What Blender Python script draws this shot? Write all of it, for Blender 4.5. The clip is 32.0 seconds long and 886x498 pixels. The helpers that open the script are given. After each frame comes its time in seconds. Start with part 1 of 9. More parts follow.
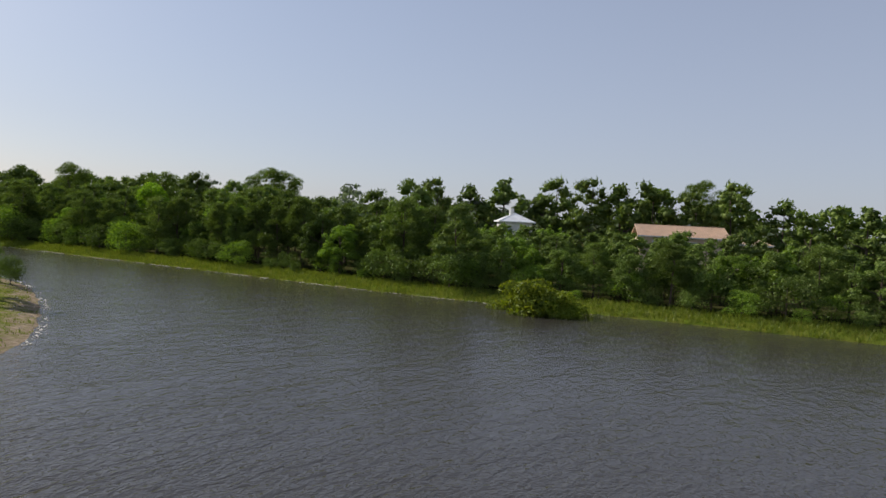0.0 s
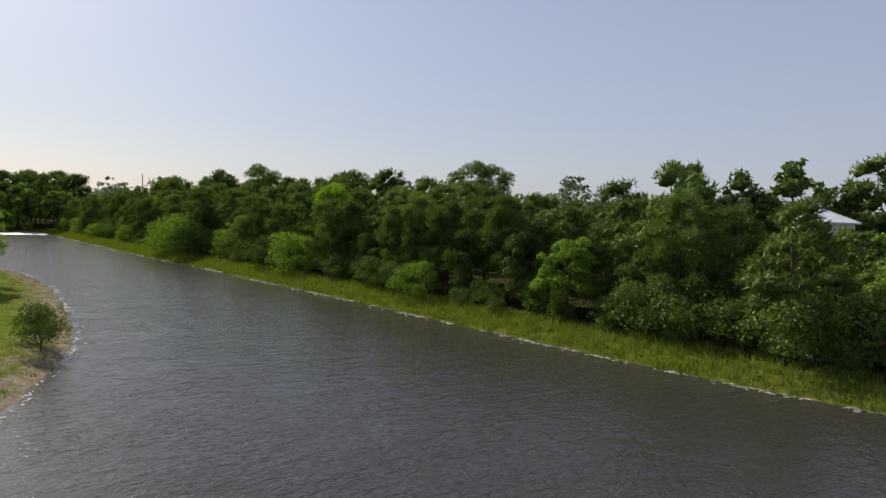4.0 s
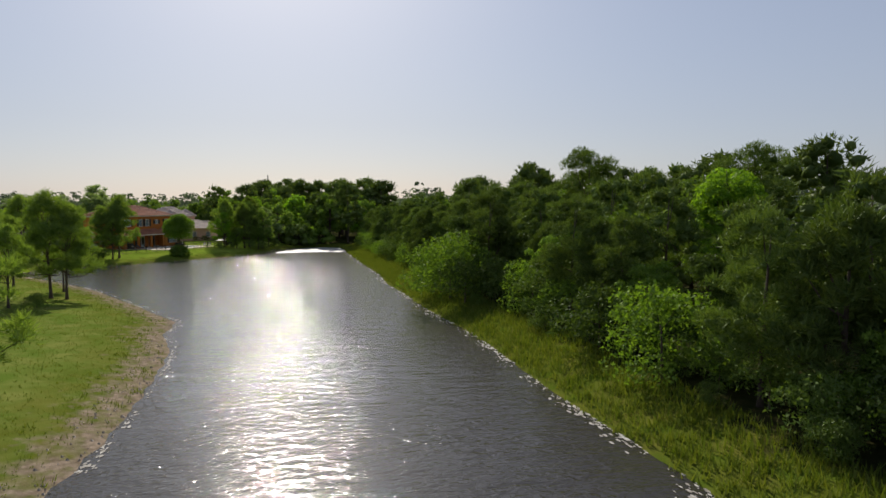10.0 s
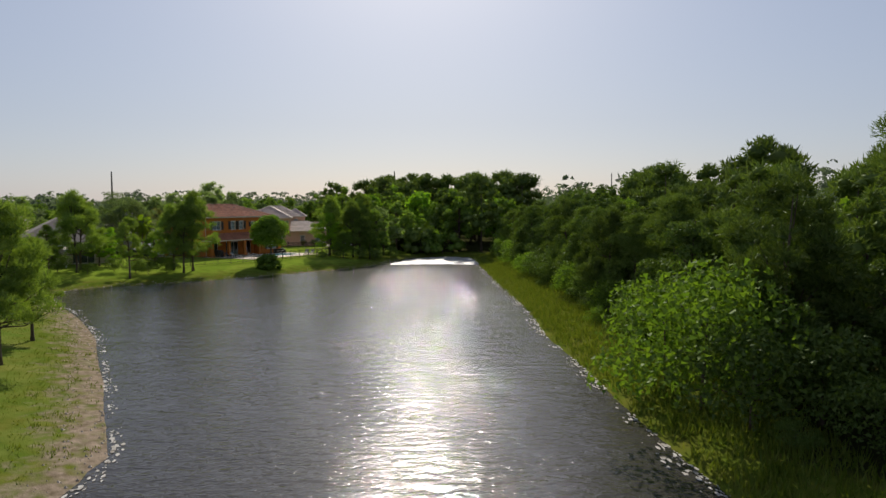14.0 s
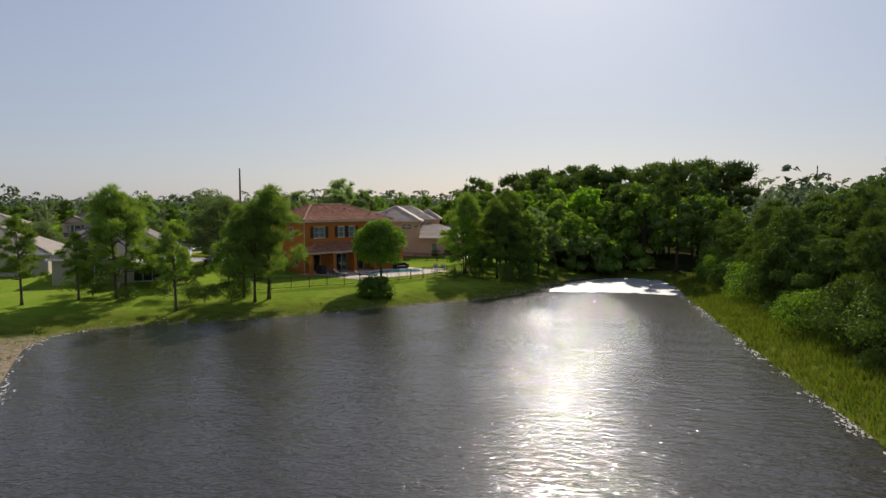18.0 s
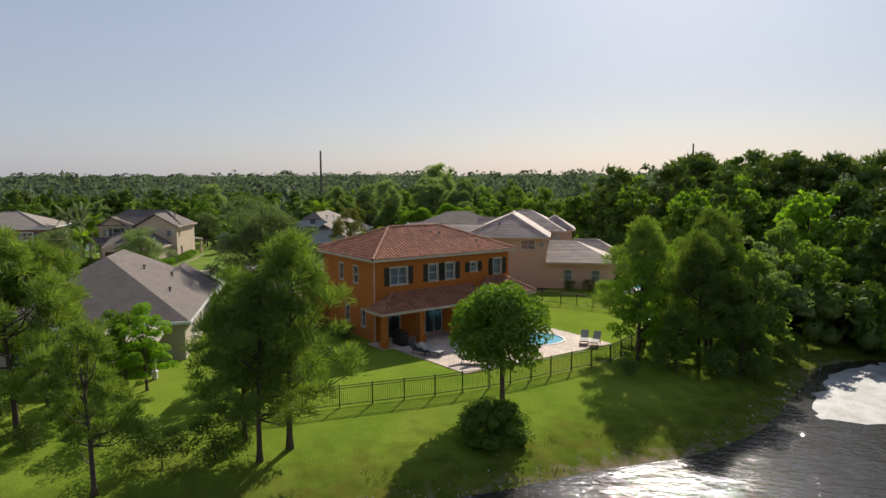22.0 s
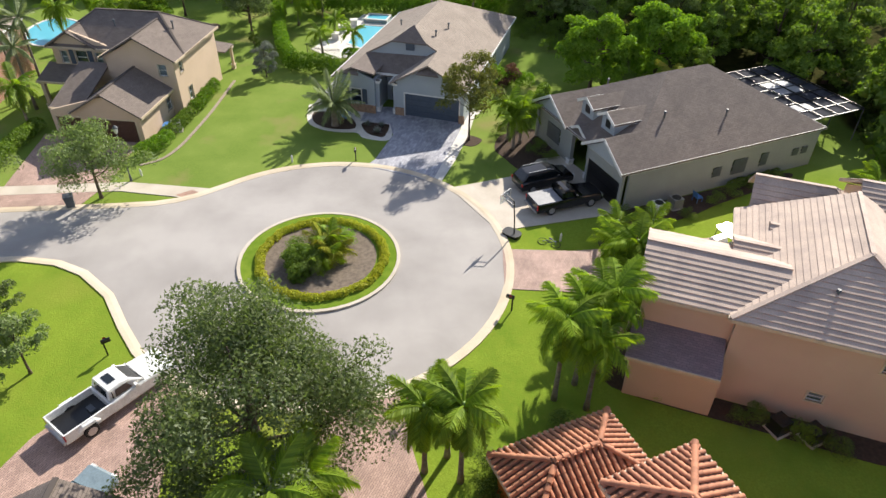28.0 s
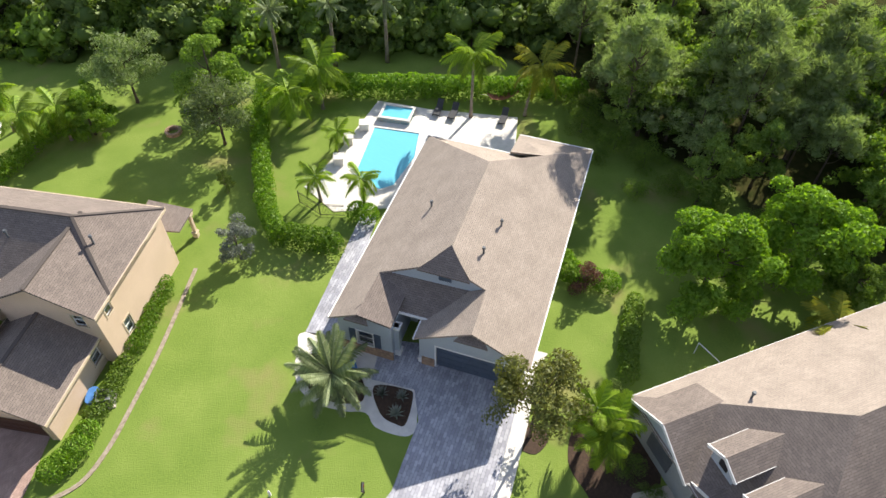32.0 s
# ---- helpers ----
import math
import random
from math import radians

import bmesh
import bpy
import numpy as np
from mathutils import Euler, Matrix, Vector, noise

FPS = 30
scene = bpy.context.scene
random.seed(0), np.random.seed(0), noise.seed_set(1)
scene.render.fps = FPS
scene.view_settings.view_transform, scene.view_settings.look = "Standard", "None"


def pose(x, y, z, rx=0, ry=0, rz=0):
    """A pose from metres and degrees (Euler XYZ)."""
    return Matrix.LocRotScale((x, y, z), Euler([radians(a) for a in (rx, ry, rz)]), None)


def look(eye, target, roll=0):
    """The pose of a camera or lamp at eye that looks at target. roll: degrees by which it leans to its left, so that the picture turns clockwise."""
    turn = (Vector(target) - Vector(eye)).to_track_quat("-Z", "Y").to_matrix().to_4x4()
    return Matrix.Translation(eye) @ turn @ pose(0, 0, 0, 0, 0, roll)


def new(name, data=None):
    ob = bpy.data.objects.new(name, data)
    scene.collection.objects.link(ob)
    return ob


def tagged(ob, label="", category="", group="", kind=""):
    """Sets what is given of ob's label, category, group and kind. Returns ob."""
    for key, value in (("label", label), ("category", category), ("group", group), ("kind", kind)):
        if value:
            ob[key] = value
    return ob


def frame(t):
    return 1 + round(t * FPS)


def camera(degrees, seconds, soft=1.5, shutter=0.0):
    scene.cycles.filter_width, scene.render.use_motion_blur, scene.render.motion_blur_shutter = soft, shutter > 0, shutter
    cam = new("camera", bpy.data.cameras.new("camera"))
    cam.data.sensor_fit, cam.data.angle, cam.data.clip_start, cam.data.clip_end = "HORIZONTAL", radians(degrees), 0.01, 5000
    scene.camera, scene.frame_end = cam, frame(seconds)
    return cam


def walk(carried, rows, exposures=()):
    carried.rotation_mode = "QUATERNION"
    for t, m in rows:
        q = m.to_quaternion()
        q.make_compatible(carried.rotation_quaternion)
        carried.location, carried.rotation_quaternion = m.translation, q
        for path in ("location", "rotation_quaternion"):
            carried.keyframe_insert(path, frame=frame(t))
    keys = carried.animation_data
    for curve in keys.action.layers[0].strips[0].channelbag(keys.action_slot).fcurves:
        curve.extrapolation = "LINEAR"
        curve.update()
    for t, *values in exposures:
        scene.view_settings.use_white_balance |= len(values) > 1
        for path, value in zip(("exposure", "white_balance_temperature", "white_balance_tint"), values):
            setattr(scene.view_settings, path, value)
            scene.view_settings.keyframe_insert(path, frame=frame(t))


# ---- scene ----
import itertools

# ---------- camera ----------
cam = camera(66.91, 32.0)
PATH = [
    (0, (206.955, -126.27, 7.92), (208.244, -106.327, 7.134), 2.94),
    (0.5, (207.098, -122.223, 8.028), (207.853, -102.253, 7.215), 2.90),
    (1, (206.896, -118.002, 8.149), (207.063, -98.021, 7.298), 2.82),
    (1.5, (206.554, -114.388, 8.25), (206.036, -94.415, 7.355), 2.77),
    (2, (205.994, -110.26, 8.368), (204.631, -90.328, 7.426), 2.68),
    (2.5, (205.56, -106.291, 8.449), (203.412, -86.431, 7.465), 2.61),
    (3, (204.918, -102.021, 8.474), (201.853, -82.284, 7.458), 2.39),
    (3.5, (204.296, -97.616, 8.581), (200.265, -78.055, 7.516), 2.23),
    (4, (203.221, -93.709, 8.859), (198.188, -74.387, 7.71), 1.70),
    (4.5, (202.135, -90.065, 9.054), (196.193, -71.007, 7.834), 1.27),
    (6.5, (196.359, -77.071, 9.559), (187.306, -59.29, 8.197), 0.12),
    (7, (193.893, -73.133, 9.671), (184.292, -55.641, 8.309), 0.07),
    (7.5, (191.81, -69.132, 9.712), (181.625, -51.974, 8.345), -0.07),
    (8, (189.19, -65.08, 9.749), (178.376, -48.311, 8.384), -0.29),
    (8.5, (186.729, -61.292, 9.745), (175.3, -44.934, 8.399), -0.29),
    (9, (183.902, -57.632, 9.749), (171.825, -41.745, 8.421), -0.31),
    (9.5, (181.329, -54.324, 9.755), (168.66, -38.906, 8.429), -0.37),
    (10, (178.313, -50.881, 9.745), (165.025, -35.991, 8.44), -0.39),
    (10.5, (175.397, -47.821, 9.703), (161.623, -33.379, 8.409), -0.38),
    (11, (172.016, -44.606, 9.706), (157.791, -30.607, 8.418), -0.44),
    (11.5, (168.873, -41.788, 9.667), (154.289, -28.162, 8.383), -0.38),
    (12, (165.291, -38.798, 9.669), (150.34, -25.577, 8.374), -0.31),
    (12.5, (162.102, -36.19, 9.651), (146.831, -23.339, 8.359), -0.35),
    (13, (158.437, -33.319, 9.666), (142.847, -20.857, 8.376), -0.34),
    (13.5, (155.133, -30.942, 9.69), (139.335, -18.747, 8.391), -0.37),
    (15.5, (142.648, -22.532, 9.58), (126.097, -11.378, 8.3), -0.30),
    (16, (138.83, -20.2, 9.614), (121.947, -9.555, 8.336), -0.27),
    (16.5, (135.29, -18.277, 9.622), (118.104, -8.129, 8.347), -0.31),
    (17, (131.504, -15.96, 9.657), (113.982, -6.402, 8.379), -0.40),
    (17.5, (127.591, -14.079, 9.749), (109.819, -4.996, 8.462), -0.35),
    (18, (123.482, -12.195, 9.856), (105.302, -3.961, 8.56), -0.30),
    (18.5, (119.797, -10.703, 9.937), (101.329, -3.137, 8.638), -0.19),
    (19, (115.569, -9.11, 9.992), (96.852, -2.185, 8.685), -0.18),
    (19.5, (111.783, -7.821, 10.009), (92.905, -1.346, 8.7), -0.23),
    (20, (107.158, -6.581, 10.046), (88.159, -0.469, 8.75), -0.23),
    (20.5, (103.197, -5.479, 10.816), (84.149, 0.481, 9.524), -0.26),
    (21, (98.896, -4.281, 12.141), (79.803, 1.525, 10.811), -0.22),
    (21.5, (95.011, -3.358, 13.186), (75.894, 2.303, 11.614), -0.21),
    (22, (90.641, -2.28, 14.596), (71.523, 3.175, 12.414), -0.23),
    (22.5, (86.445, -1.239, 15.672), (67.31, 3.951, 13.038), -0.44),
    (23, (81.705, -0.162, 17.209), (62.522, 4.456, 13.938), -0.39),
    (23.5, (77.367, 0.623, 18.279), (58.193, 4.887, 14.516), -0.32),
    (24, (72.945, 1.386, 19.706), (53.832, 5.279, 15.289), -0.36),
    (24.5, (68.768, 1.98, 20.937), (49.823, 5.602, 15.647), -0.41),
    (25, (64.071, 2.643, 22.439), (45.301, 5.902, 16.35), -0.38),
    (25.5, (59.904, 3.275, 23.245), (41.255, 6.075, 16.584), -0.05),
    (27.5, (41.561, 4.877, 28.746), (25.122, 6.6, 17.486), 0.62),
    (28, (36.922, 5.022, 30.03), (21.075, 6.575, 17.928), 0.81),
    (28.5, (32.825, 5.077, 31.229), (17.407, 6.507, 18.57), 0.96),
    (29, (28.237, 5.093, 32.554), (12.835, 6.402, 19.863), 1.04),
    (29.5, (24.063, 5.271, 33.783), (8.599, 6.411, 21.151), 0.96),
    (30, (19.426, 5.416, 34.939), (4.043, 6.46, 22.199), 0.84),
    (30.5, (15.408, 5.623, 36.058), (0.443, 6.587, 22.825), 0.58),
    (31, (10.701, 5.783, 37.362), (-3.755, 6.681, 23.571), 0.51),
    (31.5, (6.559, 5.793, 38.454), (-7.431, 6.686, 24.189), 0.61),
    (32, (1.973, 5.727, 39.542), (-11.428, 6.625, 24.722), 0.82),
]
EXPOSURE = [(0.0, 0.25), (4.0, 0.2), (8.0, 0.02), (14.0, 0.0), (20.0, 0.0), (22.0, 0.12), (23.0, 0.34), (24.0, 0.48), (25.5, 0.66), (27.5, 0.76), (28.2, 0.75), (29.0, 0.56), (30.0, 0.58), (31.0, 0.82), (32.0, 1.0)]
walk(cam, [(t, look(eye, target, roll)) for t, eye, target, roll in PATH], EXPOSURE)
# ---------- light ----------
SUN_YAW, SUN_ELEV = 55.0, 33.0
sun_dir = Vector((-math.sin(radians(SUN_YAW)) * math.cos(radians(SUN_ELEV)),
                  math.cos(radians(SUN_YAW)) * math.cos(radians(SUN_ELEV)), math.sin(radians(SUN_ELEV))))
sun_data = bpy.data.lights.new("sun", "SUN")
sun_data.energy, sun_data.angle, sun_data.color = 5.0, radians(0.55), (1.0, 0.93, 0.82)
sun = new("sun", sun_data)
sun.matrix_world = look(sun_dir * 200, (0, 0, 0))
world = bpy.data.worlds.new("sky")
scene.world = world
world.use_nodes = True
wn = world.node_tree.nodes
sky = wn.new("ShaderNodeTexSky")
sky.sky_type, sky.sun_disc = "NISHITA", False
sky.sun_elevation, sky.sun_rotation = radians(SUN_ELEV), radians(-SUN_YAW)
sky.air_density, sky.dust_density, sky.ozone_density, sky.altitude = 1.0, 0.95, 2.6, 0
wn["Background"].inputs["Strength"].default_value = 0.095
haze = wn.new("ShaderNodeMix")
haze.data_type = "RGBA"
aloft, height_of, thick = wn.new("ShaderNodeTexCoord"), wn.new("ShaderNodeSeparateXYZ"), wn.new("ShaderNodeMapRange")
thick.inputs["From Min"].default_value, thick.inputs["From Max"].default_value = 0.12, 0.75
thick.inputs["To Min"].default_value, thick.inputs["To Max"].default_value = 0.66, 0.22
world.node_tree.links.new(aloft.outputs["Generated"], height_of.inputs[0])
world.node_tree.links.new(height_of.outputs["Z"], thick.inputs["Value"])
world.node_tree.links.new(thick.outputs["Result"], haze.inputs[0])
haze.inputs[7].default_value = (4.1, 4.3, 5.3, 1.0)
world.node_tree.links.new(sky.outputs["Color"], haze.inputs[6])
world.node_tree.links.new(haze.outputs[2], wn["Background"].inputs["Color"])

# ---------- materials ----------


def col(c):
    return (c[0], c[1], c[2], 1.0)


def material(name, base, rough=0.7, metal=0.0, second=None, scale=3.0, fine=40.0, bump=0.0, rand=0.0, island=0.0, spec=0.5, stretch=None):
    """Two-scale mottled surface: large patches between base and second, fine grain, relief, variation from piece to piece."""
    m = bpy.data.materials.new(name)
    m.use_nodes = True
    n, l = m.node_tree.nodes, m.node_tree.links
    b = n["Principled BSDF"]
    b.inputs["Roughness"].default_value, b.inputs["Metallic"].default_value = rough, metal
    b.inputs["Specular IOR Level"].default_value = spec
    tc = n.new("ShaderNodeTexCoord")
    src = tc.outputs["Object"]
    if stretch:
        mp = n.new("ShaderNodeMapping")
        mp.inputs["Scale"].default_value = stretch
        l.new(src, mp.inputs["Vector"])
        src = mp.outputs["Vector"]
    big = n.new("ShaderNodeTexNoise")
    big.inputs["Scale"].default_value, big.inputs["Detail"].default_value = scale, 5
    l.new(src, big.inputs["Vector"])
    small = n.new("ShaderNodeTexNoise")
    small.inputs["Scale"].default_value, small.inputs["Detail"].default_value = fine, 3
    l.new(src, small.inputs["Vector"])
    ramp = n.new("ShaderNodeValToRGB")
    ramp.color_ramp.elements[0].position, ramp.color_ramp.elements[1].position = 0.35, 0.68
    ramp.color_ramp.elements[0].color = col(base)
    ramp.color_ramp.elements[1].color = col(second or [v * 0.82 for v in base])
    l.new(big.outputs["Fac"], ramp.inputs["Fac"])
    val = n.new("ShaderNodeMapRange")
    val.inputs["From Min"].default_value, val.inputs["From Max"].default_value = 0.25, 0.75
    val.inputs["To Min"].default_value, val.inputs["To Max"].default_value = 0.86, 1.14
    l.new(small.outputs["Fac"], val.inputs["Value"])
    out = val.outputs["Result"]
    for amount, kind in ((rand, "obj"), (island, "isl")):
        if amount:
            info = n.new("ShaderNodeObjectInfo" if kind == "obj" else "ShaderNodeNewGeometry")
            mr = n.new("ShaderNodeMapRange")
            mr.inputs["To Min"].default_value, mr.inputs["To Max"].default_value = 1 - amount, 1 + amount
            l.new(info.outputs["Random" if kind == "obj" else "Random Per Island"], mr.inputs["Value"])
            mu = n.new("ShaderNodeMath")
            mu.operation = "MULTIPLY"
            l.new(out, mu.inputs[0])
            l.new(mr.outputs["Result"], mu.inputs[1])
            out = mu.outputs[0]
    mix = n.new("ShaderNodeVectorMath")
    mix.operation = "SCALE"
    l.new(ramp.outputs["Color"], mix.inputs[0])
    l.new(out, mix.inputs["Scale"])
    l.new(mix.outputs["Vector"], b.inputs["Base Color"])
    if bump:
        bp = n.new("ShaderNodeBump")
        bp.inputs["Strength"].default_value, bp.inputs["Distance"].default_value = min(1.0, bump * 10), bump
        l.new(small.outputs["Fac"], bp.inputs["Height"])
        l.new(bp.outputs["Normal"], b.inputs["Normal"])
    return m


def leaf_material(name, base, second, glow, rand=0.25, amount=0.36, gloss_part=0.015):
    """Leaves: diffuse and translucent, a little gloss, every leaf and every tree its own tone."""
    m = bpy.data.materials.new(name)
    m.use_nodes = True
    n, l = m.node_tree.nodes, m.node_tree.links
    n.remove(n["Principled BSDF"])
    geo, info = n.new("ShaderNodeNewGeometry"), n.new("ShaderNodeObjectInfo")
    ramp = n.new("ShaderNodeMix")
    ramp.data_type = "RGBA"
    ramp.inputs[6].default_value, ramp.inputs[7].default_value = col(base), col(second)
    l.new(geo.outputs["Random Per Island"], ramp.inputs[0])
    mr = n.new("ShaderNodeMapRange")
    mr.inputs["To Min"].default_value, mr.inputs["To Max"].default_value = 1 - rand, 1 + rand
    l.new(info.outputs["Random"], mr.inputs["Value"])
    tone = n.new("ShaderNodeVectorMath")
    tone.operation = "SCALE"
    l.new(ramp.outputs[2], tone.inputs[0])
    l.new(mr.outputs["Result"], tone.inputs["Scale"])
    diff, trans, gloss = n.new("ShaderNodeBsdfDiffuse"), n.new("ShaderNodeBsdfTranslucent"), n.new("ShaderNodeBsdfGlossy")
    tint = n.new("ShaderNodeVectorMath")
    tint.operation = "MULTIPLY"
    tint.inputs[1].default_value = glow
    l.new(tone.outputs["Vector"], tint.inputs[0])
    l.new(tone.outputs["Vector"], diff.inputs["Color"])
    l.new(tint.outputs["Vector"], trans.inputs["Color"])
    gloss.inputs["Roughness"].default_value = 0.5
    gloss.inputs["Color"].default_value = (0.8, 0.85, 0.8, 1)
    a, b = n.new("ShaderNodeMixShader"), n.new("ShaderNodeMixShader")
    a.inputs[0].default_value, b.inputs[0].default_value = amount, gloss_part
    l.new(diff.outputs[0], a.inputs[1])
    l.new(trans.outputs[0], a.inputs[2])
    l.new(a.outputs[0], b.inputs[1])
    l.new(gloss.outputs[0], b.inputs[2])
    l.new(b.outputs[0], n["Material Output"].inputs["Surface"])
    return m


def brick_material(name, c1, c2, mortar, w, h, rough=0.8, bump=0.004, gap=0.012, offset=0.5, angle=0.0, axes="xy", patch=0.25):
    """Laid pieces too small to be built singly: pavers, shingle courses, stone facing."""
    m = bpy.data.materials.new(name)
    m.use_nodes = True
    n, l = m.node_tree.nodes, m.node_tree.links
    b = n["Principled BSDF"]
    b.inputs["Roughness"].default_value = rough
    tc, mp = n.new("ShaderNodeTexCoord"), n.new("ShaderNodeMapping")
    mp.inputs["Rotation"].default_value = (0, 0, radians(angle))
    l.new(tc.outputs["UV" if axes == "uv" else "Object"], mp.inputs["Vector"])
    br = n.new("ShaderNodeTexBrick")
    br.offset = offset
    br.inputs["Color1"].default_value, br.inputs["Color2"].default_value, br.inputs["Mortar"].default_value = col(c1), col(c2), col(mortar)
    br.inputs["Scale"].default_value, br.inputs["Mortar Size"].default_value = 1.0, gap
    br.inputs["Brick Width"].default_value, br.inputs["Row Height"].default_value = w, h
    br.inputs["Mortar Smooth"].default_value = 0.3
    l.new(mp.outputs["Vector"], br.inputs["Vector"])
    no = n.new("ShaderNodeTexNoise")
    no.inputs["Scale"].default_value, no.inputs["Detail"].default_value = 0.6, 6
    l.new(mp.outputs["Vector"], no.inputs["Vector"])
    mr = n.new("ShaderNodeMapRange")
    mr.inputs["From Min"].default_value, mr.inputs["From Max"].default_value = 0.3, 0.7
    mr.inputs["To Min"].default_value, mr.inputs["To Max"].default_value = 1 - patch, 1 + patch * 0.6
    l.new(no.outputs["Fac"], mr.inputs["Value"])
    sc = n.new("ShaderNodeVectorMath")
    sc.operation = "SCALE"
    l.new(br.outputs["Color"], sc.inputs[0])
    l.new(mr.outputs["Result"], sc.inputs["Scale"])
    l.new(sc.outputs["Vector"], b.inputs["Base Color"])
    bp = n.new("ShaderNodeBump")
    bp.invert = True
    bp.inputs["Strength"].default_value, bp.inputs["Distance"].default_value = 0.7, bump
    l.new(br.outputs["Fac"], bp.inputs["Height"])
    l.new(bp.outputs["Normal"], b.inputs["Normal"])
    return m


def water_material(name, base, wave, rough, height, sheen=0.0):
    m = bpy.data.materials.new(name)
    m.use_nodes = True
    n, l = m.node_tree.nodes, m.node_tree.links
    b = n["Principled BSDF"]
    b.inputs["Base Color"].default_value, b.inputs["Roughness"].default_value, b.inputs["IOR"].default_value = col(base), rough, 1.33
    # the finest ripples spread the sky and sun into a broad soft sheen
    b.inputs["Coat Weight"].default_value, b.inputs["Coat Roughness"].default_value, b.inputs["Coat IOR"].default_value = sheen, 0.38, 1.4
    tc = n.new("ShaderNodeTexCoord")
    total = None
    for k, (s, stretch, turn) in enumerate(((wave, (2.1, 1.0, 1.0), 55), (wave * 2.6, (1.4, 1.0, 1.0), 64), (wave * 0.22, (2.0, 1.0, 1.0), 46))):
        # crests lie across the wind: longer along the turned x axis
        mp, no = n.new("ShaderNodeMapping"), n.new("ShaderNodeTexNoise")
        mp.vector_type = "TEXTURE"
        mp.inputs["Scale"].default_value, mp.inputs["Rotation"].default_value = stretch, (0, 0, radians(turn))
        no.inputs["Scale"].default_value, no.inputs["Detail"].default_value = s, 1.6
        no.inputs["Distortion"].default_value = 0.6
        l.new(tc.outputs["Object"], mp.inputs["Vector"])
        l.new(mp.outputs["Vector"], no.inputs["Vector"])
        mu = n.new("ShaderNodeMath")
        mu.operation = "MULTIPLY"
        mu.inputs[1].default_value = (1.0, 0.5, 1.5)[k]
        l.new(no.outputs["Fac"], mu.inputs[0])
        if total is None:
            total = mu.outputs[0]
        else:
            ad = n.new("ShaderNodeMath")
            l.new(total, ad.inputs[0])
            l.new(mu.outputs[0], ad.inputs[1])
            total = ad.outputs[0]
    bp = n.new("ShaderNodeBump")
    bp.inputs["Strength"].default_value, bp.inputs["Distance"].default_value = 1.0, height
    # gusts: stretches of livelier and of calmer water
    gm, gust, gr = n.new("ShaderNodeMapping"), n.new("ShaderNodeTexNoise"), n.new("ShaderNodeMapRange")
    gm.vector_type = "TEXTURE"
    gm.inputs["Scale"].default_value, gm.inputs["Rotation"].default_value = (3.0, 1.0, 1.0), (0, 0, radians(55))
    gust.inputs["Scale"].default_value, gust.inputs["Detail"].default_value = 0.28, 4.0
    gr.inputs["From Min"].default_value, gr.inputs["From Max"].default_value = 0.35, 0.65
    gr.inputs["To Min"].default_value, gr.inputs["To Max"].default_value = 0.7, 1.0
    l.new(tc.outputs["Object"], gm.inputs["Vector"])
    l.new(gm.outputs["Vector"], gust.inputs["Vector"])
    l.new(gust.outputs["Fac"], gr.inputs["Value"])
    l.new(gr.outputs["Result"], bp.inputs["Strength"])
    l.new(total, bp.inputs["Height"])
    l.new(bp.outputs["Normal"], b.inputs["Normal"])
    return m


def glass_material(name, tint=(0.75, 0.82, 0.85)):
    m = bpy.data.materials.new(name)
    m.use_nodes = True
    b = m.node_tree.nodes["Principled BSDF"]
    b.inputs["Base Color"].default_value, b.inputs["Roughness"].default_value = col(tint), 0.03
    b.inputs["Transmission Weight"].default_value, b.inputs["IOR"].default_value = 1.0, 1.5
    return m


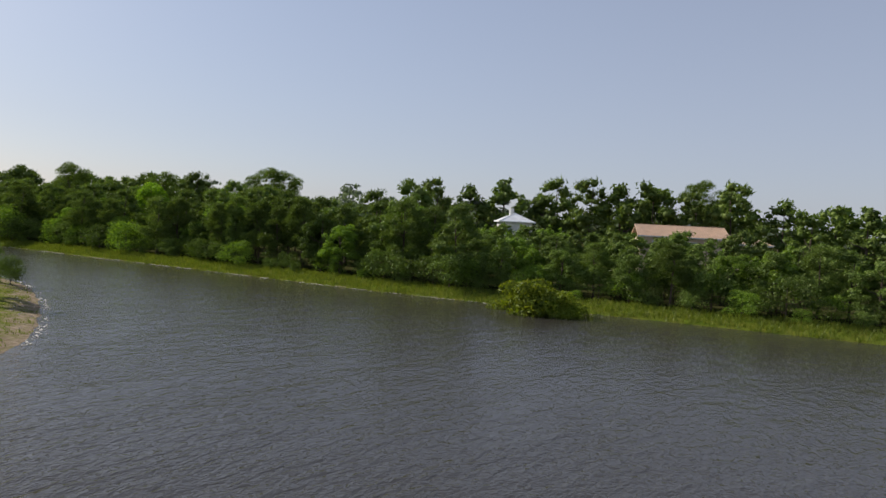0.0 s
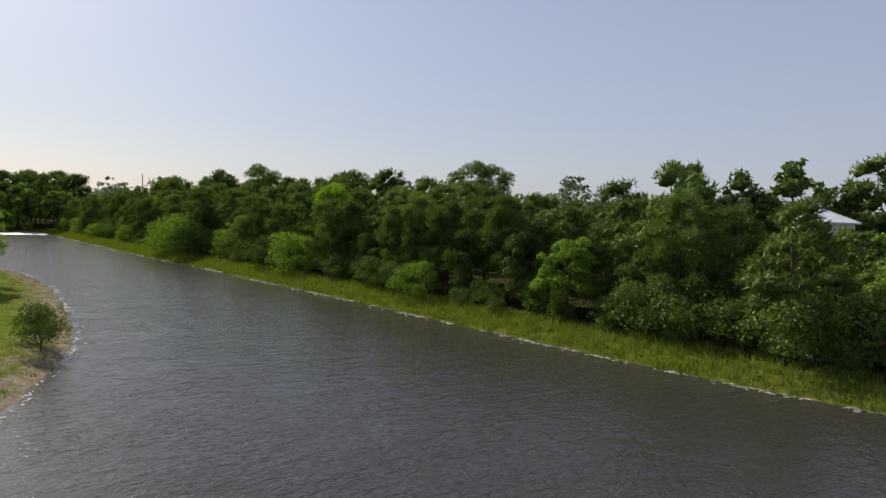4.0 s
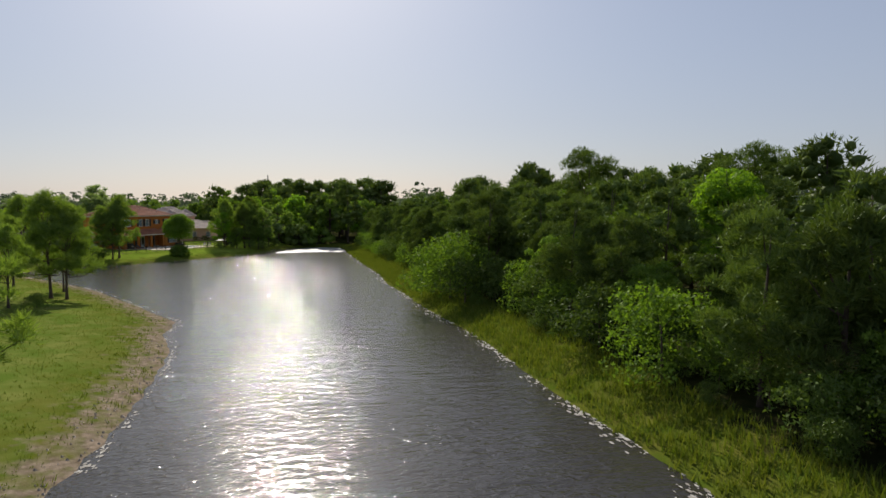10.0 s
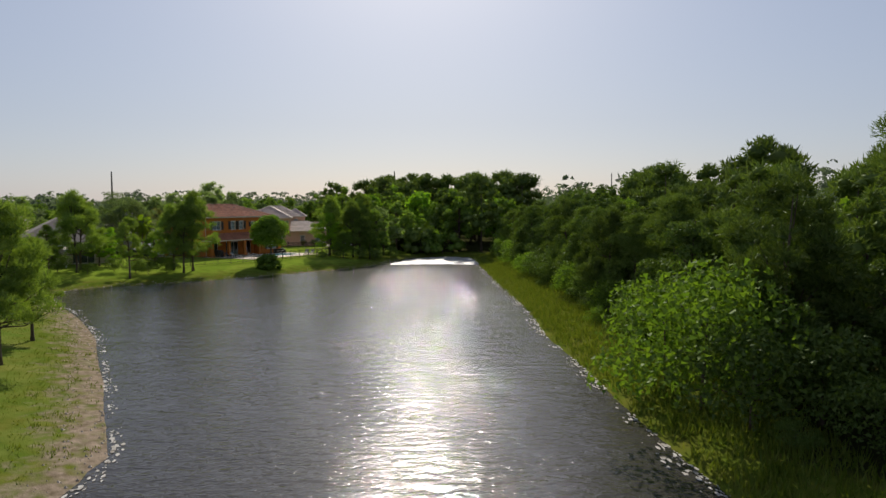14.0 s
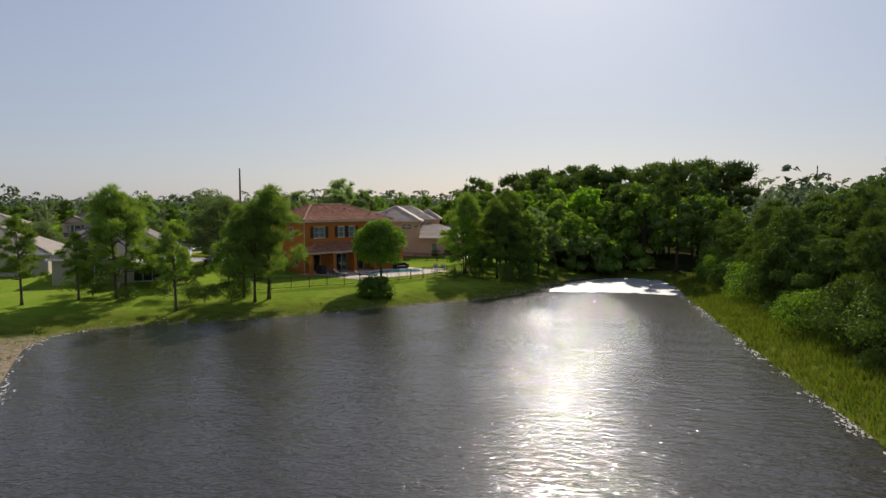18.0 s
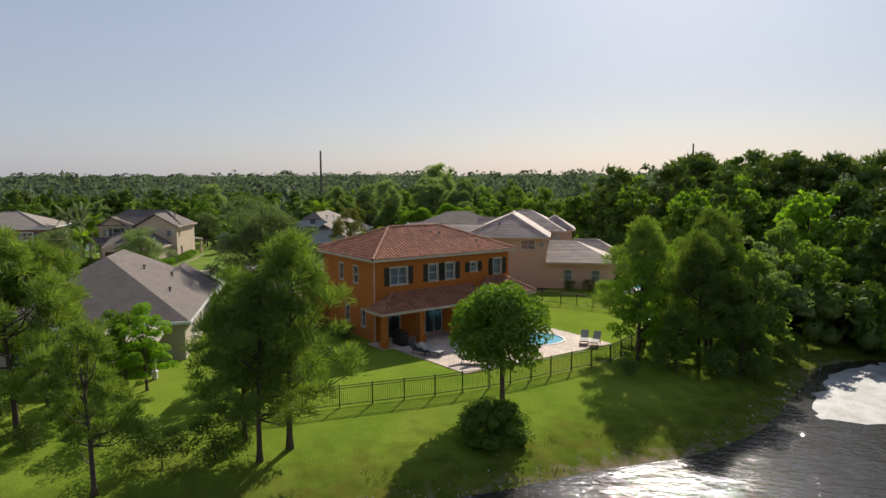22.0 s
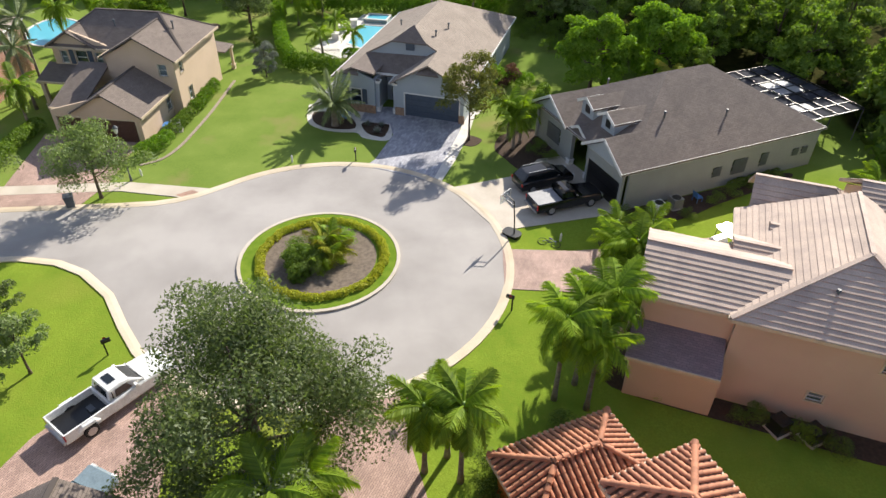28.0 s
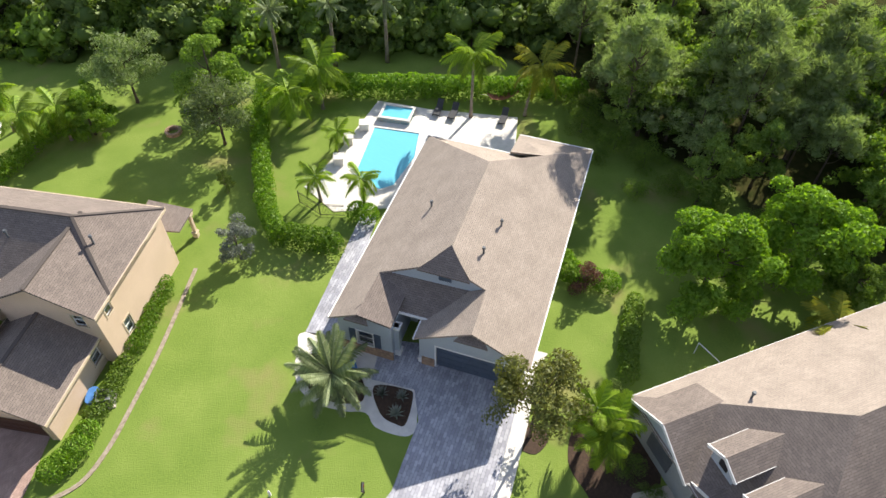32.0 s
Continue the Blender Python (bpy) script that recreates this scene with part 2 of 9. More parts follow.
def ground_material(name):
    """Lawn, rough grass and leaf litter, blended by the ground's own masks and broken up by noise."""
    m = bpy.data.materials.new(name)
    m.use_nodes = True
    n, l = m.node_tree.nodes, m.node_tree.links
    b = n["Principled BSDF"]
    b.inputs["Roughness"].default_value = 0.95
    b.inputs["Specular IOR Level"].default_value = 0.0
    tc = n.new("ShaderNodeTexCoord")

    def noise_at(scale, detail=5):
        no = n.new("ShaderNodeTexNoise")
        no.inputs["Scale"].default_value, no.inputs["Detail"].default_value = scale, detail
        l.new(tc.outputs["Object"], no.inputs["Vector"])
        return no.outputs["Fac"]

    def blend(fac, c1, c2):
        mx = n.new("ShaderNodeMix")
        mx.data_type = "RGBA"
        l.new(fac, mx.inputs[0])
        for sock, c in ((mx.inputs[6], c1), (mx.inputs[7], c2)):
            if isinstance(c, tuple):
                sock.default_value = col(c)
            else:
                l.new(c, sock)
        return mx.outputs[2]

    def ramp(fac, lo, hi):
        mr = n.new("ShaderNodeMapRange")
        mr.inputs["From Min"].default_value, mr.inputs["From Max"].default_value = lo, hi
        l.new(fac, mr.inputs["Value"])
        return mr.outputs["Result"]

    def mask(attr, scale, soft=0.25):
        at = n.new("ShaderNodeAttribute")
        at.attribute_name = attr
        ad = n.new("ShaderNodeMath")
        l.new(at.outputs["Fac"], ad.inputs[0])
        l.new(noise_at(scale), ad.inputs[1])
        return ramp(ad.outputs[0], 1.0 - soft, 1.0 + soft)

    lawn = blend(ramp(noise_at(0.35), 0.38, 0.62), (0.135, 0.220, 0.023), (0.225, 0.312, 0.037))
    lawn = blend(ramp(noise_at(2.2, 4), 0.45, 0.8), lawn, (0.21, 0.265, 0.034))
    lawn = blend(ramp(noise_at(9.0, 3), 0.3, 0.7), lawn, (0.165, 0.232, 0.027))
    lawn = blend(ramp(noise_at(0.12, 3), 0.52, 0.75), lawn, (0.225, 0.255, 0.042))
    # the gardens across the street have a duller turf with worn brown patches
    turf = blend(ramp(noise_at(0.3, 4), 0.36, 0.64), (0.138, 0.204, 0.040), (0.215, 0.278, 0.066))
    turf = blend(ramp(noise_at(7.0, 4), 0.3, 0.72), turf, (0.172, 0.242, 0.048))
    turf = blend(ramp(noise_at(0.22, 4), 0.58, 0.74), turf, (0.24, 0.228, 0.085))
    west = n.new("ShaderNodeSeparateXYZ")
    l.new(tc.outputs["Object"], west.inputs[0])
    lawn = blend(ramp(west.outputs["X"], -6.0, -11.0), lawn, turf)
    # the spit is unmown, browner grass
    meadow = blend(ramp(noise_at(0.5, 5), 0.36, 0.66), (0.105, 0.158, 0.024), (0.185, 0.205, 0.050))
    lawn = blend(ramp(west.outputs["X"], 58.0, 68.0), lawn, meadow)
    rough_grass = blend(ramp(noise_at(0.8), 0.3, 0.7), (0.075, 0.115, 0.012), (0.14, 0.14, 0.026))
    litter = blend(ramp(noise_at(1.5), 0.3, 0.7), (0.030, 0.038, 0.012), (0.060, 0.055, 0.022))
    sand = blend(ramp(noise_at(3.0), 0.3, 0.7), (0.33, 0.26, 0.195), (0.15, 0.115, 0.075))
    c = blend(mask("rough_part", 0.9), lawn, rough_grass)
    c = blend(mask("wood_part", 0.25), c, litter)
    c = blend(mask("sand_part", 1.4, 0.16), c, sand)
    l.new(c, b.inputs["Base Color"])
    bp = n.new("ShaderNodeBump")
    bp.inputs["Strength"].default_value, bp.inputs["Distance"].default_value = 0.6, 0.05
    l.new(noise_at(14.0, 4), bp.inputs["Height"])
    l.new(bp.outputs["Normal"], b.inputs["Normal"])
    return m


M = {}
M["ground"] = ground_material("ground")
M["island_grass"] = material("mown_island_grass", (0.115, 0.19, 0.020), 0.95, second=(0.17, 0.24, 0.030), scale=1.2, fine=30, bump=0.03, spec=0.0)
# foam flecks, pale also to stand for sun glitter along the waterline
M["foam"] = material("pale_foam_and_glint", (0.55, 0.53, 0.49), 0.95, second=(0.22, 0.19, 0.15), scale=2.0, fine=14, bump=0.02)
M["pebble"] = material("pale_shore_stones", (0.42, 0.36, 0.29), 0.85, second=(0.25, 0.20, 0.15), scale=6, island=0.45)
M["film"] = material("pale_patch_surface", (0.50, 0.49, 0.47), 0.62, second=(0.30, 0.27, 0.23), scale=0.7, fine=5, bump=0.06, spec=0.35)
M["plastic_blue"] = material("blue_plastic", (0.07, 0.20, 0.48), 0.45, scale=3)
M["lake"] = water_material("lake_water", (0.040, 0.036, 0.031), 2.6, 0.05, 0.076, 0.05)
M["pool_water"] = water_material("pool_water", (0.14, 0.48, 0.60), 2.0, 0.04, 0.012)
M["asphalt"] = material("pale_asphalt", (0.40, 0.372, 0.348), 0.9, second=(0.29, 0.268, 0.25), scale=0.20, fine=55, bump=0.004)
M["concrete"] = material("concrete", (0.56, 0.50, 0.42), 0.88, second=(0.47, 0.41, 0.33), scale=0.6, fine=30, bump=0.003)
M["kerb"] = material("warm_kerb_concrete", (0.64, 0.55, 0.42), 0.88, second=(0.54, 0.44, 0.31), scale=0.35, fine=30, bump=0.004)
M["pavers_silver"] = brick_material("silver_pavers", (0.47, 0.47, 0.51), (0.29, 0.29, 0.33), (0.20, 0.20, 0.21), 0.42, 0.21, angle=22)
M["pavers_pink"] = brick_material("pink_pavers", (0.50, 0.34, 0.28), (0.38, 0.25, 0.21), (0.22, 0.16, 0.13), 0.24, 0.12, angle=30)
M["pavers_cream"] = brick_material("cream_pavers", (0.66, 0.52, 0.41), (0.56, 0.43, 0.34), (0.36, 0.28, 0.22), 0.36, 0.36, offset=0.33, angle=19)
M["pavers_white"] = material("white_shell_deck", (0.70, 0.66, 0.60), 0.8, scale=1.5, bump=0.003)
M["mulch_grey"] = material("weathered_mulch", (0.13, 0.10, 0.075), 1.0, second=(0.20, 0.16, 0.12), scale=4, fine=50, bump=0.03)
M["mulch"] = material("dark_mulch", (0.045, 0.028, 0.018), 1.0, second=(0.075, 0.045, 0.028), scale=5, fine=60, bump=0.03)
M["orange"] = material("orange_stucco", (0.52, 0.165, 0.022), 0.9, second=(0.46, 0.14, 0.02), scale=0.5, fine=60, bump=0.004)
M["beige"] = material("beige_stucco", (0.62, 0.47, 0.345), 0.9, second=(0.57, 0.43, 0.31), scale=0.5, fine=60, bump=0.004)
M["tan"] = material("tan_stucco", (0.60, 0.43, 0.31), 0.9, second=(0.56, 0.39, 0.28), scale=0.5, fine=60, bump=0.004)
M["bluegrey"] = material("blue_grey_stucco", (0.40, 0.44, 0.47), 0.9, second=(0.36, 0.40, 0.43), scale=0.5, fine=60, bump=0.004)
M["greygreen"] = material("grey_green_stucco", (0.33, 0.34, 0.32), 0.9, second=(0.30, 0.31, 0.29), scale=0.5, fine=60, bump=0.004)
M["cream"] = material("cream_stucco", (0.50, 0.43, 0.33), 0.9, second=(0.46, 0.39, 0.30), scale=0.5, fine=60, bump=0.004)
M["brick_wall"] = brick_material("red_brick", (0.34, 0.15, 0.09), (0.26, 0.11, 0.07), (0.4, 0.34, 0.28), 0.22, 0.075)
M["stone"] = material("tan_ledge_stone", (0.42, 0.27, 0.17), 0.9, second=(0.24, 0.16, 0.11), scale=5, bump=0.02)
M["white"] = material("white_paint", (0.78, 0.77, 0.74), 0.5, scale=2, fine=20)
M["trim"] = material("cream_trim", (0.62, 0.50, 0.36), 0.6, scale=2, fine=20)
M["black"] = material("black_paint", (0.012, 0.012, 0.013), 0.35, scale=4, fine=20)
M["shutter"] = material("dark_shutter", (0.030, 0.024, 0.020), 0.5, scale=4, fine=20)
M["shutter_blue"] = material("slate_blue_paint", (0.075, 0.10, 0.14), 0.5, scale=4, fine=20)
M["garage_brown"] = material("brown_garage_door", (0.09, 0.04, 0.025), 0.5, scale=4, fine=20)
M["glass"] = glass_material("window_glass")
M["blind"] = material("pale_blind", (0.5, 0.55, 0.55), 0.8, scale=4)
M["terracotta"] = material("terracotta_tile", (0.50, 0.215, 0.115), 0.8, second=(0.36, 0.15, 0.085), scale=1.2, fine=25, bump=0.006, rand=0.22, island=0.22)
# roof bed below the tiles, its colour darkened for shade in the gaps
M["terracotta_under"] = material("shade_dark_tile_bed", (0.16, 0.07, 0.045), 0.95, scale=2)
M["flat_tile"] = material("pale_flat_tile", (0.54, 0.42, 0.34), 0.8, second=(0.40, 0.31, 0.26), scale=0.8, fine=14, bump=0.006, island=0.10)
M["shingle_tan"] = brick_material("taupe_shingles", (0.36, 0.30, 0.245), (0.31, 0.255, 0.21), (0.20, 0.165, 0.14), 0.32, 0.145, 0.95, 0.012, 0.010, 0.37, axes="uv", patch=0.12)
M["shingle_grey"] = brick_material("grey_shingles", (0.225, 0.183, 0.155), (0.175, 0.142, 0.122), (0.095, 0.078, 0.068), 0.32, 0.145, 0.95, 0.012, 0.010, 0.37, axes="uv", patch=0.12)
M["shingle_mauve"] = brick_material("mauve_shingles", (0.27, 0.20, 0.215), (0.22, 0.165, 0.18), (0.14, 0.11, 0.12), 0.32, 0.145, 0.95, 0.012, 0.010, 0.37, axes="uv", patch=0.12)
M["edging"] = material("pale_stone_edging", (0.36, 0.30, 0.23), 0.9, second=(0.22, 0.17, 0.12), scale=4, fine=20, bump=0.02)
M["metal_tan"] = material("tan_metal_roof", (0.55, 0.38, 0.26), 0.5, scale=1, fine=20)
M["metal_white"] = material("white_metal_roof", (0.75, 0.76, 0.78), 0.4, scale=1, fine=20)
M["bark"] = material("grey_brown_bark", (0.12, 0.085, 0.06), 0.95, second=(0.07, 0.05, 0.036), scale=3, fine=14, bump=0.03, rand=0.2)
M["palm_bark"] = material("palm_bark", (0.27, 0.22, 0.17), 0.95, second=(0.17, 0.13, 0.10), scale=3, fine=10, bump=0.02, rand=0.2)
M["crownshaft"] = material("green_crownshaft", (0.20, 0.30, 0.06), 0.6, scale=2)
M["galvanised"] = material("galvanised_steel", (0.42, 0.42, 0.43), 0.45, metal=0.7, scale=3)
M["grey_plastic"] = material("grey_plastic", (0.10, 0.11, 0.12), 0.55, scale=3)
M["pole_wood"] = material("weathered_pole", (0.16, 0.14, 0.12), 0.9, scale=2)
M["paint_black"] = material("black_car_paint", (0.008, 0.008, 0.010), 0.14, scale=2, fine=10, spec=0.7)
M["paint_white"] = material("white_car_paint", (0.80, 0.80, 0.79), 0.2, scale=2, fine=10, spec=0.6)
M["paint_blue"] = material("grey_blue_car_paint", (0.22, 0.29, 0.33), 0.2, scale=2, fine=10, spec=0.6)
M["silver_cover"] = material("grey_bed_cover", (0.30, 0.30, 0.31), 0.6, scale=3)
M["car_glass"] = material("dark_car_glass", (0.012, 0.016, 0.018), 0.05, scale=2, fine=10, spec=0.8)
M["rubber"] = material("tyre_rubber", (0.02, 0.02, 0.02), 0.85, scale=3)
M["alloy"] = material("alloy_rim", (0.55, 0.55, 0.56), 0.3, metal=0.9, scale=3)
M["lamp_red"] = material("red_tail_lamp", (0.45, 0.02, 0.015), 0.2, scale=3)
M["lamp_clear"] = material("clear_head_lamp", (0.75, 0.75, 0.72), 0.12, scale=3)
M["fabric_dark"] = material("dark_sling_fabric", (0.05, 0.05, 0.055), 0.9, scale=8)
M["fabric_pale"] = material("pale_sling_fabric", (0.50, 0.46, 0.40), 0.9, scale=8)
M["fabric_rust"] = material("rust_hammock_cloth", (0.32, 0.13, 0.07), 0.9, scale=8)
M["screen"] = material("dark_screen_roof", (0.035, 0.037, 0.045), 0.95, second=(0.06, 0.06, 0.07), scale=1, spec=0.08)
M["mesh_white"] = material("pale_screen_panel", (0.30, 0.30, 0.31), 0.6, scale=1)
M["leaf_pine"] = leaf_material("pine_needles", (0.078, 0.122, 0.026), (0.150, 0.195, 0.046), (1.4, 1.5, 0.5), amount=0.2)
M["leaf_dark"] = leaf_material("dark_oak_leaves", (0.074, 0.118, 0.024), (0.142, 0.188, 0.042), (1.4, 1.6, 0.45), amount=0.2)
M["leaf_mid"] = leaf_material("green_leaves", (0.100, 0.168, 0.024), (0.190, 0.268, 0.042), (1.4, 1.6, 0.45), amount=0.34)
M["leaf_bright"] = leaf_material("bright_green_leaves", (0.14, 0.26, 0.024), (0.23, 0.36, 0.04), (1.5, 1.6, 0.4), amount=0.42)
M["leaf_grey"] = leaf_material("grey_green_leaves", (0.135, 0.178, 0.070), (0.245, 0.290, 0.130), (1.1, 1.3, 0.6), amount=0.48, gloss_part=0.02)
M["leaf_silver"] = leaf_material("silver_grey_leaves", (0.20, 0.22, 0.19), (0.28, 0.29, 0.25), (1.0, 1.1, 0.8))
M["leaf_red"] = leaf_material("reddish_twigs", (0.16, 0.095, 0.06), (0.22, 0.13, 0.09), (1.2, 0.9, 0.6))
M["leaf_yellow"] = leaf_material("yellow_green_hedge_leaves", (0.31, 0.345, 0.030), (0.50, 0.49, 0.07), (1.3, 1.3, 0.4))
# far leaves: distance haze put into a paler, bluer leaf colour
M["leaf_far"] = leaf_material("hazed_distant_leaves", (0.084, 0.106, 0.070), (0.138, 0.160, 0.110), (1.2, 1.35, 0.85), rand=0.1, amount=0.45)
M["leaf_hedge"] = leaf_material("hedge_leaves", (0.085, 0.17, 0.014), (0.17, 0.27, 0.025), (1.5, 1.7, 0.4))
M["frond"] = leaf_material("palm_fronds", (0.13, 0.21, 0.022), (0.25, 0.34, 0.036), (1.5, 1.6, 0.4), amount=0.45)
M["frond_yellow"] = leaf_material("yellow_palm_fronds", (0.16, 0.20, 0.02), (0.28, 0.28, 0.03), (1.5, 1.4, 0.4))
M["frond_grey"] = leaf_material("blue_grey_palm_fronds", (0.16, 0.205, 0.10), (0.27, 0.305, 0.16), (1.2, 1.3, 0.7), amount=0.42)
M["blade"] = leaf_material("tall_grass_blades", (0.085, 0.130, 0.014), (0.165, 0.185, 0.030), (1.3, 1.3, 0.5), amount=0.3)
M["reed"] = leaf_material("dry_reed_blades", (0.19, 0.17, 0.06), (0.26, 0.22, 0.10), (1.2, 1.1, 0.6), amount=0.4)
M["leaf_willow"] = leaf_material("yellow_green_willow_leaves", (0.11, 0.16, 0.015), (0.19, 0.22, 0.025), (1.4, 1.4, 0.4))
M["leaf_softpine"] = leaf_material("long_soft_needles", (0.112, 0.175, 0.036), (0.238, 0.305, 0.072), (1.35, 1.45, 0.5), amount=0.38)
M["leaf_sage"] = leaf_material("pale_sage_leaves", (0.17, 0.23, 0.085), (0.31, 0.365, 0.15), (1.1, 1.25, 0.6), amount=0.5)
M["leaf_fresh"] = leaf_material("fresh_green_leaves", (0.145, 0.235, 0.045), (0.27, 0.36, 0.080), (1.3, 1.4, 0.5), amount=0.46)
M["leaf_olive"] = leaf_material("olive_green_leaves", (0.13, 0.15, 0.04), (0.24, 0.25, 0.085), (1.3, 1.3, 0.5), amount=0.4)

# ---------- mesh helpers ----------


class Shape:
    """Gathers points and faces of one mesh."""

    def __init__(self):
        self.v, self.f = [], []

    def add(self, verts, faces):
        k = len(self.v)
        self.v += [tuple(p) for p in verts]
        self.f += [tuple(i + k for i in f) for f in faces]
        return self

    def box(self, x0, x1, y0, y1, z0, z1, m=None):
        p = [(x, y, z) for z in (z0, z1) for y in (y0, y1) for x in (x0, x1)]
        if m is not None:
            p = [m @ Vector(q) for q in p]
        return self.add(p, [(0, 2, 3, 1), (4, 5, 7, 6), (0, 1, 5, 4), (2, 6, 7, 3), (0, 4, 6, 2), (1, 3, 7, 5)])

    def bar(self, a, b, w, h):
        """A square bar from a to b."""
        a, b = Vector(a), Vector(b)
        d = (b - a).normalized()
        s = d.cross(Vector((0, 0, 1)))
        s = Vector((1, 0, 0)) if s.length < 1e-4 else s.normalized()
        t = s.cross(d)
        p = [q + s * (i * w / 2) + t * (j * h / 2) for q in (a, b) for i, j in ((-1, -1), (1, -1), (1, 1), (-1, 1))]
        return self.add(p, [(0, 1, 2, 3), (7, 6, 5, 4), (0, 4, 5, 1), (1, 5, 6, 2), (2, 6, 7, 3), (3, 7, 4, 0)])

    def tube(self, path, radii, n=8, cap=True):
        rings = []
        for i, p in enumerate(path):
            p = Vector(p)
            d = (Vector(path[min(i + 1, len(path) - 1)]) - Vector(path[max(i - 1, 0)])).normalized()
            s = d.cross(Vector((0.3, 0.9, 0.1))).normalized()
            t = d.cross(s)
            rings.append([p + (s * math.cos(a) + t * math.sin(a)) * radii[i] for a in [2 * math.pi * k / n for k in range(n)]])
        f = [(i * n + k, i * n + (k + 1) % n, (i + 1) * n + (k + 1) % n, (i + 1) * n + k) for i in range(len(path) - 1) for k in range(n)]
        if cap:
            f += [tuple(range(n))[::-1], tuple((len(path) - 1) * n + k for k in range(n))]
        return self.add([q for r in rings for q in r], f)

    def prism(self, pts, z0, z1):
        """An upright block over a flat outline."""
        n = len(pts)
        return self.add([(x, y, z0) for x, y in pts] + [(x, y, z1) for x, y in pts],
                        [tuple(range(n))[::-1], tuple(range(n, 2 * n))] + [(i, (i + 1) % n, n + (i + 1) % n, n + i) for i in range(n)])

    def slab(self, pts, t):
        """A plate under a flat polygon in space."""
        n = len(pts)
        pts = [Vector(p) for p in pts]
        low = [p - Vector((0, 0, t)) for p in pts]
        return self.add(pts + low, [tuple(range(n)), tuple(range(n, 2 * n))[::-1]] + [((i + 1) % n, i, n + i, n + (i + 1) % n) for i in range(n)])

    def mesh(self, name, mat, smooth=False):
        me = bpy.data.meshes.new(name)
        me.from_pydata(self.v, [], self.f)
        me.materials.append(mat)
        if smooth:
            me.shade_smooth()
        me.update()
        return me


def part(name, shape, mat, parent, label="", smooth=False):
    me = shape if isinstance(shape, bpy.types.Mesh) else shape.mesh(name, mat, smooth)
    ob = new(name, me)
    ob.parent = parent
    if label:
        tagged(ob, label)
    return ob


def thing(name, at, angle, label, category, group="", kind=""):
    ob = new(name)
    ob.empty_display_size = 0.2
    ob.matrix_world = pose(*at, 0, 0, angle)
    return tagged(ob, label, category, group, kind)


def setting(name, shape, mat, label, category, smooth=False, kind="structure"):
    return tagged(new(name, shape if isinstance(shape, bpy.types.Mesh) else shape.mesh(name, mat, smooth)), label, category, "", kind)


def plate(outer, holes, z0, z1):
    """A flat slab with an outline and holes."""
    bm = bmesh.new()
    edges = []
    for ring in (outer, *holes):
        vs = [bm.verts.new((x, y, z1)) for x, y in ring]
        edges += [bm.edges.new((vs[i], vs[(i + 1) % len(vs)])) for i in range(len(vs))]
    bmesh.ops.triangle_fill(bm, edges=edges, use_beauty=True)
    got = bmesh.ops.extrude_face_region(bm, geom=bm.faces[:])
    for e in got["geom"]:
        if isinstance(e, bmesh.types.BMVert):
            e.co.z = z0
    bmesh.ops.recalc_face_normals(bm, faces=bm.faces[:])
    s = Shape()
    bm.verts.index_update()
    s.add([v.co[:] for v in bm.verts], [[v.index for v in f.verts] for f in bm.faces])
    bm.free()
    return s


def curve_through(pts, steps=4, closed=True):
    """A smooth line through points in the plan."""
    n, out = len(pts), []
    for i in range(n if closed else n - 1):
        p = [np.array(pts[(i + k - 1) % n] if closed else pts[min(max(i + k - 1, 0), n - 1)], float) for k in range(4)]
        for j in range(steps):
            t = j / steps
            out.append(tuple(0.5 * (2 * p[1] + (p[2] - p[0]) * t + (2 * p[0] - 5 * p[1] + 4 * p[2] - p[3]) * t**2 + (3 * p[1] - p[0] - 3 * p[2] + p[3]) * t**3)))
    return out if closed else out + [tuple(pts[-1])]


def offset_line(pts, d, closed=True):
    n, out = len(pts), []
    for i in range(n):
        a = np.array(pts[(i - 1) % n] if closed or i else pts[0])
        b = np.array(pts[(i + 1) % n] if closed or i < n - 1 else pts[-1])
        t = b - a
        t = t / (np.hypot(*t) + 1e-9)
        out.append((pts[i][0] + t[1] * d, pts[i][1] - t[0] * d))
    return out


# ---------- the lie of the land ----------
SHORE = [(340, -130), (280, -97), (245.4, -75.7), (226, -64.5), (212.5, -57), (202, -50.5), (188, -40.8), (177, -33), (166, -25.6), (159.4, -21.3),
         (147.5, -12.6), (138.6, -7.2), (131.8, -2.8), (125.6, 1.5), (117.5, 6.7), (108.5, 13.7), (94.6, 23.2), (69, 41), (58.3, 48.6),
         (53.5, 48.3), (50.6, 45), (50.8, 39.3), (54.9, 33.2), (59.5, 26.5), (61.8, 21), (62, 14.9), (62.8, 9.5), (63.3, 3.7), (63.8, -2),
         (63.4, -9), (62.8, -13.5), (64, -17.5), (68.5, -19.6), (75, -19.6), (86.6, -19.2), (100, -20.2), (112.4, -22), (124, -24),
         (128.9, -27.4), (134.5, -29.5), (144.2, -35.8), (150.5, -40.5), (158.5, -47.7), (166, -54.5), (172.5, -61.5), (178, -70),
         (182.5, -78.5), (186.5, -88.5), (188, -105), (184, -140), (190, -190), (340, -190)]
SHORE = curve_through(SHORE, 3)
S_A = np.array(SHORE)
S_B = np.roll(S_A, -1, 0)


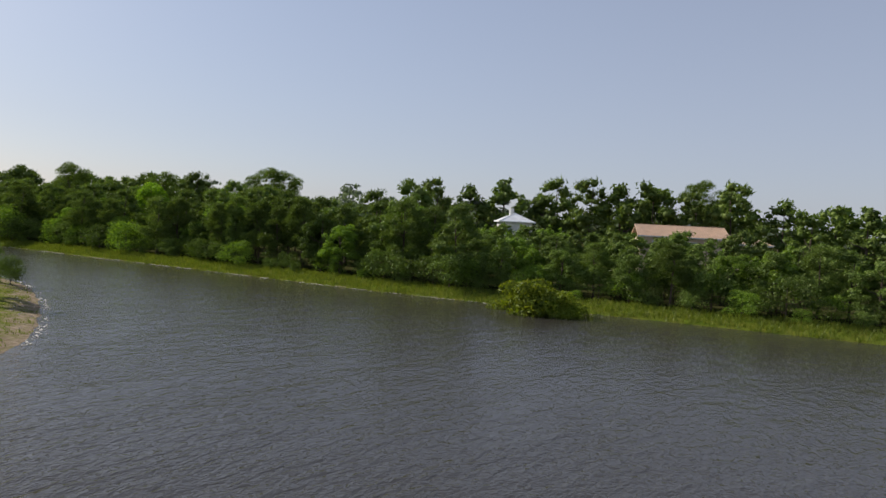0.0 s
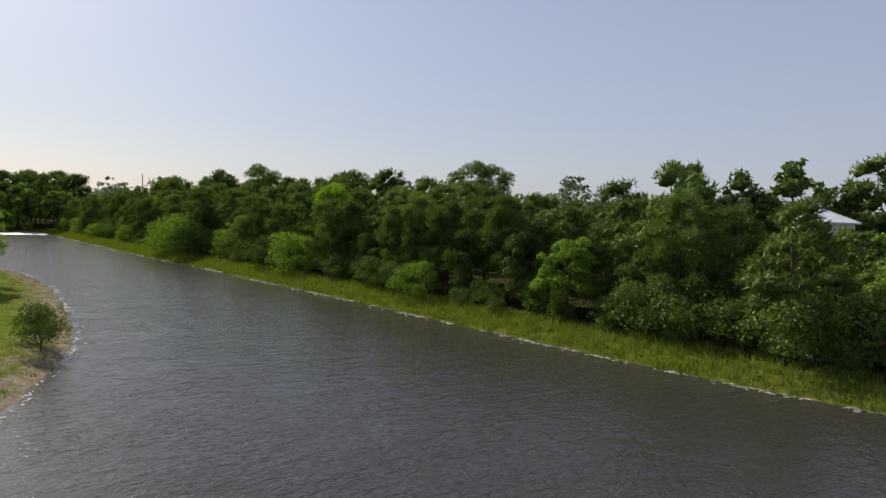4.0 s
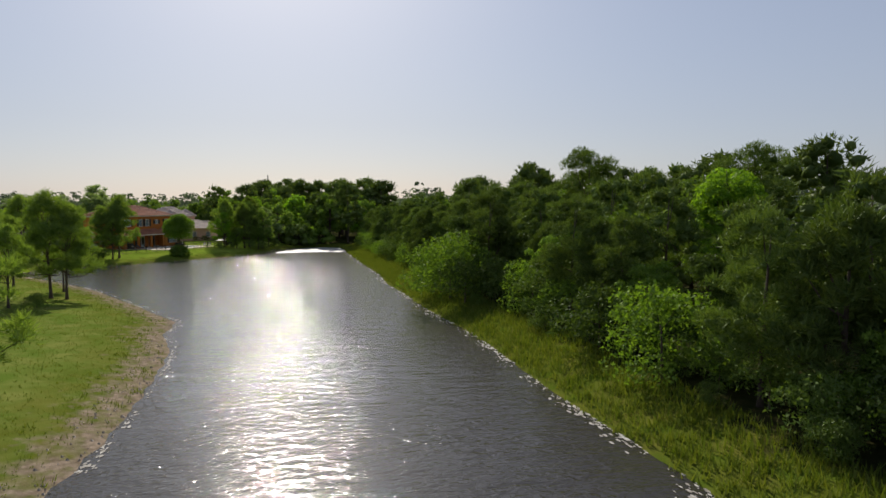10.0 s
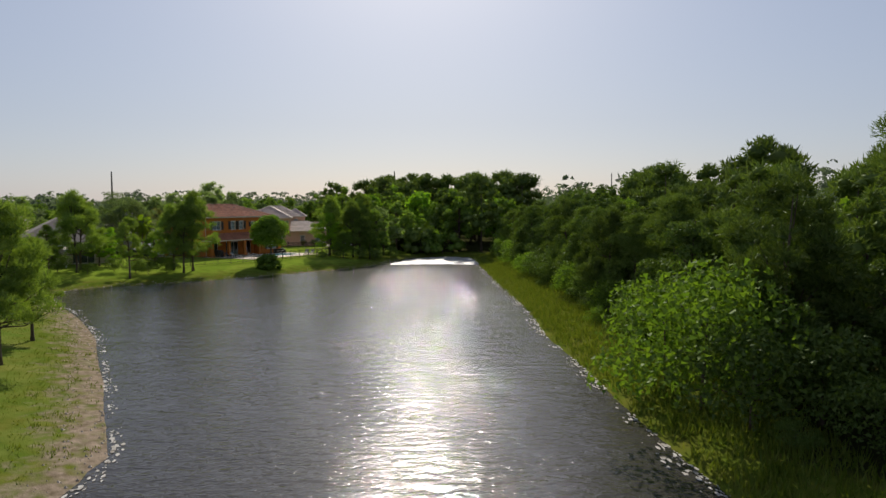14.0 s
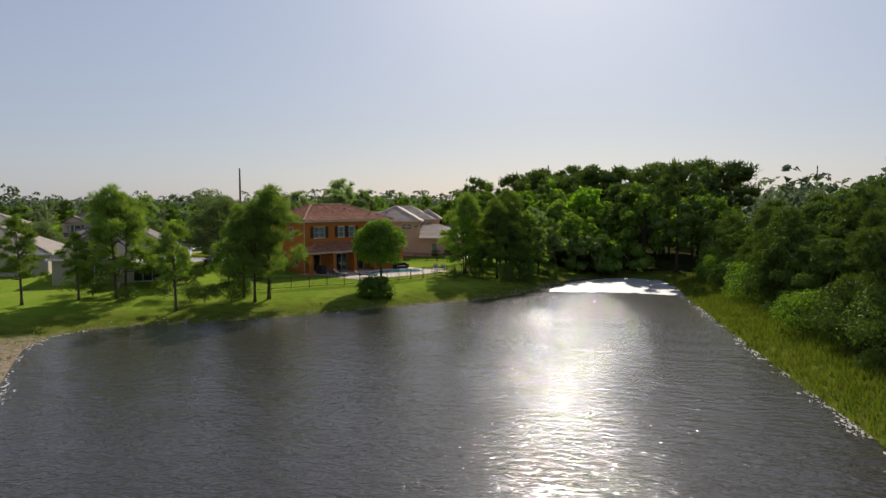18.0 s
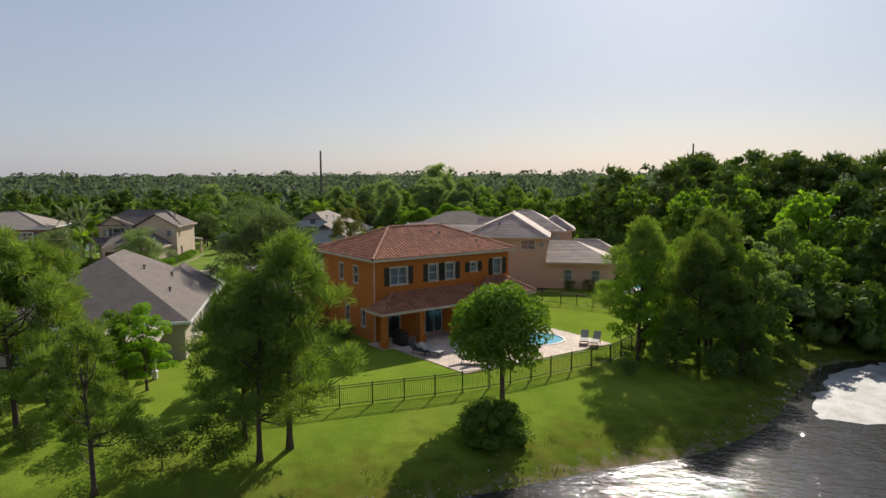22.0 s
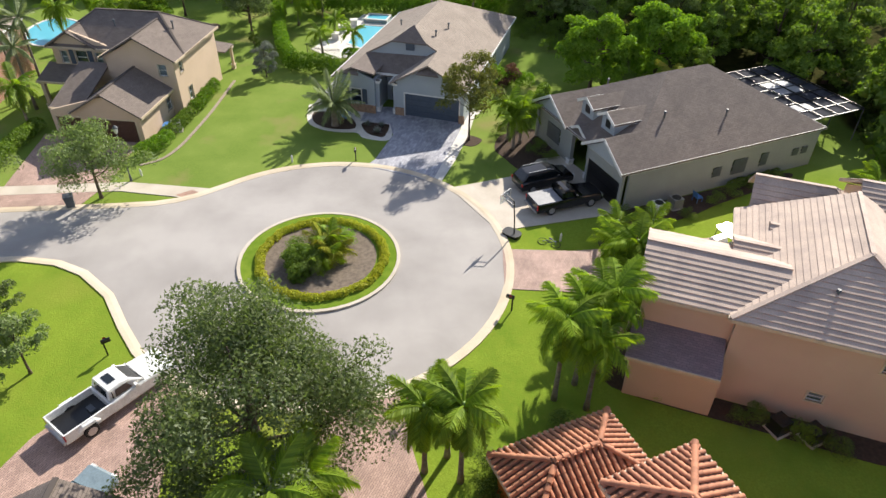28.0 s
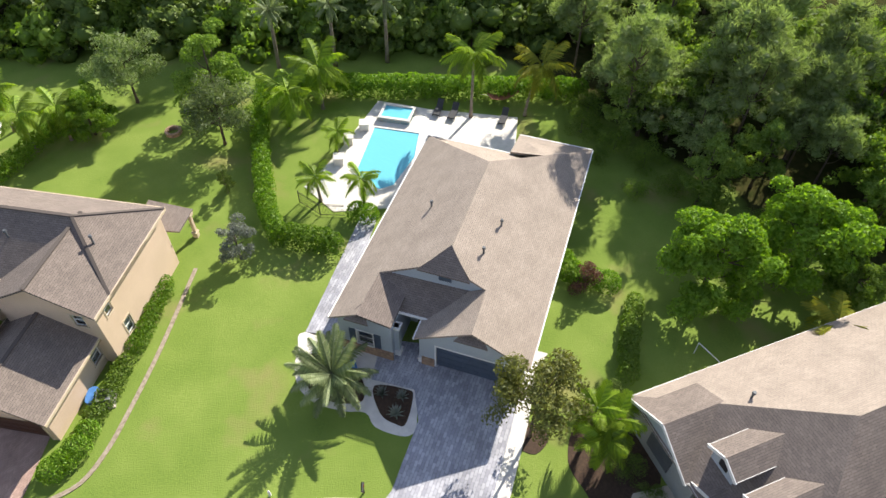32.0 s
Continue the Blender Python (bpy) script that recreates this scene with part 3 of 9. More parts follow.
def shore_distance(p):
    """Metres from the waterline: positive on land."""
    p = np.atleast_2d(np.asarray(p, float))
    best = np.full(len(p), 1e9)
    inside = np.zeros(len(p), bool)
    for a, b in zip(S_A, S_B):
        ab = b - a
        t = np.clip(((p - a) @ ab) / (ab @ ab + 1e-12), 0, 1)
        best = np.minimum(best, np.hypot(*(p - a - t[:, None] * ab).T))
        cross = ((a[1] > p[:, 1]) != (b[1] > p[:, 1]))
        with np.errstate(divide="ignore", invalid="ignore"):
            xs = a[0] + (p[:, 1] - a[1]) / (b[1] - a[1]) * ab[0]
        inside ^= cross & (p[:, 0] < xs)
    return np.where(inside, -best, best)


LAND = 1.18


def wood_side(p):
    """Whether a place lies on the wooded bank or beyond the gardens."""
    x, y = p[:, 0], p[:, 1]
    bank = (y > 46 - 0.655 * (x - 54)) & (x > 52)
    behind = (x < -62) | ((y > 47 - 0.10 * x) & (x <= 52)) | ((x < -22) & (y > 44 - (x + 22) * -0.75))
    return bank | behind


def height_at(p):
    p = np.atleast_2d(np.asarray(p, float))
    sd = shore_distance(p)
    bank = wood_side(p) & (p[:, 0] > 50)
    top = np.where(bank, 0.75, LAND)
    run = np.where(bank, 5.0, 13.0)
    rise = np.clip(sd / run, 0, 1)
    h = np.where(sd > 0, top * (1 - (1 - rise) ** 1.6), np.maximum(sd * 0.22, -1.6))
    return h


def ground_z(x, y):
    return float(height_at([(x, y)])[0])


far = np.geomspace(1, 3600, 12)
gx = np.concatenate([-130 - far[::-1], np.arange(-130, 342, 2.0), 342 + far])
gy = np.concatenate([-202 - far[::-1], np.arange(-202, 172, 2.0), 172 + far])
GX, GY = np.meshgrid(gx, gy)
flat = np.stack([GX.ravel(), GY.ravel()], 1)
gz = height_at(flat)
out_there = (np.abs(flat[:, 0] - 106) > 300) | (np.abs(flat[:, 1] + 15) > 260)
gz[out_there] = np.maximum(gz[out_there], LAND)
sd_all = shore_distance(flat)
nx, ny = len(gx), len(gy)
idx = np.arange(nx * ny).reshape(ny, nx)
gf = np.stack([idx[:-1, :-1].ravel(), idx[:-1, 1:].ravel(), idx[1:, 1:].ravel(), idx[1:, :-1].ravel()], 1)
gme = bpy.data.meshes.new("ground")
gme.from_pydata(np.column_stack([flat, gz]).tolist(), [], gf.tolist())
gme.materials.append(M["ground"])
gme.shade_smooth()
wood = wood_side(flat) & (sd_all > 4.2)
wood |= (np.abs(flat[:, 0] - 106) > 330) | (np.abs(flat[:, 1] + 15) > 270)
inhabited = (flat[:, 0] < 66) & (flat[:, 0] > -54) & (flat[:, 1] < 44)
spit = (flat[:, 0] >= 66) & ~wood_side(flat)
masks = {"wood_part": np.where(wood, np.where(flat[:, 0] < -105, 0.5, 1.0), 0.0),
         "rough_part": np.where((wood_side(flat) & (flat[:, 0] > 50)) | (flat[:, 0] < -100), 0.9, np.where(sd_all < 9, np.clip(0.85 - sd_all * 0.085, 0, 1), np.where(spit, 0.25, 0.0))),
         "sand_part": np.where(~wood_side(flat), np.clip(np.where(spit, 0.74, 0.58) - np.abs(sd_all) * np.where(spit, 0.13, 0.22), 0, 1), np.clip(0.3 - np.abs(sd_all) * 0.3, 0, 1))}
for key, values in masks.items():
    at = gme.attributes.new(key, "FLOAT", "POINT")
    at.data.foreach_set("value", values.astype(np.float32))
setting("ground", gme, None, "sunlit lawns, rough grass and leaf litter sloping to the lake", "ground")

lake = Shape().prism([(30, -230), (400, -230), (400, 80), (30, 80)], -0.06, 0.0)
setting("water", lake, M["lake"], "dark rippled lake water glittering in low sun", "water")
frng = np.random.default_rng(2)


def foam_glint_patches(line, count, reach, size, seed):
    """Flat ragged flecks of foam and floating weed strewn along a waterline, thick in some stretches and thin in
    others; the glitter of the water's edge is painted in as their pale colour.
    """
    g = np.random.default_rng(seed)
    line = np.array(line, float)
    step = np.hypot(*np.diff(line, axis=0).T)
    along = np.concatenate([[0], np.cumsum(step)])
    sh = Shape()
    for _ in range(count):
        at = g.uniform(0, along[-1])
        if math.sin(at * 0.43) + math.sin(at * 1.27 + 1.0) + 0.6 * math.sin(at * 3.1) < g.normal() * 0.7 - 0.1:
            continue
        i = min(int(np.searchsorted(along, at, "right")) - 1, len(step) - 1)
        t = (line[i + 1] - line[i]) / (step[i] + 1e-9)
        p = line[i] + t * (at - along[i]) + np.array([t[1], -t[0]]) * (abs(g.normal()) * reach - 0.05)
        r, w = size * (0.35 + g.random() ** 2), 1.5 + 1.5 * g.random()
        n = 6
        pts = []
        for k in range(n):
            a, q = 2 * math.pi * k / n + g.normal() * 0.2, r * (0.6 + 0.6 * g.random())
            o = t * math.cos(a) * q * w + np.array([t[1], -t[0]]) * math.sin(a) * q
            pts.append((p[0] + o[0], p[1] + o[1], 0.012 + 0.01 * g.random()))
        sh.add(pts, [tuple(range(n))])
    return sh


bank_line = [p for p in SHORE if 50.5 < p[0] < 228 and p[1] > 41 - 0.655 * (p[0] - 58)]
spit_line = [p for p in SHORE if 63 < p[0] < 189 and -90 < p[1] < -15 and p[1] < 33 - 0.655 * (p[0] - 58)]
setting("shore_foam_glint", foam_glint_patches(bank_line[::-1], 4200, 0.36, 0.075, 21), M["foam"], "broken pale flecks of foam and painted glitter along the wooded bank", "foam", kind="stuff")
setting("shore_foam_glint", foam_glint_patches(spit_line[::-1], 1500, 0.25, 0.08, 22), M["foam"], "thin pale flecks of foam and painted glitter along the spit", "foam", kind="stuff")
# pale ragged patch lying on the water surface at the lake's end
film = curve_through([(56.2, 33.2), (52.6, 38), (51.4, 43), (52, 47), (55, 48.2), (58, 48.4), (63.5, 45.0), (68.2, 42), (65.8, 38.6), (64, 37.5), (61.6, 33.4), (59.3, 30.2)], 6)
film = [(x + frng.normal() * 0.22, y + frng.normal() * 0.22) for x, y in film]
setting("pale_water_patch", Shape().prism(film, -0.02, 0.012), M["film"], "pale patch on the water at the lake's end", "water")

# ---------- street, kerb, drives ----------
ring = [(-0.3 + 12.75 * math.cos(a), 0.2 + 12.75 * math.sin(a)) for a in np.radians(np.arange(-52, 223, 5.0))]
STREET = [(-2.3, -130), (-2.2, -20.5), (-1.5, -17.6), (-0.2, -15.4), (2.3, -13.0), (5.3, -11.3)] + ring + [(-8.9, -9.9), (-8.3, -11.3), (-7.95, -13), (-7.85, -16), (-7.9, -130)]
setting("road", Shape().prism(STREET, LAND - 0.2, LAND + 0.015), M["asphalt"], "pale worn asphalt turning circle and street", "road")
edge = STREET[1:-1]
edge = [(-2.3, -130)] + edge + [(-7.9, -130)]
outer_edge = offset_line(edge, 0.62, False)
kerb = Shape()
for i in range(len(edge) - 1):
    (ax, ay), (bx, by), (cx, cy), (dx, dy) = edge[i], outer_edge[i], outer_edge[i + 1], edge[i + 1]
    lo, mid, hi = LAND - 0.1, LAND + 0.03, LAND + 0.075
    m1, m2 = ((ax + bx) / 2, (ay + by) / 2), ((cx + dx) / 2, (cy + dy) / 2)
    kerb.add([(ax, ay, lo), (ax, ay, mid), (*m1, hi), (bx, by, hi), (bx, by, lo), (dx, dy, lo), (dx, dy, mid), (*m2, hi), (cx, cy, hi), (cx, cy, lo)],
             [(0, 1, 6, 5), (1, 2, 7, 6), (2, 3, 8, 7), (3, 4, 9, 8)])
setting("kerb", kerb, M["kerb"], "pale concrete kerb along the street edge", "kerb")


def paved(name, pts, mat, label, z=0.04, kind="structure"):
    return setting(name, Shape().prism(pts, LAND - 0.15, LAND + z), M[mat], label, "pavement", kind=kind)


paved("driveway_silver", [(-12.9, 3.2), (-10.1, 8.7), (-13.6, 10.0), (-18.1, 11.7), (-20.6, 12.3), (-22.6, 7.0), (-23.9, 6.8), (-24.6, 3.4), (-21.4, 2.7), (-20.5, 5.5), (-18.3, 5.7), (-13.9, 4.0)], "pavers_silver", "silver-grey paver driveway before the blue-grey house")
paved("driveway_border", [(-10.1, 8.7), (-9.7, 9.3), (-13.3, 10.9), (-17.9, 12.6), (-21.5, 13.6), (-22.8, 14.6), (-23.3, 13.2), (-20.5, 12.4), (-18.1, 11.7), (-13.6, 10.0)], "pavers_white", "pale border of the silver driveway", 0.05)
paved("garden_path", curve_through([(-25.4, -1.9), (-24.1, -2.3), (-22.4, -2.35), (-20.9, -1.9), (-19.8, -0.7), (-19.2, 1.0), (-19.0, 2.4), (-18.0, 3.0), (-17.3, 4.6), (-17.5, 5.4), (-18.4, 5.6), (-20.6, 5.6), (-22.4, 3.6), (-24.0, 2.6)]), "pavers_white", "narrow curving pale paver edge round the planting beds", 0.03)
paved("side_path", [(-25.4, -1.9), (-24.6, 0.0), (-36.5, 3.0), (-36.8, 1.7)], "pavers_silver", "narrow paver path along the house", 0.03)
paved("driveway_twin", [(-8.9, 10.0), (-2.7, 13.0), (-4.1, 21.3), (-4.8, 23.3), (-9.7, 21.9), (-13.4, 20.3), (-13.0, 18.0), (-10.6, 16.4)], "concrete", "pale paver driveway with two parked vehicles", 0.045)
paved("driveway_pink", [(-0.5, 12.95), (3.8, 12.4), (4.5, 17.0), (4.0, 21.0), (5.5, 26.0), (3.6, 30.5), (-0.8, 29.0), (-0.2, 23.7), (0.1, 17.9)], "pavers_pink", "pink paver driveway beside palms")
paved("driveway_orange_house", [(12.9, 1.2), (12.0, 5.1), (15.0, 5.5), (19.0, 6.3), (24.0, 8.5), (25.5, 3.0), (20.8, 0.2), (17.0, 0.6)], "pavers_pink", "pink paver driveway under an oak")
paved("driveway_truck", [(8.6, -9.4), (10.7, -6.9), (17.4, -6.5), (20.0, -7.0), (20.0, -17.2), (17.4, -15.6), (13.6, -13.8)], "pavers_pink", "pale pink paver driveway with a white truck")
paved("driveway_beige_house", [(-8.0, -25.5), (-8.0, -18.8), (-11.6, -17.4), (-18.6, -16.8), (-20.6, -25.6), (-11.6, -25.5)], "pavers_pink", "paver driveway of the beige house")
paved("driveway_far", [(-2.2, -29.5), (-2.2, -24.5), (6.5, -23.0), (6.5, -29.5)], "pavers_pink", "paver driveway across the street")
paved("sidewalk", [(-10.3, -70), (-11.6, -70), (-11.6, -15.8), (-10.1, -8.9), (-8.9, -11.0), (-9.2, -11.9), (-10.3, -16.2)], "concrete", "pale concrete pavement slab", 0.05)
paved("sidewalk_ramp", [(-8.95, -10.9), (-9.55, -9.8), (-10.05, -10.5), (-9.35, -11.7)], "brick_wall", "red tactile paving at the kerb ramp", 0.056)

# ---------- plants ----------
rng = np.random.default_rng(11)


GOLD = (1 + math.sqrt(5)) / 2
ICO_V = np.array([(0, a, b * GOLD) for a in (-1, 1) for b in (-1, 1)] + [(a, b * GOLD, 0) for a in (-1, 1) for b in (-1, 1)] + [(b * GOLD, 0, a) for a in (-1, 1) for b in (-1, 1)]) / math.sqrt(1 + GOLD**2)
ICO_F = np.array([f for f in itertools.combinations(range(12), 3) if all(np.linalg.norm(ICO_V[i] - ICO_V[j]) < 1.1 for i, j in itertools.combinations(f, 2))])
ICO_F = np.array([f if np.dot(np.cross(ICO_V[f[1]] - ICO_V[f[0]], ICO_V[f[2]] - ICO_V[f[0]]), ICO_V[f[0]]) > 0 else f[::-1] for f in ICO_F])


def leaf_mesh(name, centres, radii, count, size, mat, thin=0.45, droop=0.0, inner=0.55, seed=1, squash=0.85, radial=False, core=0.0):
    """A crown: leaves set round many small clumps, facing mostly outwards."""
    r = np.random.default_rng(seed)
    centres, radii = np.asarray(centres, float), np.asarray(radii, float)
    w = radii**2
    pick = r.choice(len(radii), count, p=w / w.sum())
    d = r.normal(size=(count, 3))
    d /= np.linalg.norm(d, axis=1)[:, None]
    d[:, 2] = np.where(d[:, 2] < -0.35, -d[:, 2], d[:, 2])
    dist = radii[pick] * (inner + (1.05 - inner) * r.random(count) ** 0.45)
    pos = centres[pick] + d * dist[:, None] * np.array([1, 1, squash])
    if radial:
        t = d + r.normal(scale=0.45, size=(count, 3)) + np.array([0, 0, 0.25])
        nrm = np.cross(t, r.normal(size=(count, 3)))
        nrm /= np.linalg.norm(nrm, axis=1)[:, None] + 1e-9
    else:
        nrm = d + r.normal(scale=0.8, size=(count, 3))
        nrm /= np.linalg.norm(nrm, axis=1)[:, None]
        t = r.normal(size=(count, 3)) + np.array([0, 0, -droop])
        t -= nrm * (t * nrm).sum(1)[:, None]
    t /= np.linalg.norm(t, axis=1)[:, None] + 1e-9
    s = np.cross(nrm, t)
    k = (size * (0.6 + 0.8 * r.random(count)))[:, None]
    v = np.stack([pos + t * k, pos - t * k * 0.6 + s * k * thin, pos - t * k * 0.6 - s * k * thin], 1).reshape(-1, 3)
    faces = np.arange(3 * count, dtype=np.int32).reshape(-1, 3)
    if core:
        # dense inner foliage of each clump: twelve-cornered lumps under the outer leaves
        lump = ICO_V[None] * (radii * core)[:, None, None] * (0.75 + 0.5 * r.random((len(radii), 12, 1)))
        lump = lump * np.array([1, 1, squash]) + centres[:, None]
        faces = np.concatenate([faces, (ICO_F[None] + 3 * count + 12 * np.arange(len(radii))[:, None, None]).reshape(-1, 3)]).astype(np.int32)
        v = np.concatenate([v, lump.reshape(-1, 3)])
    me = bpy.data.meshes.new(name)
    me.vertices.add(len(v))
    me.vertices.foreach_set("co", v.astype(np.float32).ravel())
    me.loops.add(faces.size)
    me.loops.foreach_set("vertex_index", faces.ravel())
    me.polygons.add(len(faces))
    me.polygons.foreach_set("loop_start", np.arange(0, faces.size, 3, dtype=np.int32))
    me.materials.append(mat)
    me.update(calc_edges=True)
    return me


def crown_points(kind, h, r, n, seed):
    """Centres and radii of the clumps of a crown, for a tree of height h and crown radius r."""
    g = np.random.default_rng(seed)
    c, rad, lobes = [], [], []
    for k in range(17):
        # main boughs of a spreading crown, uneven all round
        u, a = (k + 0.5) / 17, k * 2.4 + g.normal() * 0.3
        wide = math.sqrt(max(0.05, 1 - (u - 0.28) ** 2 * 1.5)) * (1.0 if u < 0.75 else (1.12 - u) * 2.5)
        lobes.append((math.cos(a) * r * wide * (0.42 + 0.42 * g.random()), math.sin(a) * r * wide * (0.42 + 0.42 * g.random()), h * ((0.24 + 0.64 * u if kind != "standard" else 0.42 + 0.48 * u) + g.normal() * 0.03)))
    for i in range(n):
        a = g.random() * 2 * math.pi
        if kind == "openpine":
            u = 0.28 + 0.68 * (i + 0.5) / n
            reach = r * (1.0 - ((u - 0.42) / 0.60) ** 2 * (1.0 if u > 0.42 else 0.5)) * (0.35 + 0.65 * g.random())
            c.append((math.cos(a) * reach, math.sin(a) * reach, h * u + g.normal() * 0.25))
            rad.append(r * (0.15 + 0.13 * g.random()))
        elif kind == "pine":
            u = 0.30 + 0.66 * (i + 0.5) / n
            reach = r * (1.0 - ((u - 0.45) / 0.60) ** 2 * (1.0 if u > 0.45 else 0.5)) * (0.45 + 0.55 * g.random())
            c.append((math.cos(a) * reach, math.sin(a) * reach, h * u + g.normal() * 0.2))
            rad.append(r * (0.26 + 0.16 * g.random()) * (1.05 - 0.35 * u))
        elif kind == "tall":
            u = 0.55 + 0.42 * (i + 0.5) / n
            reach = r * math.sqrt(max(0.05, 1 - ((u - 0.72) / 0.27) ** 2)) * (0.4 + 0.6 * g.random())
            c.append((math.cos(a) * reach, math.sin(a) * reach, h * u))
            rad.append(r * (0.26 + 0.2 * g.random()))
        elif kind in ("dome", "standard"):
            b = lobes[i % len(lobes)]
            o = g.normal(size=3) * r * (0.16 if n >= 60 else 0.22)
            c.append((b[0] + o[0], b[1] + o[1], b[2] + o[2] * 0.7))
            rad.append(r * (0.13 + 0.15 * g.random()) * (1.0 if n >= 60 else 1.3))
        elif kind == "ball":
            z = -0.8 + 1.75 * (i + 0.5) / n
            reach = math.sqrt(max(0.02, 1 - z * z)) * r * 0.74
            c.append((math.cos(a * 7) * reach, math.sin(a * 7) * reach, h * 0.60 + z * h * 0.29))
            rad.append(r * (0.27 + 0.10 * g.random()))
        else:
            u = g.random()
            reach = r * math.sqrt(1 - u * u * 0.85) * math.sqrt(g.random())
            c.append((math.cos(a) * reach, math.sin(a) * reach, h * (0.12 + 0.72 * u)))
            rad.append(r * (0.26 + 0.2 * g.random()))
    return c, rad


def trunk_mesh(name, h, r, centres, mat, seed, limbs=7, up=0.9, sides=7):
    g = np.random.default_rng(seed)
    s = Shape()
    lean = g.normal(size=2) * 0.03 * h
    path = [(lean[0] * u * u, lean[1] * u * u, h * up * u) for u in (-0.03, 0.08, 0.3, 0.6, 1.0)]
    s.tube(path, [r * 1.7, r * 1.05, r * 0.85, r * 0.6, r * 0.15], sides)
    for k in g.choice(len(centres), min(limbs, len(centres)), replace=False):
        c = centres[k]
        z = max(0.15 * h, min(c[2] * 0.72, h * up * 0.92))
        u = z / (h * up)
        a = (lean[0] * u * u, lean[1] * u * u, z)
        mid = ((a[0] + c[0]) / 2, (a[1] + c[1]) / 2, (a[2] + c[2]) / 2 - 0.04 * h)
        s.tube([a, mid, c], [r * 0.42, r * 0.28, r * 0.08], 5, False)
    return s.mesh(name, mat, True)


TREES = {}


def tree_kind(key, kind, h, r, clumps, leaves, size, mat, seed, thin=0.45, trunk=0.16, bark="bark", limbs=7, droop=0.0, inner=0.55, core=0.0):
    c, rad = crown_points(kind, h, r, clumps, seed)
    TREES[key] = (trunk_mesh("stem", h, 0.05, c, M[bark], seed, 6, 0.7, 5) if kind == "shrub" else trunk_mesh("trunk", h, trunk, c, M[bark], seed, limbs),
                  leaf_mesh("crown", c, rad, leaves, size, M[mat], thin, droop, inner, seed, radial=kind in ("pine", "tall", "openpine"), core=core), h)


# near and far builds of each kind: the far ones carry fewer, larger leaf sprays
for tag, few, big, core in (("", 1.3, 0.88, 0.28), ("wood", 0.45, 1.35, 0.52), ("far", 0.15, 2.1, 0.62)):
    spike, long = {"": (0.12, 0.29), "wood": (0.17, 0.32), "far": (0.28, 0.40)}[tag]
    for i, (h, r) in enumerate(((11.0, 3.0), (12.5, 3.3), (10.0, 2.7))):
        tree_kind(f"pine{tag}{i}", "pine", h, r, 64, int(9000 * few), long, "leaf_pine", 20 + i, spike, 0.17, inner=0.4, core=core)
    for i, (h, r) in enumerate(((16.0, 3.6), (17.5, 4.0))):
        tree_kind(f"tall{tag}{i}", "tall", h, r, 34, int(9000 * few), long, "leaf_pine", 30 + i, spike, 0.2, limbs=10, inner=0.45, core=core)
    for i, (h, r) in enumerate(((11.0, 3.9), (9.5, 3.6), (12.5, 4.4))):
        tree_kind(f"oak{tag}{i}", "dome", h, r, 72, int(9000 * few), 0.165 * big, "leaf_dark", 40 + i, 0.5, 0.2, limbs=9, inner=0.6, core=core)
        tree_kind(f"mid{tag}{i}", "dome", h * 0.9, r * 0.9, 64, int(9000 * few), 0.155 * big, "leaf_mid", 50 + i, 0.5, 0.17, limbs=9, inner=0.6, core=core)
    for i in range(2):
        tree_kind(f"bright{tag}{i}", "dome", 10.5 + i, 3.4, 62, int(10000 * few), 0.15 * big, "leaf_bright", 60 + i, 0.5, 0.16, limbs=9, inner=0.55, core=core)
for i, mat in enumerate(("leaf_mid", "leaf_dark", "leaf_bright")):
    tree_kind(f"shrub{i}", "shrub", 2.6, 1.9, 26, 3400, 0.078, mat, 70 + i, 0.5, inner=0.45)
    tree_kind(f"shrubfar{i}", "shrub", 2.6, 1.9, 20, 500, 0.22, mat, 76 + i, 0.5, inner=0.6, core=0.75)
for i, (mat, h, r) in enumerate((("leaf_sage", 9.5, 3.6), ("leaf_fresh", 10.5, 3.4), ("leaf_sage", 14.5, 3.4))):
    tree_kind(f"pale{i}", "dome" if i < 2 else "tall", h, r, 60 if i < 2 else 30, 5200, 0.19 if i < 2 else 0.32, mat, 64 + i, 0.5 if i < 2 else 0.13, 0.17, limbs=9, inner=0.5, core=0.5)
tree_kind("domeshrub", "shrub", 2.4, 1.8, 34, 7000, 0.085, "leaf_mid", 74, 0.5, inner=0.5, core=0.62)
tree_kind("willow", "shrub", 2.6, 1.9, 30, 5000, 0.16, "leaf_willow", 73, 0.35)
tree_kind("roundtree", "ball", 7.8, 2.9, 90, 17000, 0.14, "leaf_mid", 81, 0.5, 0.16, limbs=12, inner=0.6)
tree_kind("lakepine", "openpine", 10.5, 3.4, 72, 15000, 0.30, "leaf_softpine", 82, 0.085, 0.15, limbs=26, inner=0.2)
tree_kind("lakepine1", "openpine", 8.0, 2.3, 44, 9000, 0.25, "leaf_softpine", 83, 0.085, 0.12, limbs=20, inner=0.2)
tree_kind("greyoak", "dome", 10.9, 5.5, 150, 56000, 0.105, "leaf_grey", 84, 0.45, 0.26, limbs=26, inner=0.2)
tree_kind("streetoak", "standard", 6.0, 2.9, 56, 12000, 0.105, "leaf_grey", 85, 0.5, 0.13, limbs=14, inner=0.3)
tree_kind("airytree", "standard", 8.6, 2.7, 44, 7000, 0.125, "leaf_olive", 86, 0.55, 0.10, limbs=18, inner=0.2)
tree_kind("brightdome", "dome", 8.2, 4.0, 76, 20000, 0.155, "leaf_bright", 87, 0.55, 0.18, limbs=10, inner=0.55, core=0.5)
tree_kind("silvertree", "dome", 3.9, 1.6, 22, 4500, 0.095, "leaf_silver", 88, 0.45, 0.06, limbs=12, inner=0.3)
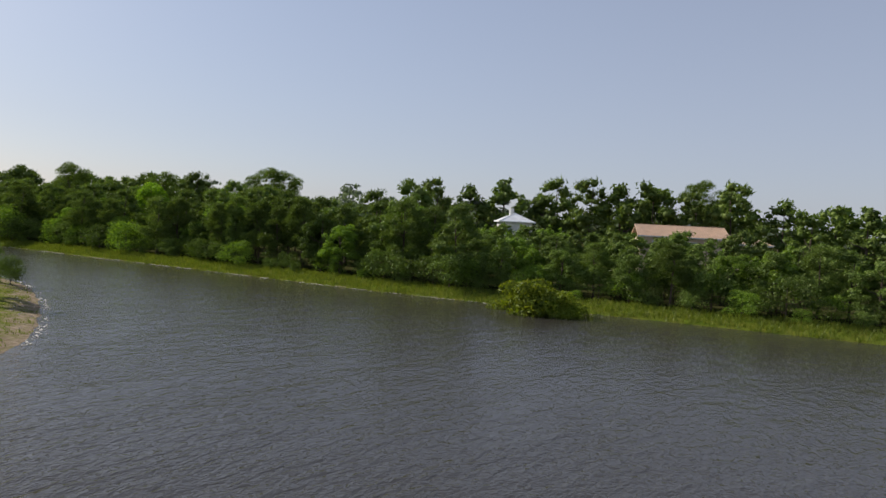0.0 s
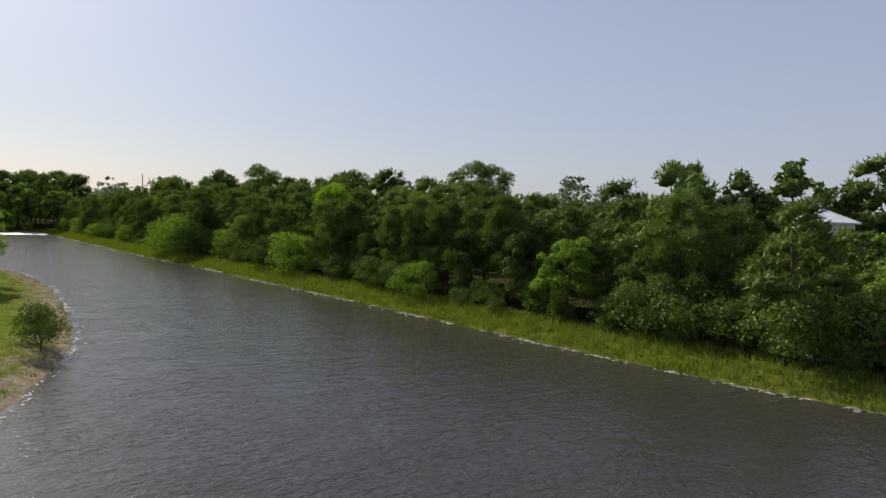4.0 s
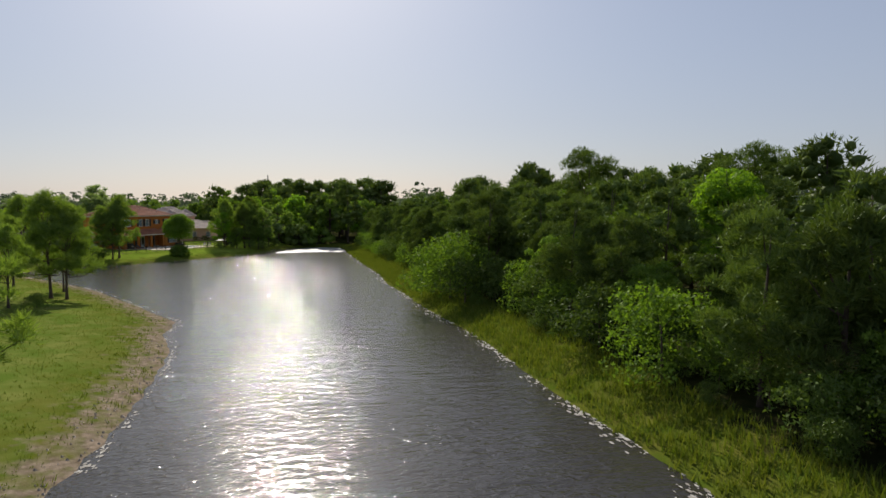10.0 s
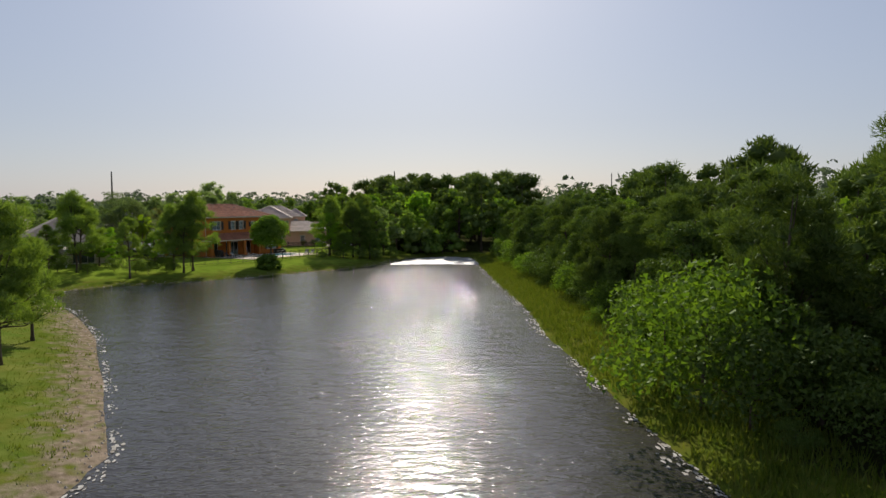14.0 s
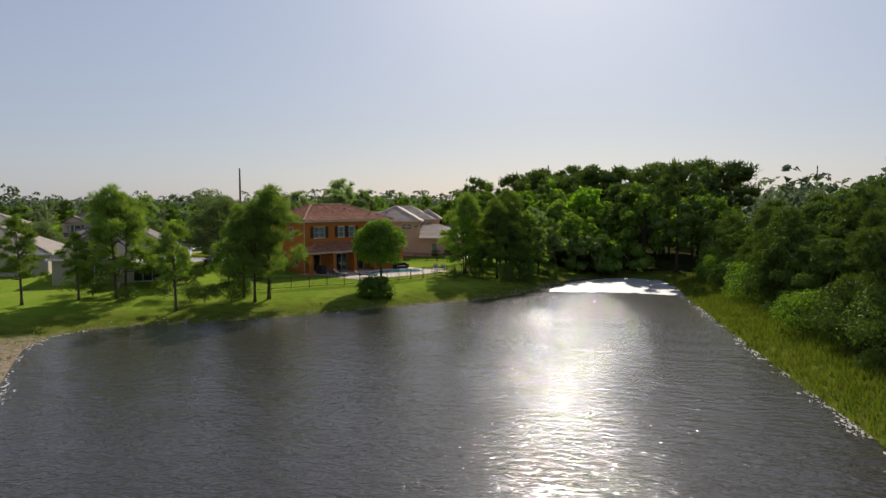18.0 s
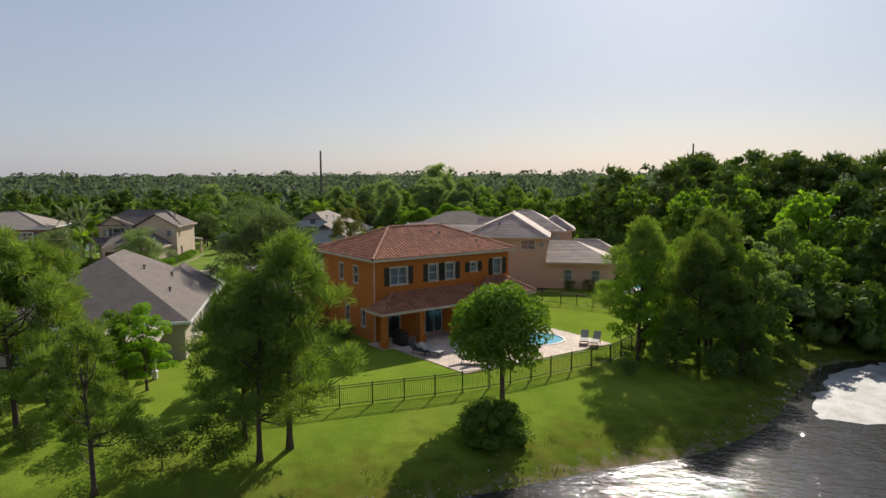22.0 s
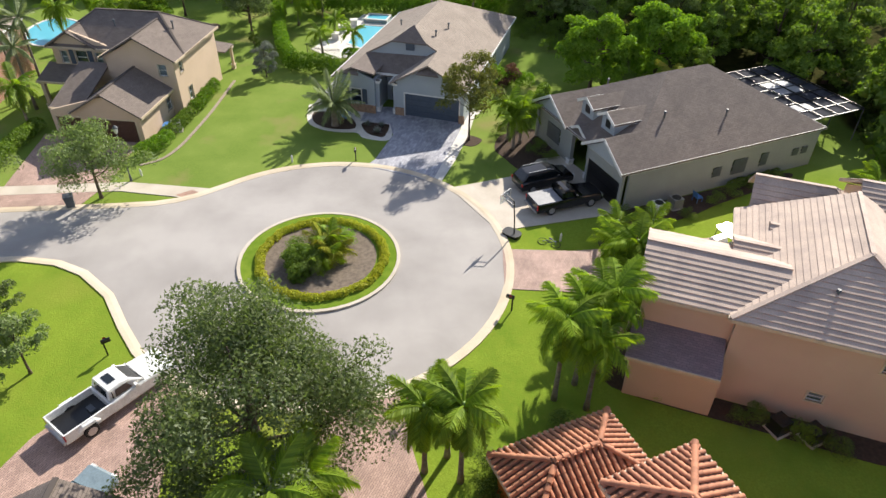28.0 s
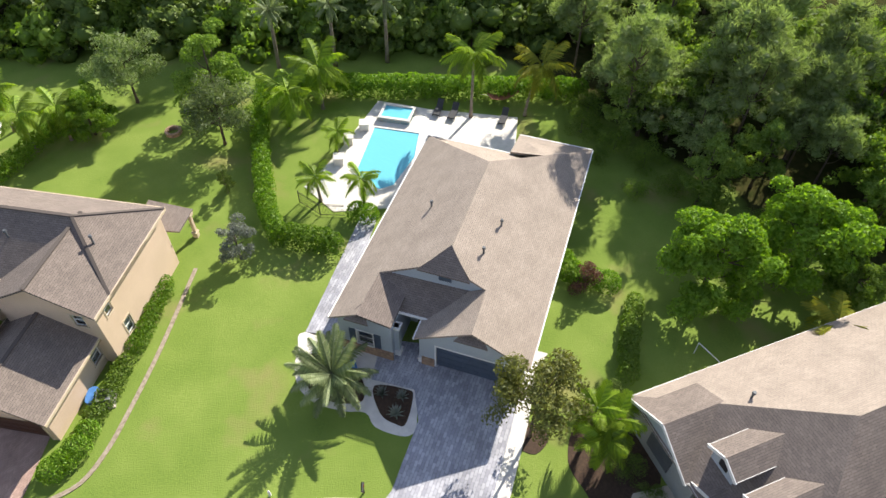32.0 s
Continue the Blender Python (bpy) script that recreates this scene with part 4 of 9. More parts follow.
tree_kind("redshrub", "shrub", 2.9, 1.2, 16, 2600, 0.10, "leaf_red", 89, 0.4)
tree_kind("youngpine", "pine", 4.2, 1.2, 24, 3000, 0.16, "leaf_dark", 90, 0.2, 0.06, limbs=10)
tree_kind("magnolia", "standard", 4.6, 1.5, 40, 4500, 0.12, "leaf_grey", 91, 0.45, 0.08, limbs=12)

WORDS = {"pine": ("pine_tree", "dark green pine with tufted needles on the wooded bank", "tree"),
         "tall": ("pine_tree", "tall slash pine with a high open crown", "tree"),
         "oak": ("oak_tree", "dense dark green oak at the edge of the wood", "tree"),
         "mid": ("broadleaf_tree", "leafy green tree in the wood", "tree"),
         "bright": ("broadleaf_tree", "bright yellow-green tree catching the sun", "tree"),
         "pale": ("broadleaf_tree", "pale grey-green tree standing out of the wood", "tree"),
         "shrub": ("shrub", "leafy wild shrub at the foot of the trees", "shrub")}


def plant(key, x, y, scale=1.0, turn=None, name=None, label=None, category="tree", group="", z=None, wide=1.0):
    trunk, crown, h = TREES[key]
    base = key.rstrip("0123456789").replace("far", "").replace("wood", "")
    if name is None:
        name, label, category = WORDS[base]
    g = ground_z(x, y) if z is None else z
    turn = rng.random() * 360 if turn is None else turn
    m = pose(x, y, g - 0.04, 0, 0, turn) @ Matrix.Diagonal((scale * wide, scale * wide, scale, 1))
    ob = tagged(new(name), label, category, group)
    ob.empty_display_size = 0.3
    ob.matrix_world = m
    shrub = trunk.name.startswith("stem")
    part("stem" if shrub else "trunk", trunk, None, ob)
    part("foliage" if shrub else "crown", crown, None, ob)
    return ob


# The wooded bank: rows of trees behind the waterline, lower in front, taller behind.
BANK = np.array([(270, -91), (245.4, -75.7), (226, -64.5), (212.5, -57), (202, -50.5), (188, -40.8), (177, -33), (166, -25.6), (147.5, -12.6), (125.6, 1.5), (108.5, 13.7), (94.6, 23.2), (69, 41), (56, 50)])
seg = np.hypot(*np.diff(BANK, axis=0).T)
run = np.concatenate([[0], np.cumsum(seg)])


def bank_point(s, inland):
    i = min(int(np.searchsorted(run, s, "right")) - 1, len(seg) - 1)
    d = (BANK[i + 1] - BANK[i]) / seg[i]
    p = BANK[i] + d * (s - run[i])
    return p + np.array([-d[1], d[0]]) * -inland


KEEP_OFF = [(229, 4, 7), (256, -12, 11), (163, -3, 4.5), (180, -6, 3.5), (135, -2.6, 3.0)]


def free(x, y):
    return all(math.hypot(x - a, y - b) > r for a, b, r in KEEP_OFF)


G1 = "trees of the wooded bank"
for row, (inland, step, kinds, lo, hi) in enumerate((
        (4.8, 5.6, ("shrub1", "shrub1", "shrub0"), 0.4, 0.95),
        (6.4, 3.8, ("shrub1", "shrub1", "shrub0"), 0.9, 1.7),
        (8.0, 3.9, ("pine0", "oak1", "mid1", "pine2", "pine0", "oak0", "pine1", "oak1"), 0.62, 0.92),
        (12.5, 4.8, ("oakwood0", "pinewood1", "pinewood0", "midwood2", "oakwood2", "pinewood1"), 0.78, 0.98),
        (19.0, 5.8, ("pinewood1", "oakwood2", "pinewood0", "oakwood0", "midwood2"), 0.94, 1.10),
        (28.0, 6.5, ("pinefar1", "oakfar2", "tallfar0", "tallfar0"), 0.82, 0.98),
        (40.0, 8.0, ("tallfar0", "oakfar2", "pinefar1", "tallfar1"), 0.80, 0.98))):
    s = 2.0
    while s < run[-1]:
        p = bank_point(s, inland + rng.normal() * inland * 0.13)
        if p[0] > 57 and free(*p) and shore_distance([p])[0] > (3.0 if row < 2 else 5.0):
            key, sc = kinds[rng.integers(len(kinds))], lo + (hi - lo) * rng.random()
            if row > 2 and p[0] > 140:
                sc *= 0.92
            if p[0] > 211 and row > 1:
                sc = min(sc, (5.2 + 1.8 * rng.random() + (1.0 if row > 4 else 0)) / TREES[key][2])
            plant(key, p[0], p[1], sc, group=G1, wide=1.2 if p[0] > 211 and row > 1 else 1.0)
        s += step * (0.7 + 0.6 * rng.random())
# single trees that stand out of the bank
for key, x, y, sc in (("tall1", 172, 49, 1.06), ("tall0", 176, 51, 1.12), ("bright0", 160.5, 2.5, 1.22), ("bright1", 156.4, 14, 1.08), ("bright1", 180, -4, 0.86), ("mid1", 148.2, -3.2, 0.84), ("shrub0", 164.3, -18.6, 1.8), ("shrub0", 135.6, -2.0, 2.4), ("shrub0", 131.6, 1.0, 1.9), ("shrub1", 138.5, -3.2, 1.7), ("pinewood0", 213.4, -50.4, 0.86), ("shrub1", 212.6, -52.4, 1.5), ("shrub0", 214.6, -52.0, 1.2), ("pine0", 181.0, -27.5, 0.76), ("oak1", 178.8, -24.3, 0.74), ("pine2", 183.6, -28.6, 0.8), ("mid1", 175.2, -21.2, 0.68), ("shrub1", 179.7, -29.0, 1.25), ("shrub1", 182.2, -30.6, 1.15), ("shrub1", 177.4, -26.0, 1.2), ("shrub0", 173.6, -22.4, 1.0),
                      ("tall0", 135.3, 24, 0.98), ("tall1", 270.5, 13, 1.05), ("tall0", 157.5, 16.5, 0.9), ("bright0", 176, 14, 1.0), ("oak1", 136.4, 4.5, 0.8)):
    plant(key, x, y, sc, group=G1)
for x, y, h in ((221, -8, 7.6), (225, -7, 8.0), (229, -6.5, 7.4), (233, -7, 8.2), (237, -6, 7.6), (218, -14, 7.4), (226, -16, 6.8), (234, -15, 7.2), (242, -24, 6.6), (247, -25, 6.8), (252, -26, 6.4), (257, -28, 6.6), (262, -29, 6.2), (267, -30, 6.6), (272, -28, 7.0), (240, -14, 7.6),
                (222, 22, 11), (230, 24, 12), (238, 20, 11), (246, 12, 12.5), (252, 9, 11.5), (258, 8, 12), (265, 4, 11), (272, 2, 12.5), (280, -2, 11.5), (288, -6, 12), (296, -12, 11.5), (284, -20, 10), (292, -28, 10), (278, -14, 9.5), (300, -36, 10), (308, -30, 11), (316, -40, 10.5), (242, 26, 13), (262, 16, 13), (276, 10, 13), (214, 16, 11.5)):
    key = ("oakfar0", "midfar2", "pinefar1", "oakfar2", "oakfar1")[rng.integers(5)]
    plant(key, x, y, h / TREES[key][2] * (1.45 if h > 9 and x < 275 else 1.3 if h > 9 else 1.0), group=G1, wide=1.0 if y > 0 else 1.1)
for x, y, sc in ((219.2, -64.6, 1.4), (221.6, -65.8, 1.1)):
    plant("willow", x, y, sc, name="shrub", label="yellow-green willow shrub leaning over the water", category="shrub", wide=1.15)

# woods behind the gardens: a margin of single trees, then the far forest in one sheet of crowns
G2 = "trees behind the gardens"


def below_light(x, y, scale, h):
    """Trees between the sun and the two sunlit garden trees stay low enough to leave them in the light."""
    for a, b in ((-27.2, 26.4), (-28.8, 33.8)):
        on, off = (x - a) * -0.819 + (y - b) * 0.574, (x - a) * 0.574 + (y - b) * 0.819
        if 0 < on < 20 and abs(off) < 5.5:
            scale = min(scale, (2.2 + 0.6 * on) / h)
    return max(scale, 0.25)


for x, y in [(x + rng.normal() * 1.2, 53 - 0.10 * x + k * 7.5 + rng.normal() * 1.5) for k in range(3) for x in np.arange(-20, 56, 5.2)]:
    if shore_distance([(x, y)])[0] > 4:
        plant(("oakfar0", "midfar1", "midfar2", "pinefar1", "oakfar1", "midfar0", "brightfar0")[rng.integers(7)], x, y, (1.04 + 0.28 * rng.random()) * (0.55 if x > 26 and y < 52.5 - 0.1 * x + 3.5 else 1.0), group=G2)
for x in np.arange(-24, 47, 4.6):
    key = ("tallfar0", "tallfar1", "pinefar1", "tallfar0")[rng.integers(4)]
    plant(key, x + rng.normal(), 76 - 0.10 * x + rng.normal() * 2.0, (15.0 + 2.4 * rng.random()) / TREES[key][2], group=G2, wide=1.2)
for k in range(3):
    for y in np.arange(-75, 50, 4.6):
        x = -67 - k * 7 + rng.normal() * 1.2
        plant((("pale0", "midwood2", "pale1", "midwood0", "pale2") if k == 0 else ("oakfar0", "midfar2", "oakfar1", "midfar0", "pinefar0"))[rng.integers(5)], x, y + rng.normal(), (0.74, 0.80, 0.88)[k] + 0.18 * rng.random(), group=G2)
for x, y, sc in ((-30, 47, 1.0), (-36, 43, 0.9), (-42, 39, 1.0), (-47, 34, 0.95), (-51, 28, 0.9), (-54, 22, 0.8), (-37, 50, 1.1), (-44, 46, 1.1), (-52, 38, 1.1), (-56, 31, 1.0), (-32, 41, 0.8), (-39, 36.5, 0.75), (-45, 29, 0.7), (-27, 52, 1.1), (-48, 52, 1.2), (-24, 47, 1.0)):
    key = ("midwood0", "pale0", "pale2", "pale2", "pale1")[rng.integers(5)]
    plant(key, x, y, below_light(x, y, sc, TREES[key][2]), group=G2)
for x, y, sc in ((-45.5, 24.9, 0.86), (-45.8, 33.2, 0.9), (-42.4, 38.0, 0.9), (-45.2, 41.6, 0.94)):
    plant("pale2", x, y, below_light(x, y, sc, 14.5), name="pine_tree", label="tall pale green pine with a high tufted crown", group=G2)
for x, y in [(x + rng.normal() * 1.0, y + rng.normal() * 1.0) for x in np.arange(-59, -19, 4.3) for y in np.arange(21, 60, 4.3)]:
    if y > 38 + (x + 22) * 0.62 and math.hypot(x + 28, y - 28) > 8 and math.hypot(x + 29, y - 35) > 7 and math.hypot(x + 18, y - 43) > 10 and y > 23:
        key = ("pale0", "pale0", "pale1", "pale1", "midwood1", "pale0", "pale2")[rng.integers(7)]
        plant(key, x, y, below_light(x, y, 0.55 + 0.34 * rng.random(), TREES[key][2]), group=G2)
for x, y in [(x + rng.normal() * 0.8, 49.4 - 0.10 * x + k * 3.2 + rng.normal()) for k in range(2) for x in np.arange(-18, 54, 2.6)] + [(-63.0 - 2.4 * k + rng.normal() * 0.7, y + rng.normal()) for k in range(2) for y in np.arange(-70, 26, 2.6)]:
    if shore_distance([(x, y)])[0] > 2.5:
        plant(("shrubfar0", "shrubfar1", "shrubfar1")[rng.integers(3)], x, y, 1.0 + 1.1 * rng.random(), group=G2)


def far_forest():
    g = np.random.default_rng(5)
    spots = []
    for lo, hi, gap in ((0, 170, 6.0), (170, 420, 9.0), (420, 1100, 19.0), (1100, 2300, 42.0)):
        n = int((2 * (hi + 120)) ** 2 / gap**2 * 0.9)
        p = np.stack([g.uniform(-hi - 120, hi + 120, n) - 20, g.uniform(-hi - 120, hi + 120, n)], 1)
        # distance beyond the inhabited rectangle
        dx = np.maximum(np.maximum(-84 - p[:, 0], p[:, 0] - 290), 0)
        dy = np.maximum(np.maximum(-80 - p[:, 1], p[:, 1] - 76), 0)
        d = np.hypot(dx, dy)
        keep = (d > max(lo, 0.5)) & (d <= hi) & ((p[:, 0] < -70) | (p[:, 1] > 60))
        open_land = np.sin(p[:, 0] * 0.021 + 1.3 * np.sin(p[:, 1] * 0.013)) * np.sin(p[:, 1] * 0.017 + 0.6)
        keep &= ~((open_land + 0.25 * g.normal(size=n) > 0.5) & (d > 45)) & (np.hypot((p[:, 0] + 185) / 30, (p[:, 1] + 24) / 28) > 1)
        keep &= ~((p[:, 0] > 100) & (p[:, 1] < 60 - 0.3 * (p[:, 0] - 100)))
        spots.append(np.column_stack([p[keep], np.full(keep.sum(), gap)]))
    extra = np.column_stack([g.uniform(52, 300, 900), g.uniform(-60, 150, 900), np.full(900, 5.0)])
    off = extra[:, 1] - (52 - 0.655 * (extra[:, 0] - 54))
    extra = extra[(off > 48) & (off < 130) & (np.hypot(extra[:, 0] - 229, extra[:, 1] - 4) > 12) & (np.hypot(extra[:, 0] - 256, extra[:, 1] + 12) > 16) & ~((extra[:, 0] > 208) & (extra[:, 1] < 16))]
    spots = np.concatenate(spots + [extra])
    n = len(spots)
    k = 9
    size = spots[:, 2]
    tall = np.clip(10.8 + g.normal(size=n) * 3.0, 5.5, 17.5) * np.where(size > 16, 0.95, 1.0)
    wide = np.clip(size * 0.50, 3.4, 13) * (0.55 + 0.85 * g.random(n))
    blobs = []
    for j in range(k):
        a = g.random(n) * 2 * math.pi
        u = g.random(n)
        reach = wide * np.sqrt(1 - u**2 * 0.97) * 0.8
        blobs.append(np.column_stack([spots[:, 0] + np.cos(a) * reach, spots[:, 1] + np.sin(a) * reach, LAND + tall * (0.42 + 0.46 * u), wide * 0.42]))
    b = np.concatenate(blobs)
    m = len(b)
    grain = np.tile(size, k)
    per = np.where(grain < 5.5, 16, np.where(grain < 7, 7, np.where(grain < 16, 5, 3)))
    pick = np.repeat(np.arange(m), per)
    d = g.normal(size=(len(pick), 3))
    d[:, 2] = np.abs(d[:, 2])
    d /= np.linalg.norm(d, axis=1)[:, None]
    pos = b[pick, :3] + d * b[pick, 3:] * np.array([0.9, 0.9, 0.6])
    near = (grain < 7)[pick][:, None]
    nrm = d * np.where(near, 1.0, 0.6) + np.array([0, 0, 0.7]) * np.where(near, 0.1, 1.0) + g.normal(scale=0.35, size=d.shape)
    nrm /= np.linalg.norm(nrm, axis=1)[:, None]
    t = np.cross(nrm, g.normal(size=d.shape))
    t /= np.linalg.norm(t, axis=1)[:, None] + 1e-9
    s = np.cross(nrm, t)
    w = b[pick, 3:] * (0.6 + 0.5 * g.random((len(pick), 1))) * np.where(grain < 5.5, 0.36, np.where(grain < 7, 0.52, np.where(grain < 16, 0.62, 0.72)))[pick][:, None]
    v = np.stack([pos + t * w, pos + (-t * 0.5 + s * 0.8) * w, pos + (-t * 0.5 - s * 0.8) * w], 1).reshape(-1, 3)
    cnt = len(pick)
    me = bpy.data.meshes.new("far_forest")
    me.vertices.add(len(v))
    me.vertices.foreach_set("co", v.astype(np.float32).ravel())
    me.loops.add(3 * cnt)
    me.loops.foreach_set("vertex_index", np.arange(3 * cnt, dtype=np.int32))
    me.polygons.add(cnt)
    me.polygons.foreach_set("loop_start", np.arange(0, 3 * cnt, 3, dtype=np.int32))
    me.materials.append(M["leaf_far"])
    me.update(calc_edges=True)
    print("far forest", n, "trees", cnt, "leaves")
    return me


setting("far_forest", far_forest(), None, "green woodland reaching to the horizon, distance haze put into its leaf colour", "forest", kind="stuff")


def blades(name, spots, tall, mat, label, per=5, spread=0.16, wide=0.035):
    """Tufts of upright blades in one object."""
    g = np.random.default_rng(len(spots))
    base = np.repeat(np.asarray(spots, float), per, 0)
    n = len(base)
    base = base + np.column_stack([g.normal(scale=spread, size=(n, 2)), np.zeros(n)])
    a = g.random(n) * math.pi
    side = np.column_stack([np.cos(a), np.sin(a), np.zeros(n)]) * wide * (0.7 + 0.6 * g.random((n, 1)))
    tip = np.column_stack([g.normal(scale=0.28, size=(n, 2)), np.full(n, 1.0)]) * (tall * (0.5 + 0.8 * g.random((n, 1))))
    v = np.stack([base - side, base + side, base + tip], 1).reshape(-1, 3)
    me = bpy.data.meshes.new(name)
    me.from_pydata(v.tolist(), [], np.arange(3 * n).reshape(-1, 3).tolist())
    me.materials.append(M[mat])
    return setting(name, me, None, label, "grass", kind="stuff")


def scatter(n, x0, x1, y0, y1, lo, hi, seed, want=None):
    g = np.random.default_rng(seed)
    p = np.column_stack([g.uniform(x0, x1, n), g.uniform(y0, y1, n)])
    sd = shore_distance(p)
    ok = (sd > lo) & (sd < hi)
    if want is not None:
        ok &= want(p)
    p = p[ok]
    return np.column_stack([p, height_at(p) - 0.03])


def along_bank(n, lo, hi, seed):
    """Spots scattered along the wooded waterline."""
    g = np.random.default_rng(seed)
    p = np.array([bank_point(s0, d0) for s0, d0 in zip(g.uniform(0, run[-1], n), lo + (hi - lo) * g.random(n))])
    sd = shore_distance(p)
    p = p[(sd > 0.05) & (sd < hi + 1.5)]
    return np.column_stack([p, height_at(p) - 0.03])


blades("bank_grass", along_bank(13000, 0.0, 5.2, 3), 0.45, "blade", "tall sunlit grass along the wooded bank", 5, 0.2, 0.035)
blades("shore_grass", scatter(60000, 48, 190, -100, 40, 0.3, 3.6, 4, lambda p: ~wood_side(p) & (np.sin(p[:, 0] * 1.3 + 2 * np.sin(p[:, 1] * 0.7)) * np.sin(p[:, 1] * 1.1 + 1.0) > 0.25)), 0.22, "blade", "tufts of grass on the muddy shore", 4, 0.15, 0.03)
blades("spit_grass", scatter(50000, 64, 190, -110, -18, 1.5, 20, 6, lambda p: ~wood_side(p)), 0.11, "blade", "uneven mown grass on the spit", 4, 0.2, 0.03)
blades("reeds", scatter(22000, 48, 190, -100, 56, -1.1, 0.3, 8, lambda p: np.sin(p[:, 0] * 0.9) * np.sin(p[:, 1] * 0.7) > 0.55), 0.5, "reed", "sparse dry reeds standing in the shallows", 3, 0.2, 0.012)


def pebbles(spots, seed):
    """Small flattened stones in one object."""
    g = np.random.default_rng(seed)
    sh = Shape()
    for x, y, z in spots:
        r, a = 0.04 + 0.09 * g.random() ** 2, g.random() * 6.3
        ring = [(x + math.cos(a + k * 1.2566) * r * (0.8 + 0.4 * g.random()), y + math.sin(a + k * 1.2566) * r * (0.7 + 0.3 * g.random()), z) for k in range(5)]
        sh.add(ring + [(x, y, z + 0.03 + r * 0.55)], [(k, (k + 1) % 5, 5) for k in range(5)])
    return sh


setting("shore_stones", pebbles(scatter(60000, 50, 190, -85, 40, 0.02, 1.9, 12, lambda p: ~wood_side(p)), 5), M["pebble"], "pale stones scattered on the muddy shore", "stones", kind="stuff")

# ---------- houses ----------


class House:
    """A house in its own frame: a along the front, d across it, z up from the ground."""

    def __init__(self, origin, along, label, wall_mat, roof_mat, trim="white", name="house"):
        self.angle = math.degrees(math.atan2(along[1], along[0]))
        self.ob = thing(name, (origin[0], origin[1], LAND), self.angle, label, "house", "houses round the turning circle")
        self.wall_mat, self.roof_mat, self.trim = M[wall_mat], M[roof_mat], M[trim]

    def wall(self, p, q, z0, z1, openings=(), mat=None, t=0.22, gable=None):
        """A wall from p to q, inside on its left, with holes for (s0, s1, zb, zt, kind). gable: (s, z) of a peak above it."""
        p, q = Vector((*p, 0)), Vector((*q, 0))
        length = (q - p).length
        ax = (q - p) / length
        inn = Vector((-ax.y, ax.x, 0))
        m = Matrix(((ax.x, inn.x, 0, p.x), (ax.y, inn.y, 0, p.y), (0, 0, 1, 0), (0, 0, 0, 1)))
        us = sorted({0.0, length, *[o[k] for o in openings for k in (0, 1)]})
        vs = sorted({z0, z1, *[o[k] for o in openings for k in (2, 3)]})
        full = {(i, j) for i in range(len(us) - 1) for j in range(len(vs) - 1)
                if not any(o[0] < (us[i] + us[i + 1]) / 2 < o[1] and o[2] < (vs[j] + vs[j + 1]) / 2 < o[3] for o in openings)}
        known, verts, fs = {}, [], []

        def at(i, j, side):
            if (i, j, side) not in known:
                known[i, j, side] = len(verts)
                verts.append(m @ Vector((us[i], t * side, vs[j])))
            return known[i, j, side]

        for i, j in full:
            fs.append((at(i, j, 0), at(i + 1, j, 0), at(i + 1, j + 1, 0), at(i, j + 1, 0)))
            fs.append((at(i, j + 1, 1), at(i + 1, j + 1, 1), at(i + 1, j, 1), at(i, j, 1)))
            for di, dj, p0, p1 in ((0, -1, (0, 0), (1, 0)), (1, 0, (1, 0), (1, 1)), (0, 1, (1, 1), (0, 1)), (-1, 0, (0, 1), (0, 0))):
                if (i + di, j + dj) not in full and not (gable and dj == 1 and j + 2 == len(vs)):
                    fs.append((at(i + p1[0], j + p1[1], 0), at(i + p0[0], j + p0[1], 0), at(i + p0[0], j + p0[1], 1), at(i + p1[0], j + p1[1], 1)))
        if gable:
            top, n = len(vs) - 1, len(us)
            peak = len(verts)
            verts += [m @ Vector((gable[0], 0, gable[1])), m @ Vector((gable[0], t, gable[1]))]
            front, rear = [at(i, top, 0) for i in range(n)], [at(i, top, 1) for i in range(n)]
            fs += [tuple(front + [peak]), tuple((rear + [peak + 1])[::-1]), (front[-1], rear[-1], peak + 1, peak), (peak, peak + 1, rear[0], front[0])]
        s = Shape().add(verts, fs)
        w = part("wall", s, mat or self.wall_mat, self.ob)
        for o in openings:
            kind = o[4]
            if kind in ("win", "winb", "shut", "shutb", "blind"):
                self.window(m, o, kind)
            elif kind == "slide":
                self.window(m, o, "slide")
            elif kind.startswith("garage"):
                self.garage(m, o, kind)
            elif kind == "door":
                self.door(m, o)
        return w

    def window(self, m, o, kind):
        u0, u1, v0, v1 = o[:4]
        f, y = 0.06, 0.07
        s = Shape()
        s.box(u0, u1, y, y + 0.07, v0, v0 + f, m).box(u0, u1, y, y + 0.07, v1 - f, v1, m)
        s.box(u0, u0 + f, y, y + 0.07, v0 + f, v1 - f, m).box(u1 - f, u1, y, y + 0.07, v0 + f, v1 - f, m)
        cols = max(1, round((u1 - u0) / 0.95))
        for k in range(1, cols):
            c = u0 + (u1 - u0) * k / cols
            s.box(c - f / 2, c + f / 2, y, y + 0.07, v0 + f, v1 - f, m)
        vm = (v0 + v1) / 2
        if kind != "slide":
            for k in range(cols):
                a, b = u0 + (u1 - u0) * k / cols + f, u0 + (u1 - u0) * (k + 1) / cols - f
                s.box(a + 0.001, b - 0.001, y + 0.01, y + 0.06, vm - 0.03, vm + 0.03, m)
        win = part("window", s, M["white"], self.ob, "white-framed sash window" if kind != "slide" else "white-framed sliding glass door")
        for k in range(cols):
            a, b = u0 + (u1 - u0) * k / cols + f, u0 + (u1 - u0) * (k + 1) / cols - f
